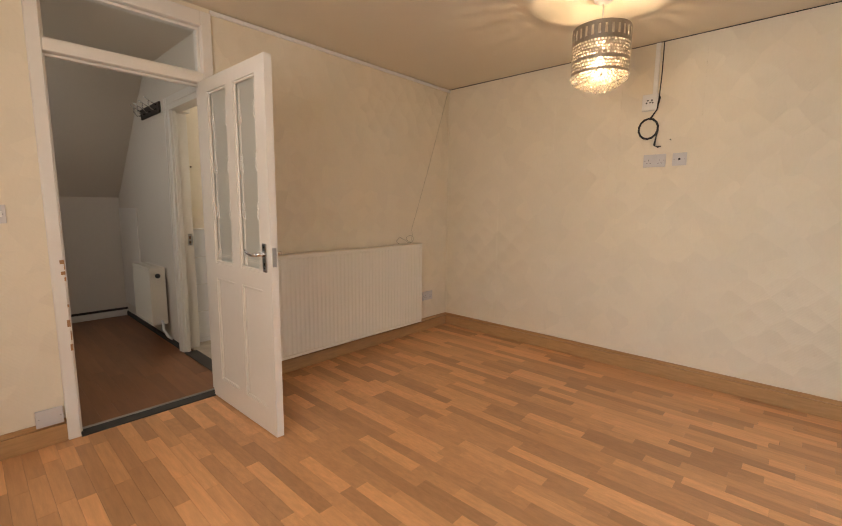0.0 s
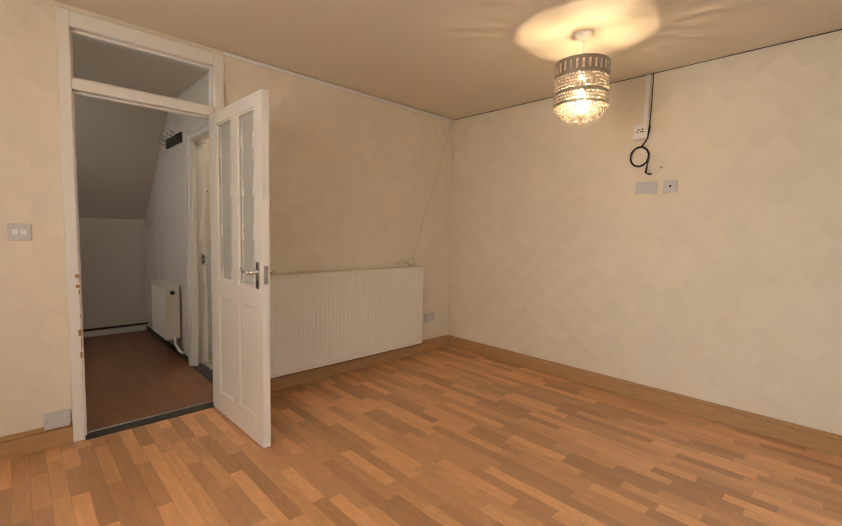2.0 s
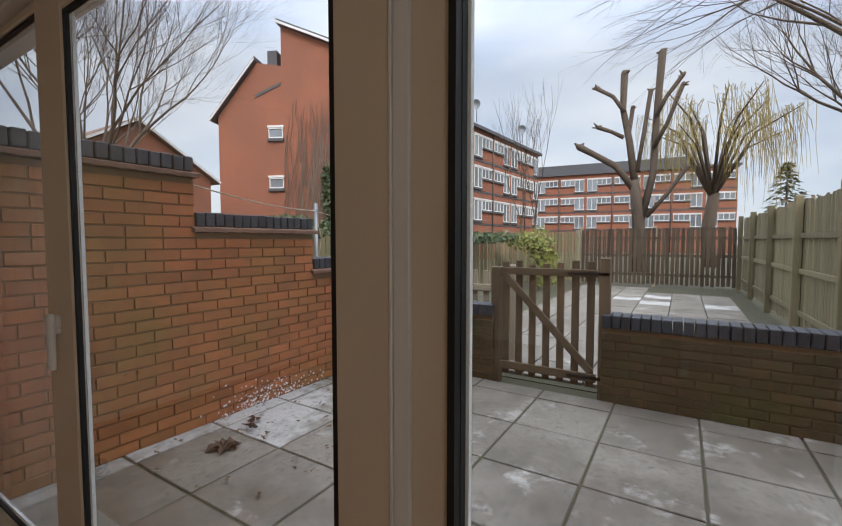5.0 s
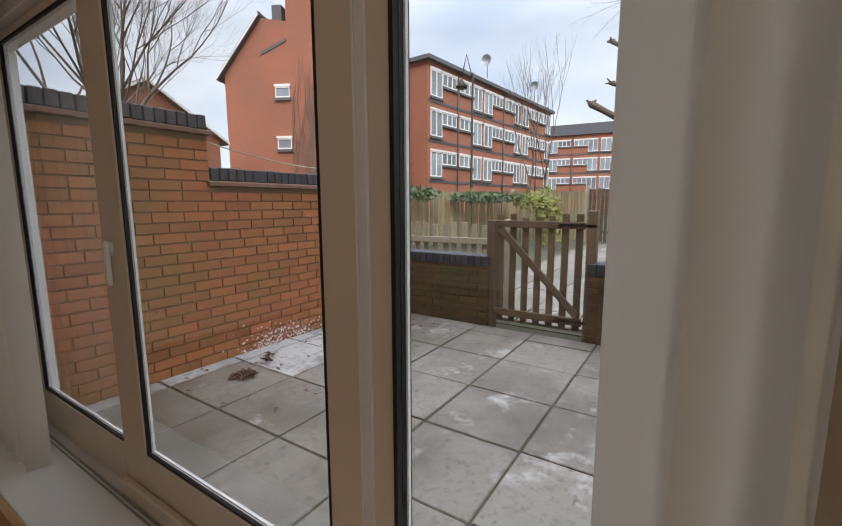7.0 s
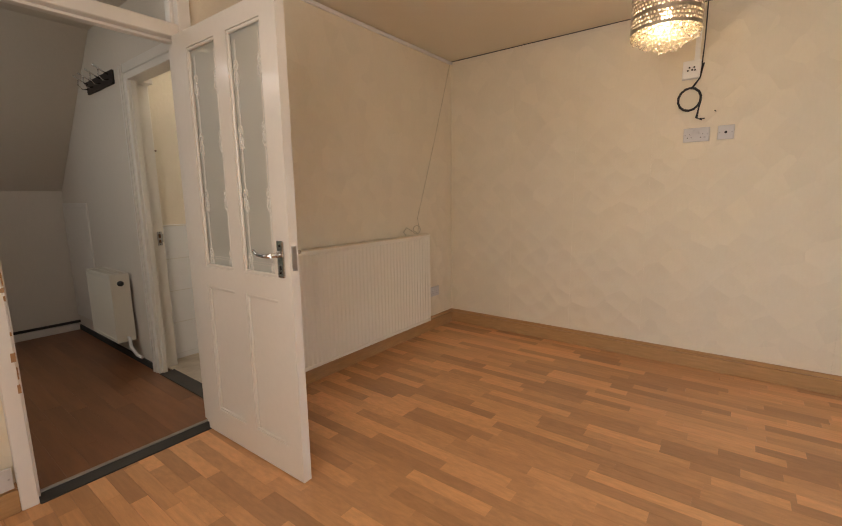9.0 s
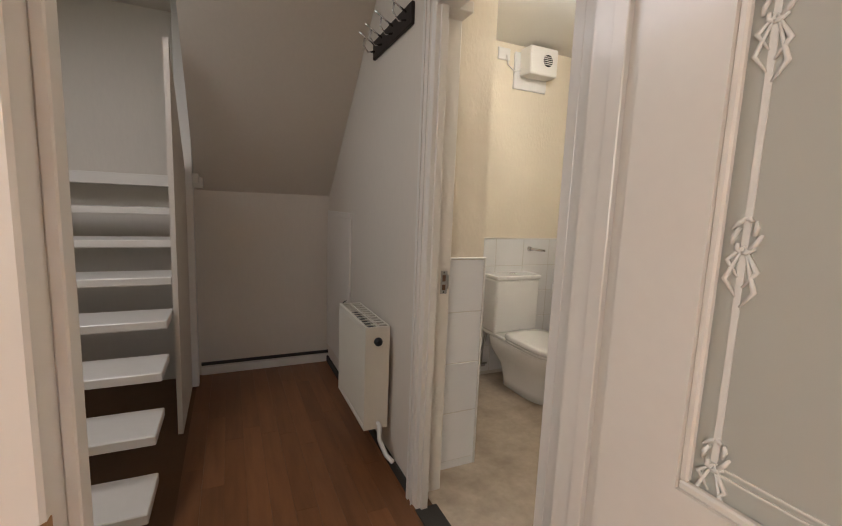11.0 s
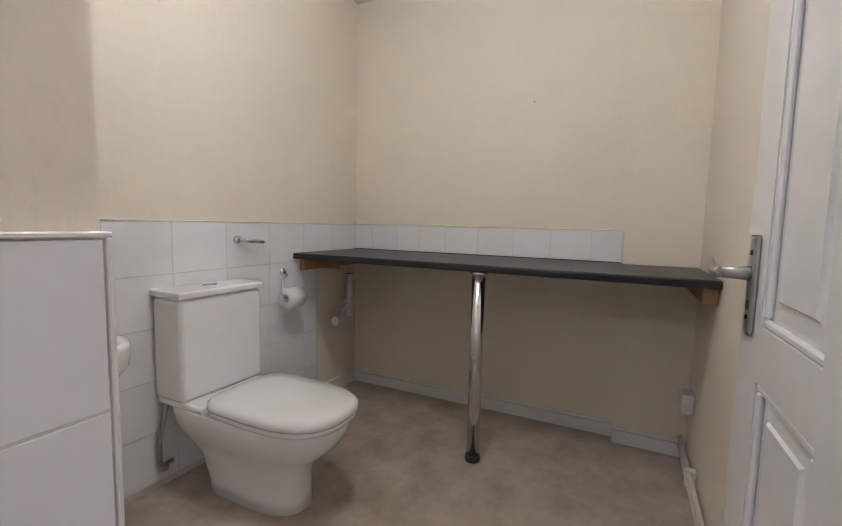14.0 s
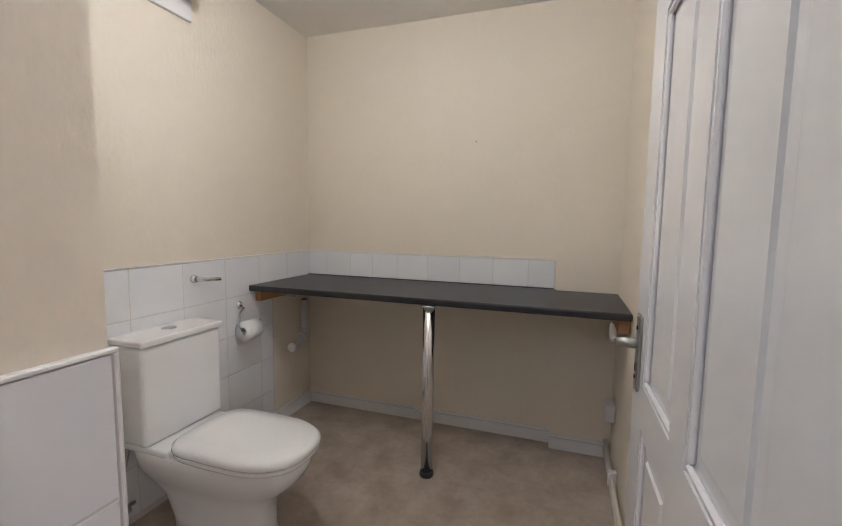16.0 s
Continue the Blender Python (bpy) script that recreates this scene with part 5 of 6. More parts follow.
tagged(part("dark_pock_mark", lathe(bmesh.new(), (0.09, 1.02, 1.72), [(0.004, 0), (0.003, -0.003)], 8, "x"), M["iron"]), "tiny dark nail head in the papered wall", "nail")

# wall tiles
TW, TH, J = 0.25, 0.205, 0.003
tile_me = mesh_of("tile", quad_box(bmesh.new(), 0, TW - J, -0.006, 0, 0, TH - J, 0.0015), M["tile"])
part("tile_bed", box(-1.884, -0.30, 2.1412, 2.15, 0.0, 1.05), M["grout"], wc_n, "pale grout bed")
part("tile_bed", box(-0.30, 0.088, 2.1412, 2.15, 0.897, 1.05), M["grout"], wc_n)
for r in range(7):
    z = 1.053 - TH * (r + 1)
    for k in range(10):
        x = -1.914 + TW * k
        w = TW
        x0, x1 = max(x, -1.884), x + TW
        lim = 0.088 if r == 0 else -0.31
        x1 = min(x1, lim)
        if x1 - x0 < 0.03 or z < -0.06:
            continue
        piece("tile", tile_me, wc_n, (x0, 2.146, z), (0, 0, 0), ((x1 - x0) / TW, 1, 1))
part("tile_bed", box(0.0812, 0.09, 0.55, 2.139, 0.897, 1.05), M["grout"], wc_e)
ty = 2.14
for k, wdt in enumerate((0.13, 0.18, 0.16, 0.17, 0.2, 0.2, 0.2, 0.2, 0.14)):
    ty -= wdt
    if ty < 0.54:
        break
    piece("tile", tile_me, wc_e, (0.086, ty + wdt, 0.898), (0, 0, radians(-90)), (wdt / TW, 1, 0.155 / TH))
part("tile_edge", box(0.078, 0.09, 0.55, 2.144, 1.053, 1.059, 0.002), M["plastic"], wc_e, "white plastic edge strip")
part("tile_edge", box(-1.884, 0.078, 2.138, 2.15, 1.053, 1.059, 0.002), M["plastic"], wc_n, "white plastic edge strip")
big_me = mesh_of("large_tile", quad_box(bmesh.new(), 0, 0.279, -0.008, 0, 0, 0.245, 0.002), M["tile"])
part("tile_bed", box(-2.2, -1.888, 1.1895, 1.2, 0.0, 1.03), M["grout"], wc_pier)
for r in range(5):
    z = 1.035 - 0.248 * (r + 1)
    piece("tile", big_me, wc_pier, (-2.167, 1.196, max(z, 0.003)), (0, 0, 0), (1, 1, 1 if z > 0 else 0.16))
part("tile_edge", box(-2.2, -1.878, 1.184, 1.2, 1.035, 1.043, 0.002), M["plastic"], wc_pier, "white plastic edge strip")
part("tile_edge", box(-1.886, -1.878, 1.184, 1.196, 0.003, 1.035, 0.002), M["plastic"], wc_pier)

# ---------------------------------------------------------------- outdoors
PZ = -0.15
ground = structure("ground", box(-70, 110, -170, -4.25, -0.7, PZ - 0.03), M["soil"], "bare soil and moss between paving", "ground")
structure("house_plinth", box(-12, 6, -4.25, -3.84, -0.7, -0.3), M["mortar"], "mortar plinth of the house", "wall")
structure("house_wall_outside", boxes([(-12, -4.6, -4.25, -3.9, -0.3, 5.2), (0.2, 6, -4.25, -3.9, -0.3, 5.2), (-4.6, 0.2, -4.25, -3.9, H + 0.15, 5.2)]), M["facade"], "red brick back wall of the house", "wall")
structure("house_roof", box(-12, 6, -4.35, 3.2, 5.2, 5.4), M["roof"], "grey house roof", "roof")


def brickwork(parent, axis, u0, u1, face, z0, z1, mat, ch=0.0805, bw=0.236, out=-1, joined=None, seed=1):
    """Stretcher courses on a wall face; axis: the way the wall runs. out: which way the face looks."""
    rnd = random.Random(seed)
    key = "x" if axis == "x" else "y"
    L, D, Hh = bw - 0.010, 0.05, ch - 0.0105
    bm = bmesh.new()
    if key == "y":
        quad_box(bm, *sorted((0, -out * D)), 0, L, 0, Hh, 0.003)
    else:
        quad_box(bm, 0, L, *sorted((0, -out * D)), 0, Hh, 0.003)
    me = mesh_of("brick", bm, mat)
    n = int((z1 - z0) / ch)
    for r in range(n):
        z = z0 + ch * r
        u = u0 - (bw / 2 if r % 2 else 0)
        while u < u1 - 0.02:
            a, b = max(u, u0), min(u + bw - 0.010, u1)
            if b - a > 0.03:
                jig = rnd.uniform(-0.0025, 0.0025)
                s = (b - a) / L
                loc = (face + jig, a, z) if key == "y" else (a, face + jig, z)
                piece("brick", me, parent, loc, (0, 0, 0), (1, s, 1) if key == "y" else (s, 1, 1))
            u += bw


def coping(parent, axis, u0, u1, c0, c1, z, seed=2):
    """A creasing course of wavy tiles under brick-on-edge."""
    rnd = random.Random(seed)
    n = max(1, round((u1 - u0) / 0.078))
    s = (u1 - u0) / n
    bm = bmesh.new()
    if axis == "y":
        quad_box(bm, c0 - 0.01, c1 + 0.01, 0.004, s - 0.004, 0, 0.105, 0.006)
    else:
        quad_box(bm, 0.004, s - 0.004, c0 - 0.01, c1 + 0.01, 0, 0.105, 0.006)
    me = mesh_of("coping_brick", bm, M["blue_brick"])
    for k in range(n):
        loc = (rnd.uniform(-0.004, 0.004), u0 + s * k, z + 0.05 + rnd.uniform(-0.003, 0.004)) if axis == "y" else (u0 + s * k, rnd.uniform(-0.004, 0.004), z + 0.05)
        piece("coping_brick", me, parent, loc, (0, 0, 0))
    bm = bmesh.new()
    m = max(8, round((u1 - u0) / 0.02))
    prev = None
    for k in range(m + 1):
        u = u0 - 0.03 + (u1 - u0 + 0.06) * k / m
        w = 0.009 * abs(math.sin(u * math.pi / 0.12)) ** 0.7
        ring = []
        for c, zz in ((c0 - 0.045, z + w), (c0 - 0.045, z + 0.028 + w), (c0, z + 0.049), (c1, z + 0.049), (c1 + 0.045, z + 0.028 + w), (c1 + 0.045, z + w)):
            ring.append(bm.verts.new((c, u, zz) if axis == "y" else (u, c, zz)))
        if prev:
            for i in range(6):
                bm.faces.new((prev[i], prev[(i + 1) % 6], ring[(i + 1) % 6], ring[i]))
        else:
            bm.faces.new(ring[::-1])
        prev = ring
    bm.faces.new(prev)
    part("creasing_tile", bm, M["clay_tile"], parent, "wavy clay creasing tiles")


# stepped garden wall along the patio
WT = 0.215
gw = tagged(part("garden_wall", boxes([(0.012, WT, -5.42, -4.25, -0.6, 1.735), (0.012, WT, -6.60, -5.421, -0.6, 1.335), (0.012, WT, -7.82, -6.601, -0.6, 0.945)]), M["mortar"]), "stepped red brick garden wall with blue coping", "wall", kind="structure")
for za, zb, ya in ((PZ, 0.945, -7.82), (PZ + 13 * 0.0805, 1.335, -6.60), (PZ + 18 * 0.0805, 1.735, -5.42)):
    brickwork(gw, "y", ya + 0.004, -4.25, 0.0, za, zb + 0.03, M["brick"], seed=int(-ya * 10))
for (ya, yb, zt) in ((-5.42, -4.25, 1.735), (-6.60, -5.42, 1.335), (-7.82, -6.60, 0.945)):
    coping(gw, "y", ya, yb, 0.0, WT, zt)
# the two low walls and the gate between
for name, x0, x1, s in (("low_wall_1", -1.495, 0.0, 3), ("low_wall_2", -4.75, -2.52, 5)):
    lw = tagged(part(name, box(x0, x1, -7.81, -7.612, -0.6, 0.505), M["mortar"]), "low mossy brick wall with a blue brick top", "wall", kind="structure")
    brickwork(lw, "x", x0, x1, -7.6, PZ, 0.515, M["brick_mossy"], out=1, ch=0.078, seed=s)
    n = round((x1 - x0) / 0.078)
    bm = quad_box(bmesh.new(), 0.004, (x1 - x0) / n - 0.004, -7.825, -7.59, 0, 0.115, 0.006)
    me = mesh_of("coping_brick", bm, M["blue_brick"])
    for k in range(n):
        piece("coping_brick", me, lw, (x0 + (x1 - x0) * k / n, 0, 0.507))
tagged(part("roof_outlet", lathe(bmesh.new(), (-4.25, -7.72, 0.623), [(0.06, 0), (0.06, 0.07), (0.045, 0.075)], 16), M["dark_trim"]), "short dark pipe stub on the low wall", "pipe")

gt = thing("wooden_gate", pose(-2.01, -7.70, PZ + 0.03), "weathered wooden picket gate with a diagonal brace", "gate")
pr = random.Random(6)
for k in range(7):
    x = -0.40 + 0.135 * k
    hgt = 1.19 + pr.uniform(-0.03, 0.03)
    pale = part("pale", box(x - 0.034, x + 0.034, -0.01, 0.012, 0.05, hgt, 0.004), M["gate"], gt)
part("top_rail", box(-0.46, 0.46, 0.013, 0.045, 1.06, 1.13, 0.004), M["gate"], gt)
part("bottom_rail", box(-0.46, 0.46, 0.013, 0.045, 0.10, 0.175, 0.004), M["gate"], gt)
br = part("brace", box(-0.60, 0.60, 0.014, 0.043, -0.035, 0.035, 0.004), M["gate"], gt, "diagonal brace")
br.location, br.rotation_euler = (0, 0.001, 0.62), (0, radians(-46), 0)
for x in (-0.52, 0.51):
    part("gate_post", box(x - 0.045, x + 0.045, -0.05, 0.05, -0.2, 1.13 if x > 0 else 1.24, 0.006), M["gate"], gt)
for z in (1.095, 0.14):
    part("hinge_strap", box(-0.56, -0.2, 0.046, 0.05, z - 0.015, z + 0.015), M["iron"], gt, "dark iron hinge strap")

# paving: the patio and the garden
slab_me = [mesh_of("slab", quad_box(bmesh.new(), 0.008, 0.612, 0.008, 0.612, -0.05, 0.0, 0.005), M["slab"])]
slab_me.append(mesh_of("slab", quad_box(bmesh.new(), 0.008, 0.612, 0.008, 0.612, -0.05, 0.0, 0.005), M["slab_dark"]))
pav = structure("patio", box(-5.0, 0.0, -7.6, -4.25, -0.6, PZ - 0.010), M["soil"], "grey concrete slab patio with mossy joints", "pavement")
sr = random.Random(12)
for i in range(-5, 4):
    for j in range(-2, 5):
        x, y = -2.02 + 0.62 * i, -6.75 + 0.62 * j
        x0, x1, y0, y1 = max(x, -5.0), min(x + 0.62, 0.0), max(y, -7.6), min(y + 0.62, -4.25)
        if x1 - x0 < 0.06 or y1 - y0 < 0.06:
            continue
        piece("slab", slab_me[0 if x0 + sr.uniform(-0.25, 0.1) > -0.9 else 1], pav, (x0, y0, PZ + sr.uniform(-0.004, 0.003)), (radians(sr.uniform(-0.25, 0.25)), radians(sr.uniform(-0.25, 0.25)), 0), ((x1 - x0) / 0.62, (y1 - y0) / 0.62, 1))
gp = structure("garden_paving", box(-4.55, -0.3, -18.5, -7.85, -0.6, PZ - 0.02), M["soil"], "grey slab garden paving on bare soil", "pavement")
for i in range(-5, 3):
    for j in range(-4, 12):
        if i < 0 and j < -2 or (i < -3 and j < 5):
            continue
        x, y = -2.3 + 0.62 * i, -15.4 + 0.62 * j
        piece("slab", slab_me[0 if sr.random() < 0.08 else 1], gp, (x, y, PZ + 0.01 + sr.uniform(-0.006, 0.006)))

# fences
def fence(name, p0, p1, top, label, mat, pitch=0.125, bw=0.10, posts=2.4, base=PZ, rails=(0.3, 1.0, 1.55), post_mat=None, both=True):
    """Upright boards on rails between posts, from p0 to p1."""
    d = Vector((p1[0] - p0[0], p1[1] - p0[1], 0))
    L = d.length
    f = thing(name, pose(p0[0], p0[1], base, 0, 0, math.degrees(math.atan2(d.y, d.x))), label, "fence")
    Ht = top - base
    me = mesh_of("slat", quad_box(bmesh.new(), -bw / 2, bw / 2, -0.009, 0.009, 0.05, Ht, 0.003), mat)
    rnd = random.Random(int(L * 10))
    n = int(L / pitch)
    for k in range(n):
        piece("slat", me, f, (pitch * (k + 0.5), 0.0, rnd.uniform(-0.025, 0.02)), (0, radians(rnd.uniform(-0.8, 0.8)), 0))
    for z in rails:
        if z < Ht:
            part("rail", box(0, L, 0.012, 0.05, z - 0.04, z + 0.04, 0.004), mat, f)
    k = max(1, round(L / posts))
    pme = mesh_of("post", quad_box(bmesh.new(), -0.05, 0.05, 0.0, 0.11, -0.2, Ht + 0.07, 0.008), post_mat or M["post"])
    for i in range(k + 1):
        piece("post", pme, f, (L * i / k, 0.02, 0))
    return f


fence("boundary_fence", (-4.78, -8.0), (-4.60, -18.8), 1.90, "tall green-brown board fence with timber posts", M["fence"], rails=(0.3, 0.95, 1.5), post_mat=M["fence"])
fence("end_fence", (-0.2, -18.6), (-4.55, -18.85), 1.66, "dark slatted fence across the garden's end", M["fence_dark"], pitch=0.13, bw=0.095, rails=(0.35, 0.95, 1.5))
fence("picket_fence", (-1.40, -8.5), (1.6, -8.2), 0.92, "low pale wooden picket fence behind the low wall", M["post"], pitch=0.14, bw=0.075, posts=1.5, rails=(0.3, 0.85))
fence("back_fence", (9.0, -9.0), (-0.15, -18.5), 1.55, "brown board fence behind the garden wall", M["fence"], rails=(0.3, 0.95, 1.5))

# washing line and pole
wl_ = thing("line_post", pose(1.09, -7.71, PZ), "grey metal washing line post", "post")
part("pole", tube(bmesh.new(), [(0, 0, -0.2), (0, 0, 1.93)], 0.024, 10), M["galvanised"], wl_)
part("cleat", tube(bmesh.new(), [(-0.05, 0, 1.84), (0.05, 0, 1.84)], 0.012, 8), M["galvanised"], wl_)
bm = bmesh.new()
pts = []
for k in range(13):
    s = k / 12
    pts.append((0.15 + 0.94 * s, -5.43 - 2.28 * s, 1.72 - 0.05 * s - 0.04 * math.sin(math.pi * s)))
tube(bm, pts, 0.006, 5)
tube(bm, [(1.09, -7.71, 1.67), (1.9, -9.6, 1.56), (2.9, -12.2, 1.55)], 0.006, 5)
tube(bm, [(1.09, -7.71, 1.62), (1.07, -7.78, 1.3), (1.13, -7.80, 1.1), (1.11, -7.73, 0.95)], 0.005, 5)
tagged(part("washing_line", bm, M["rope"]), "sagging pale rope washing line", "rope")

# dead leaves on the slabs
def leaf_heap(name, spots, size, mat, label, seed):
    rnd = random.Random(seed)
    bm = bmesh.new()
    for x, y in spots:
        for k in range(3):
            a, s = rnd.uniform(0, 6.3), size * rnd.uniform(0.6, 1.2)
            c = Vector((x + rnd.uniform(-size, size) * 0.7, y + rnd.uniform(-size, size) * 0.7, PZ + 0.012 + rnd.uniform(0, 0.02)))
            u, v = Vector((math.cos(a), math.sin(a), rnd.uniform(-0.3, 0.3))), Vector((-math.sin(a), math.cos(a), rnd.uniform(-0.3, 0.3)))
            q = [bm.verts.new(c + u * p * s + v * w * s + Vector((0, 0, h * s))) for p, w, h in ((-0.6, 0, 0), (-0.1, 0.4, 0.25), (0.5, 0.22, 0.1), (0.8, 0, 0.2), (0.45, -0.25, 0.05), (-0.1, -0.42, 0.3))]
            mid = bm.verts.new(c + Vector((0, 0, 0.03 * s)))
            for i in range(6):
                bm.faces.new((q[i], q[(i + 1) % 6], mid))
    return tagged(part(name, bm, mat), label, "leaves", kind="stuff")


leaf_heap("dead_leaves", [(-0.50, -5.31), (-0.47, -5.29), (-0.53, -5.33), (-0.35, -5.62), (-0.31, -5.66)], 0.085, M["dead_leaf"], "clump of dark dead leaves on the patio", 3)
lr = random.Random(21)
leaf_heap("leaf_litter", [(lr.uniform(-1.3, -0.05), lr.uniform(-7.4, -4.9)) for k in range(46)], 0.026, M["orange_leaf"], "scattered small brown leaves on the slabs", 5)

# white salts at the foot of the garden wall
rs = random.Random(52)
bm = bmesh.new()
for k in range(240):
    y, z = rs.gauss(-6.05, 0.28), PZ + abs(rs.gauss(0.0, 0.10)) + 0.004
    r = rs.uniform(0.003, 0.011)
    ring = [bm.verts.new((-0.0045, y + r * rs.uniform(0.6, 1.4) * math.cos(a), z + r * rs.uniform(0.6, 1.4) * math.sin(a))) for a in [2 * math.pi * q / 6 for q in range(6)]]
    mid = bm.verts.new((-0.007, y, z))
    for q in range(6):
        bm.faces.new((ring[q], ring[(q + 1) % 6], mid))
tagged(part("salt_bloom", bm, M["paper"]), "white salt bloom at the foot of the brick wall", "stain", kind="stuff")

# ---------------------------------------------------------------- houses
def window_unit(parent, at, along, out, w, h, panes, sill=True):
    """A white-framed window on a facade; at: its foot's left end, along and out: unit ways."""
    wn_ = new("window")
    wn_.parent = parent
    m = Matrix((( along.x, -out.x, 0, at.x), (along.y, -out.y, 0, at.y), (0, 0, 1, at.z), (0, 0, 0, 1)))
    wn_.matrix_local = m
    t = 0.075
    fr_ = [(0, w, -0.06, 0.05, 0, t), (0, w, -0.06, 0.05, h - t, h)]
    edges = [w * p for p in panes]
    for e in [0] + edges[1:-1] + [w]:
        fr_.append((max(0, e - t / 2), min(w, e + t / 2), -0.055, 0.05, t, h - t))
    part("window_frame", boxes(fr_), M["plastic"], wn_)
    part("pane", box(0.02, w - 0.02, -0.02, 0.0, 0.02, h - 0.02), M["far_window"], wn_)
    if sill:
        part("sill", box(-0.05, w + 0.05, -0.12, 0.05, -0.14, 0.0), M["dark_trim"], wn_)
        part("lintel", box(-0.05, w + 0.05, -0.09, 0.05, h, h + 0.1), M["plastic"], wn_)
    return wn_


def prism(poly, origin, along, back, depth):
    """A gable's outline (along, height) pushed back into a block."""
    bm = bmesh.new()
    fa = [bm.verts.new(origin + along * u + Vector((0, 0, z))) for u, z in poly]
    fb_ = [bm.verts.new(origin + along * u + back * depth + Vector((0, 0, z))) for u, z in poly]
    bm.faces.new(fa)
    bm.faces.new(fb_[::-1])
    n = len(poly)
    for i in range(n):
        bm.faces.new((fa[i], fb_[i], fb_[(i + 1) % n], fa[(i + 1) % n]))
    return bm


# the gabled block: its end wall from the eaves corner to the front corner
A1, C1 = Vector((17.2, -17.1, 0)), Vector((11.3, -19.9, 0))
al = (C1 - A1).normalized()
LB = (C1 - A1).length
bk = Vector((-al.y, al.x, 0))
if bk.y > 0:
    bk = -bk
nb = -bk
b1 = thing("gabled_block", pose(0, 0, 0), "tall red brick block with a stepped mono-pitch roof", "building")
roofline = [(0, PZ - 0.3), (0, 7.65), (2.1, 10.25), (3.4, 10.05), (3.4, 12.0), (LB, 10.75), (LB, PZ - 0.3)]
part("wall", prism(roofline, A1, al, bk, 9.0), M["facade"], b1)
for (ua, za), (ub, zb) in (((-0.3, 7.35), (2.1, 10.3)), ((3.25, 12.08), (LB + 0.25, 10.68))):
    part("roof", prism([(ua, za), (ub, zb), (ub, zb + 0.2), (ua, za + 0.2)], A1 + nb * 0.25, al, bk, 9.4), M["roof"], b1)
    part("verge_board", prism([(ua, za - 0.02), (ub, zb - 0.02), (ub, zb + 0.1), (ua, za + 0.1)], A1 + nb * 0.32, al, bk, 0.06), M["plastic"], b1)
part("parapet_trim", prism([(2.0, 8.5), (3.35, 9.1), (3.35, 9.25), (2.0, 8.65)], A1 + nb * 0.04, al, bk, 0.1), M["dark_trim"], b1)
part("chimney", prism([(2.5, 10.1), (3.0, 10.1), (3.0, 11.0), (2.5, 11.0)], A1 + bk * 0.4, al, bk, 0.5), M["dark_trim"], b1)
for z in (6.45, 3.93):
    window_unit(b1, A1 + al * 2.7 + Vector((0, 0, z)), al, nb, 0.75, 0.55, (0, 1))
for z in (8.5, 5.72, 3.0):
    # a corner window wrapping the end wall's edge, and a band of windows along the front
    window_unit(b1, C1 - al * 0.55 + nb * 0.05 + Vector((0, 0, z)), al, nb, 0.6, 1.55, (0, 1))
    window_unit(b1, C1 + al * 0.05 - bk * 0.02 + Vector((0, 0, z)), bk, al, 1.05, 1.55, (0, 0.4, 1))
    window_unit(b1, C1 + al * 0.05 + bk * 1.05 + Vector((0, 0, z + 0.85)), bk, al, 2.1, 0.7, (0, 0.33, 0.66, 1))
    window_unit(b1, C1 + bk * 5.2 + Vector((0, 0, z)), bk, al, 1.1, 1.55, (0, 0.5, 1))
part("downpipe", tube(bmesh.new(), [C1 + bk * 4.6 + al * 0.08 + Vector((0, 0, -0.2)), C1 + bk * 4.6 + al * 0.08 + Vector((0, 0, 10))], 0.05, 8), M["dark_trim"], b1)


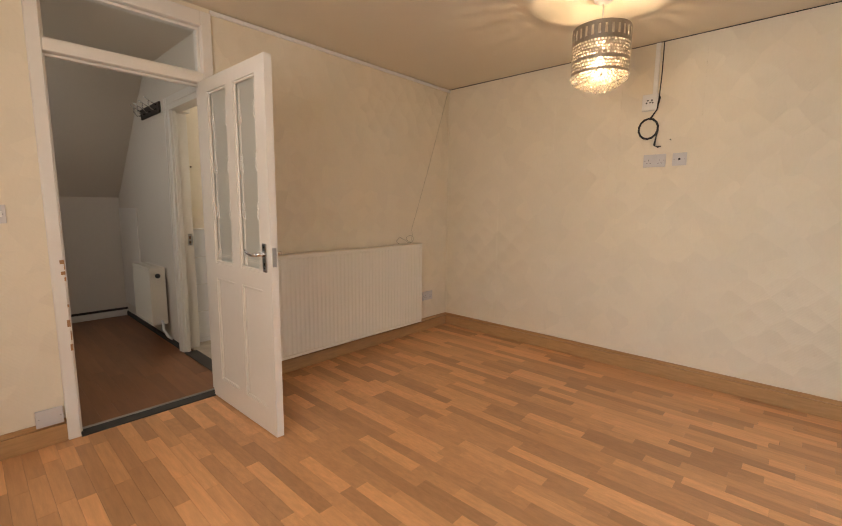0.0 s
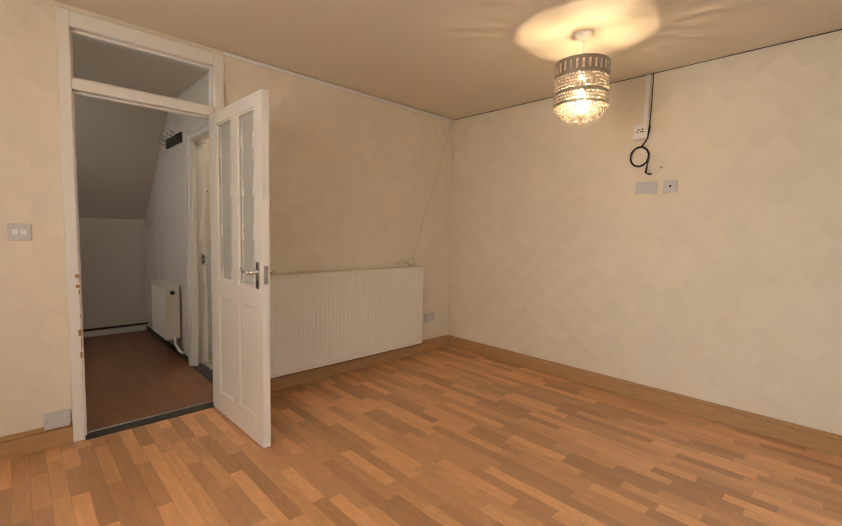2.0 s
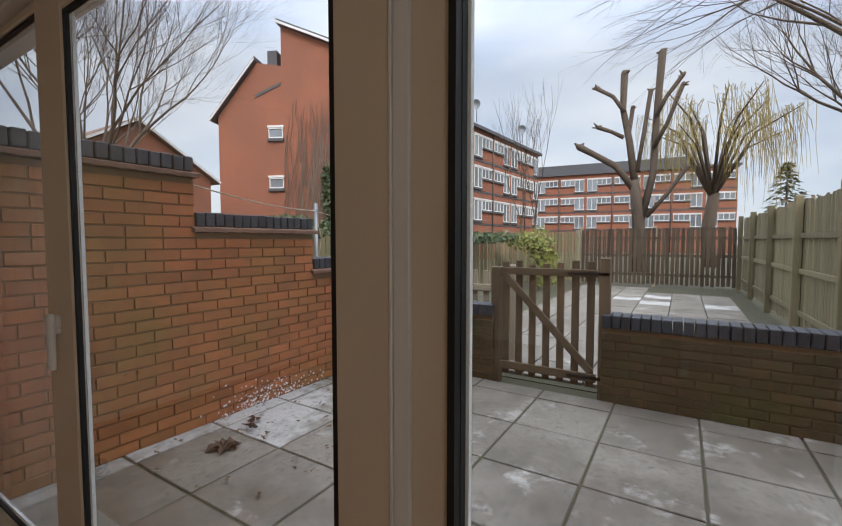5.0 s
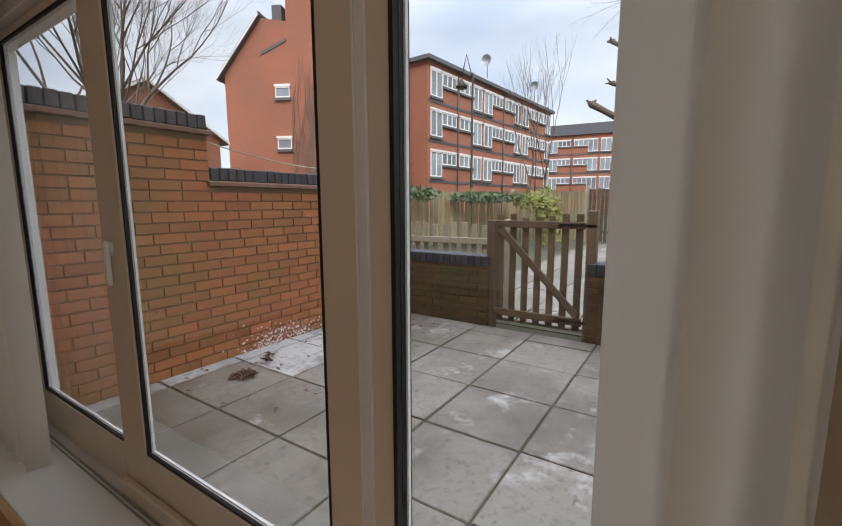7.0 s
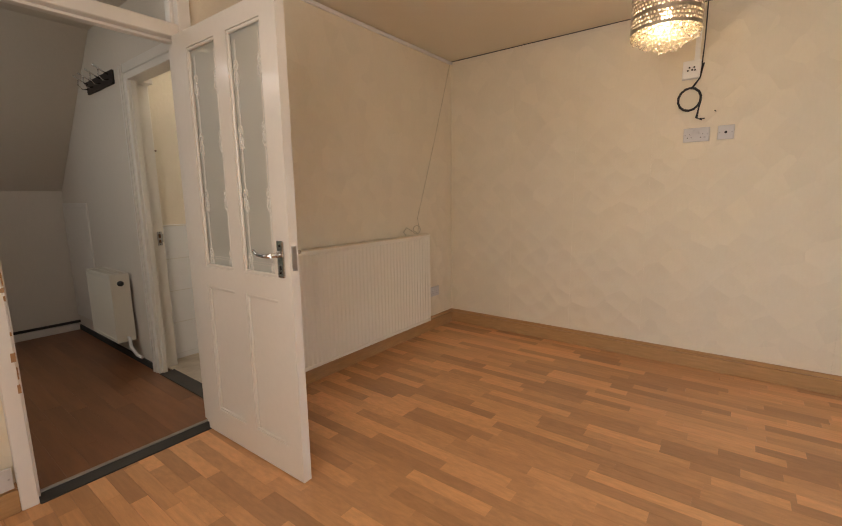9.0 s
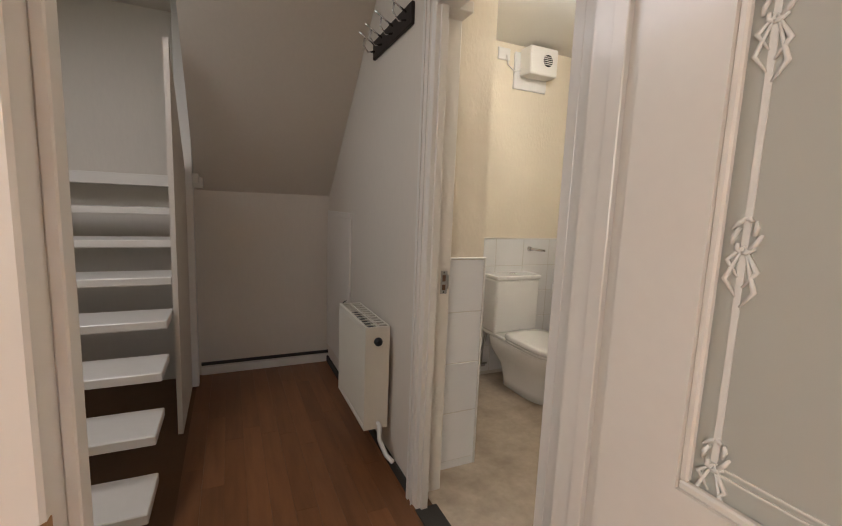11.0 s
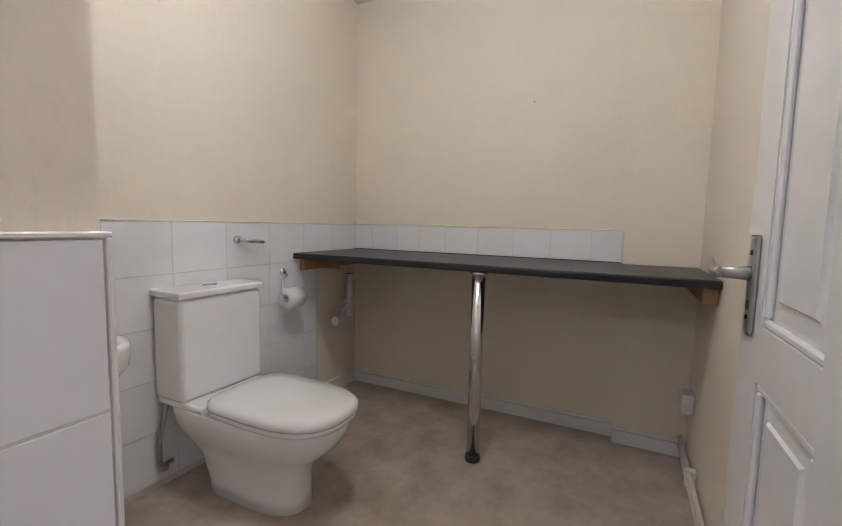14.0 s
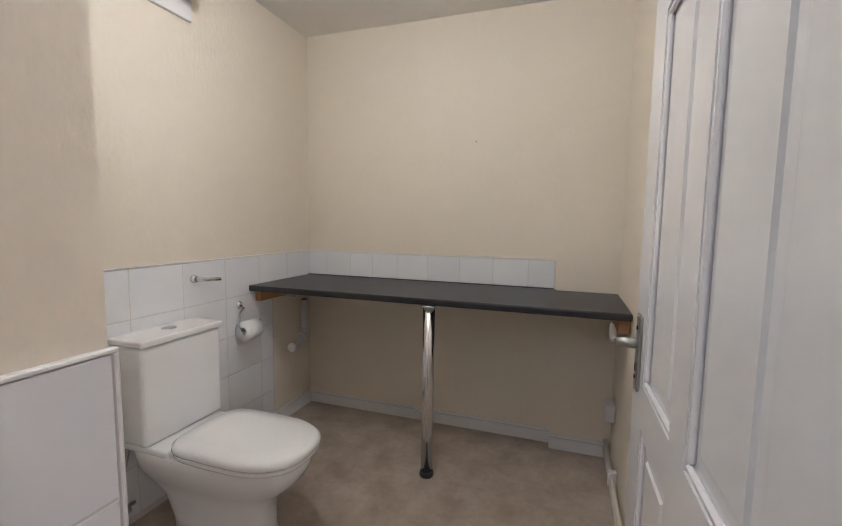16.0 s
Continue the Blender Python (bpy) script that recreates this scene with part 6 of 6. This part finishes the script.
def flats(name, p0, p1, top, rows, n, label, roof_h, seed):
    """A long block of flats; its front from p0 to p1 looks at the garden."""
    rnd = random.Random(seed)
    o = Vector((p0[0], p0[1], 0))
    d = Vector((p1[0] - p0[0], p1[1] - p0[1], 0))
    L = d.length
    d.normalize()
    q = Vector((d.y, -d.x, 0))
    eye = Vector((-3.2, -3.5, 0))
    if q.dot(eye - o) < 0:
        q = -q
    f = thing(name, pose(0, 0, 0), label, "building")
    part("wall", prism([(0, PZ - 0.3), (0, top), (L, top), (L, PZ - 0.3)], o, d, -q, 9.0), M["facade"], f)
    part("roof", prism([(-0.3, top), (-0.3, top + 0.22), (L + 0.3, top + 0.22), (L + 0.3, top)], o + q * 0.3, d, -q, 9.6), M["roof"], f)
    if roof_h:
        part("roof_slope", prism([(0.2, top + 0.2), (0.2, top + roof_h), (L * 0.82, top + roof_h), (L * 0.82, top + 0.2)], o - q * 1.0, d, -q, 7.0), M["roof"], f)
    step = L / n
    for z in rows:
        for k in range(n):
            u = step * k + 0.25
            wide = k % 2 == 0
            if wide:
                window_unit(f, o + d * u + Vector((0, 0, z)), d, q, 1.15, 1.5, (0, 0.5, 1))
                window_unit(f, o + d * (u + 1.2) + Vector((0, 0, z + 0.75)), d, q, min(2.4, step - 1.6), 0.75, (0, 0.33, 0.66, 1))
            else:
                window_unit(f, o + d * u + Vector((0, 0, z + 0.75)), d, q, min(2.6, step - 1.5), 0.75, (0, 0.33, 0.66, 1))
                window_unit(f, o + d * (u + step - 1.45) + Vector((0, 0, z)), d, q, 1.1, 1.5, (0, 0.5, 1))
    for z in rows:
        part("string_course", prism([(0, z - 0.35), (L, z - 0.35), (L, z - 0.2), (0, z - 0.2)], o + q * 0.03, d, -q, 0.1), M["dark_trim"], f)
    for k in range(1, n, 2):
        c = o + d * (step * k) + q * 0.06
        part("downpipe", tube(bmesh.new(), [c + Vector((0, 0, -0.2)), c + Vector((0, 0, top))], 0.05, 6), M["dark_trim"], f)
    return f


flats("near_flats", (9.9, -25.0), (8.2, -43.8), 9.25, (7.35, 5.1, 2.75), 6, "three-storey red brick flats with white windows", 0, 3)
flats("far_flats", (13.0, -59.3), (-8.8, -61.3), 9.5, (7.4, 5.1, 2.8), 7, "long red brick flats under a grey roof", 1.5, 5)
for x, y, z in ((8.9, -31.0, 9.6), (8.2, -39.0, 9.6)):
    dsh = thing("satellite_dish", pose(x, y, z), "small dark satellite dish on a roof", "satellite dish")
    part("mast", tube(bmesh.new(), [(0, 0, -0.1), (0, 0, 1.0)], 0.035, 6), M["galvanised"], dsh)
    part("dish", lathe(bmesh.new(), (0, 0.1, 1.0), [(0.02, 0.0), (0.2, 0.03), (0.36, 0.11)], 16, "y", cap=False), M["galvanised"], dsh)
hs = thing("low_house", pose(0, 0, 0), "low brick house with a tiled roof behind the wall", "house")
part("wall", prism([(0, -0.5), (0, 3.7), (2.7, 5.35), (5.4, 3.7), (5.4, -0.5)], Vector((13.0, -13.9, 0)), Vector((0, 1, 0)), Vector((1, 0, 0)), 8.0), M["facade"], hs)
for ya, za, yb, zb in ((-0.3, 3.55, 2.7, 5.4), (2.7, 5.4, 5.7, 3.55)):
    part("roof", prism([(ya, za), (yb, zb), (yb, zb + 0.12), (ya, za + 0.12)], Vector((12.8, -13.9, 0)), Vector((0, 1, 0)), Vector((1, 0, 0)), 8.4), M["clay_tile"], hs)
    part("verge_board", prism([(ya, za), (yb, zb), (yb, zb + 0.1), (ya, za + 0.1)], Vector((12.75, -13.9, 0)), Vector((0, 1, 0)), Vector((1, 0, 0)), 0.04), M["plastic"], hs)
lp = thing("street_lamp", pose(6.1, -23.0, PZ), "tall dark street lamp post", "street lamp")
part("column", tube(bmesh.new(), [(0, 0, -0.2), (0, 0, 1.0), (0, 0, 7.6)], [0.09, 0.07, 0.05], 8), M["iron"], lp)
part("arm", tube(bmesh.new(), [(0, 0, 7.3), (0.35, 0, 8.5), (0.6, 0, 7.5)], 0.03, 6), M["iron"], lp)
part("lantern", lathe(bmesh.new(), (0.6, 0, 6.95), [(0.26, 0.0), (0.3, 0.1), (0.12, 0.3), (0.05, 0.45)], 12), M["iron"], lp)
part("yellow_label", box(-0.075, 0.075, -0.08, 0.08, 1.8, 2.05), M["yellow_leaf"], lp, "yellow label on the column")

# ---------------------------------------------------------------- trees and climbers
def grow(bm, p, d, length, radius, depth, rnd, spread, droop, seg, shrink=0.72, kids=(2, 3), up=0.0):
    """One limb of a few bends, then its children."""
    pts, radii = [p], [radius]
    q = p.copy()
    n = 3
    for k in range(n):
        d = (d + Vector((rnd.uniform(-1, 1), rnd.uniform(-1, 1), rnd.uniform(-1, 1))) * 0.16 + Vector((0, 0, up - droop))).normalized()
        q = q + d * length / n
        pts.append(q.copy())
        radii.append(radius * (1 - 0.38 * (k + 1) / n))
    tube(bm, pts, radii, seg if depth > 2 else 3, cap=depth == 0)
    if depth == 0:
        return
    for k in range(rnd.randint(*kids)):
        a = Vector((rnd.uniform(-1, 1), rnd.uniform(-1, 1), rnd.uniform(-0.5, 0.9))).normalized()
        nd = (d + a * spread).normalized()
        grow(bm, pts[-1 if k else -2], nd, length * shrink * rnd.uniform(0.8, 1.15), radii[-1] * 0.72, depth - 1, rnd, spread, droop, seg, shrink, kids, up)
    grow(bm, pts[-1], d, length * shrink, radii[-1] * 0.9, depth - 1, rnd, spread, droop, seg, shrink, kids, up)


def tree(name, at, trunk, height, radius, depth, label, seed, spread=0.75, droop=0.0, mat=None, kids=(2, 3), limbs=4, first=0.34, up=0.05, shrink=0.72):
    rnd = random.Random(seed)
    t = thing(name, pose(*at), label, "tree")
    part("trunk", tube(bmesh.new(), [(0, 0, -0.3), (0.05, 0.02, trunk * 0.5), (0.0, 0.06, trunk)], [radius * 1.3, radius, radius * 0.85], 8), mat or M["bark"], t)
    bm = bmesh.new()
    for k in range(limbs):
        a = 2 * math.pi * k / limbs + rnd.uniform(-0.4, 0.4)
        d = Vector((math.cos(a) * spread, math.sin(a) * spread, 1.0)).normalized()
        grow(bm, Vector((0, 0.05, trunk * rnd.uniform(0.85, 1.0))), d, height * first, radius * 0.6, depth, rnd, spread, droop, 5, shrink, kids, up)
    part("crown", bm, mat or M["bark"], t, "bare branching twigs")
    return t


tree("bare_tree", (9.7, -8.6, PZ), 2.4, 8.4, 0.12, 6, "bare grey-brown tree with fine twigs", 7, spread=0.66, limbs=6, first=0.27, kids=(2, 3), shrink=0.74)
tree("young_tree", (5.0, -32.0, PZ), 3.0, 8.0, 0.07, 3, "slender bare young tree", 9, spread=0.28, limbs=3, first=0.42, up=0.12)
tree("young_tree", (4.2, -26.5, PZ), 2.4, 6.0, 0.05, 3, "slender bare young tree", 19, spread=0.3, limbs=3, first=0.40, up=0.12)
# a pollarded tree: thick limbs with knuckled ends
po = thing("pollarded_tree", pose(-1.7, -25.5, PZ), "pollarded tree with thick cut limbs", "tree")
part("trunk", tube(bmesh.new(), [(0, 0, -0.3), (0.05, 0, 1.5), (0.1, 0, 2.6), (0.3, 0, 4.2)], [0.34, 0.28, 0.26, 0.2], 10), M["bark"], po)
rp = random.Random(31)
bm = bmesh.new()
BOUGHS = (((0.3, 4.0), (0.55, 6.0), (0.85, 7.6), (0.9, 9.3)), ((0.8, 7.4), (1.3, 8.2), (2.0, 8.75)), ((0.75, 6.2), (1.3, 6.5), (1.85, 6.75)),
         ((0.2, 3.6), (1.1, 4.9), (2.1, 5.6), (2.7, 5.95)), ((0.0, 2.4), (-0.45, 4.5), (-0.55, 7.0), (-0.72, 9.9)), ((-0.5, 5.6), (-0.95, 6.6), (-1.45, 8.1)),
         ((-0.55, 7.0), (-0.9, 7.8), (-1.5, 8.6)), ((0.2, 4.6), (0.0, 6.2), (-0.25, 8.2)), ((-0.2, 2.5), (-1.0, 3.5), (-1.7, 4.6)), ((0.3, 4.3), (0.6, 6.3), (0.45, 7.6)))
for pts in BOUGHS:
    yy = rp.uniform(-0.7, 0.7)
    r0 = 0.17 if len(pts) > 3 else 0.10
    ps = [Vector((x + rp.uniform(-0.05, 0.05), yy * k / len(pts), z)) for k, (x, z) in enumerate(pts)]
    e = ps[-1]
    ps += [e + (e - ps[-2]).normalized() * 0.14]
    tube(bm, ps, [r0 * (1 - 0.35 * k / len(pts)) for k in range(len(pts) - 1)] + [r0 * 1.0, r0 * 0.55], 7)
    for k in range(5):
        q = e + Vector((rp.uniform(-0.25, 0.25), rp.uniform(-0.2, 0.2), rp.uniform(-0.1, 0.2)))
        tube(bm, [e, q], [r0 * 0.6, r0 * 0.25], 5)
part("limb", bm, M["bark"], po, "knuckled cut limbs")
# a weeping willow with long yellow twigs
wi = thing("weeping_willow", pose(-4.75, -31.5, PZ), "weeping willow with hanging yellow twigs", "tree")
part("trunk", tube(bmesh.new(), [(0, 0, -0.3), (0.15, 0, 2.0), (-0.1, 0, 4.0)], [0.4, 0.33, 0.26], 10), M["bark"], wi)
rw = random.Random(14)
limb, twigs = bmesh.new(), bmesh.new()
for k in range(16):
    a = 2 * math.pi * k / 16 + rw.uniform(-0.3, 0.3)
    reach, hgt = rw.uniform(1.2, 4.4), rw.uniform(6.8, 9.8)
    e = Vector((math.cos(a) * reach, math.sin(a) * reach, hgt))
    mid = Vector((e.x * 0.5, e.y * 0.5, 3.8 + (hgt - 3.8) * 0.75))
    tube(limb, [(0, 0, 3.7), mid, e], [0.10, 0.06, 0.02], 6)
    for j in range(28):
        s = rw.uniform(0.4, 1.0)
        p = mid.lerp(e, s) + Vector((rw.uniform(-0.5, 0.5), rw.uniform(-0.5, 0.5), 0))
        ln = rw.uniform(1.0, 4.0)
        tube(twigs, [p, p + Vector((rw.uniform(-0.3, 0.3), rw.uniform(-0.3, 0.3), 0.2)), p + Vector((e.x * 0.08, e.y * 0.08, -ln * 0.5)), p + Vector((e.x * 0.09 + rw.uniform(-0.15, 0.15), e.y * 0.09, -ln))], [0.016, 0.014, 0.011, 0.006], 3, cap=False)
part("limb", limb, M["bark"], wi)
part("hanging_twig", twigs, M["willow"], wi, "long hanging yellow twigs", kind="stuff")
tree("bare_tree", (-9.5, -22.0, PZ), 3.0, 9.0, 0.2, 5, "bare tree behind the boundary fence", 23, spread=0.7, limbs=5, first=0.3)
tree("bare_tree", (-9.0, -14.0, PZ), 2.8, 9.0, 0.18, 5, "bare tree with low spreading twigs over the garden", 27, spread=0.95, limbs=6, first=0.34, droop=0.03)
ov = thing("overhanging_tree", pose(-10.5, -13.2, PZ), "bare tree reaching over the boundary fence", "tree")
part("trunk", tube(bmesh.new(), [(0, 0, -0.3), (0.2, 0, 3.0), (0.6, -0.2, 6.0)], [0.3, 0.24, 0.16], 8), M["bark"], ov)
ro = random.Random(77)
bm = bmesh.new()
for y, z, dz, ln in ((0.6, 7.4, 0.06, 2.6), (-0.8, 7.9, 0.0, 2.9), (-1.8, 7.0, -0.02, 2.7), (0.2, 6.4, -0.04, 2.3), (-2.6, 7.8, -0.03, 2.8), (-0.4, 8.8, 0.02, 2.6)):
    tube(bm, [(0.5, -0.2, 5.6), (1.2, y * 0.4, z - 0.5), (2.2, y, z)], [0.10, 0.075, 0.06], 6)
    grow(bm, Vector((2.2, y, z)), Vector((1, ro.uniform(-0.15, 0.1), dz)), ln, 0.052, 5, ro, 0.45, 0.015, 5, 0.70, (1, 2), 0.0)
part("crown", bm, M["bark"], ov, "long bare drooping twigs")


def conifer(at, h, seed):
    rnd = random.Random(seed)
    c = thing("conifer", pose(*at), "dark green conifer behind the fence", "tree")
    part("trunk", tube(bmesh.new(), [(0, 0, -0.2), (0, 0, h)], [0.12, 0.02], 6), M["bark"], c)
    bm = bmesh.new()
    for k in range(700):
        z = rnd.uniform(0.4, h)
        r = (h - z) * 0.42 * math.sqrt(rnd.random()) + 0.05
        a = rnd.uniform(0, 6.28)
        p = Vector((r * math.cos(a), r * math.sin(a), z))
        u = Vector((math.cos(a), math.sin(a), -0.3)) * 0.35
        w = Vector((-math.sin(a), math.cos(a), rnd.uniform(-0.4, 0.4))) * 0.12
        bm.faces.new([bm.verts.new(x) for x in (p - w, p + u, p + w)])
    part("crown", bm, M["ivy"], c, kind="stuff")
conifer((-8.8, -37.0, PZ), 6.2, 3)


def leaf_mass(name, spots, n, size, mat, label, seed, grow_dir=None):
    """A climber or bush: many small leaves about a few middles, with gaps."""
    rnd = random.Random(seed)
    verts, faces = [], []
    for k in range(n):
        (cx, cy, cz), (rx, ry, rz) = spots[rnd.randrange(len(spots))]
        while True:
            o = [rnd.uniform(-1, 1) for i in range(3)]
            if sum(i * i for i in o) < 1:
                break
        c = Vector((cx + o[0] * rx, cy + o[1] * ry, cz + o[2] * rz))
        nrm = Vector((rnd.uniform(-1, 1), rnd.uniform(-0.2, 1.2), rnd.uniform(-0.3, 1))).normalized()
        u = nrm.orthogonal().normalized()
        u.rotate(Matrix.Rotation(rnd.uniform(0, 6.28), 3, nrm))
        v = nrm.cross(u)
        s = size * rnd.uniform(0.6, 1.3)
        i = len(verts)
        verts += [c - u * s, c + v * s * 0.55 + nrm * s * 0.12, c + u * s, c - v * s * 0.55 + nrm * s * 0.12]
        faces.append((i, i + 1, i + 2, i + 3))
    me = bpy.data.meshes.new(name)
    me.from_pydata(verts, [], faces)
    me.materials.append(mat)
    return tagged(new(name, me), label, "climber", kind="stuff")


leaf_mass("yellow_ivy", [((0.25, -15.9, 0.95), (0.5, 0.35, 0.75)), ((0.1, -16.0, 0.5), (0.4, 0.35, 0.8)), ((0.6, -15.6, 1.25), (0.6, 0.4, 0.3))], 1100, 0.065, M["yellow_leaf"], "yellow-green ivy over the garden fence", 4)
leaf_mass("dark_ivy", [((1.8, -15.2, 1.36), (1.3, 0.9, 0.16)), ((3.8, -13.6, 1.45), (1.3, 0.9, 0.25)), ((6.0, -11.6, 1.6), (1.5, 1.0, 0.4))], 2200, 0.07, M["ivy"], "dark green ivy along the fence top", 5)
leaf_mass("wall_ivy", [(tuple(C1 + nb * 0.3 - al * 0.5 + Vector((0, 0, z))), (0.5, 0.5, 0.9)) for z in (1.0, 2.2, 3.4, 4.3)], 1200, 0.12, M["ivy"], "dark ivy climbing the block's corner", 6)
leaf_mass("garden_shrubs", [((-8.0, -19.0, 1.0), (2.2, 0.8, 1.6)), ((1.5, -40.0, 0.8), (3.0, 1.0, 0.9)), ((-8.5, -30.0, 1.8), (2.0, 1.0, 1.8))], 1500, 0.12, M["creeper"], "brown leafless shrubs behind the fences", 8)
# bare creeper on the gable
rc2 = random.Random(41)
bm = bmesh.new()
for k in range(110):
    u = LB - 0.6 - abs(rc2.gauss(0, 0.9))
    p = A1 + al * u + nb * 0.05 + Vector((0, 0, rc2.uniform(0.5, 4.5)))
    pts = [p.copy()]
    for j in range(6):
        p = p + al * rc2.uniform(-0.2, 0.17) + Vector((0, 0, rc2.uniform(0.3, 0.95)))
        pts.append(p.copy())
    tube(bm, pts, [0.03, 0.028, 0.026, 0.024, 0.022, 0.018, 0.012], 3, cap=False)
tagged(part("bare_creeper", bm, M["creeper"]), "leafless creeper stems on the brick gable", "climber", kind="stuff")

# ---------------------------------------------------------------- strip floors, last
def strip_floor(parent, x0, x1, y0, y1, w, zt, near, mats, seed, lens=(0.24, 0.52)):
    """Narrow strips along y with staggered ends; those in the stretch near are pieces, the rest one mesh."""
    rnd = random.Random(seed)
    me = mesh_of("floor_strip", quad_box(bmesh.new(), 0.0004, w - 0.0004, 0.0004, 0.9996, -0.007, 0.0), mats[0])
    rest = bmesh.new()
    k, x = 0, x0
    while x < x1 - 0.005:
        y = y0 - rnd.uniform(0, 0.4)
        while y < y1:
            ln = rnd.uniform(*lens)
            a, b = max(y, y0), min(y + ln, y1)
            y += ln
            if b - a < 0.02:
                continue
            if near and near[0] < x < near[1]:
                piece("floor_strip", me, parent, (x, a, zt), (0, 0, 0), (1, b - a, 1))
            else:
                quad_box(rest, x + 0.0004, min(x + w, x1) - 0.0004, a + 0.0004, b - 0.0004, zt - 0.007, zt)
        x += w
    part("floor_strips", rest, mats[1], parent, kind="stuff")


strip_floor(bpy.data.objects["floor"], -4.5, 0.0, -3.80, 0.0, 0.066, 0.0, (-2.80, -0.95), (M["laminate"], M["laminate_far"]), 17)
strip_floor(hall_floor, -3.2, -2.27, 0.08, 2.81, 0.09, 0.0, None, (M["hall_floor"], M["hall_floor_joined"]), 18, (0.5, 1.1))

# the distance stands turned by a little over half a degree about the house
TURN = Matrix.Translation((-3.1, -3.6, 0)) @ Matrix.Rotation(radians(0.7), 4, "Z") @ Matrix.Translation((3.1, 3.6, 0))
FAR = ("gabled_block", "near_flats", "far_flats", "satellite_dish", "low_house", "street_lamp", "bare_tree", "young_tree", "pollarded_tree",
       "weeping_willow", "overhanging_tree", "conifer", "yellow_ivy", "dark_ivy", "wall_ivy", "garden_shrubs", "bare_creeper")
for ob in list(scene.objects):
    if ob.parent is None and ob.name.split(".")[0] in FAR:
        ob.matrix_world = TURN @ ob.matrix_world
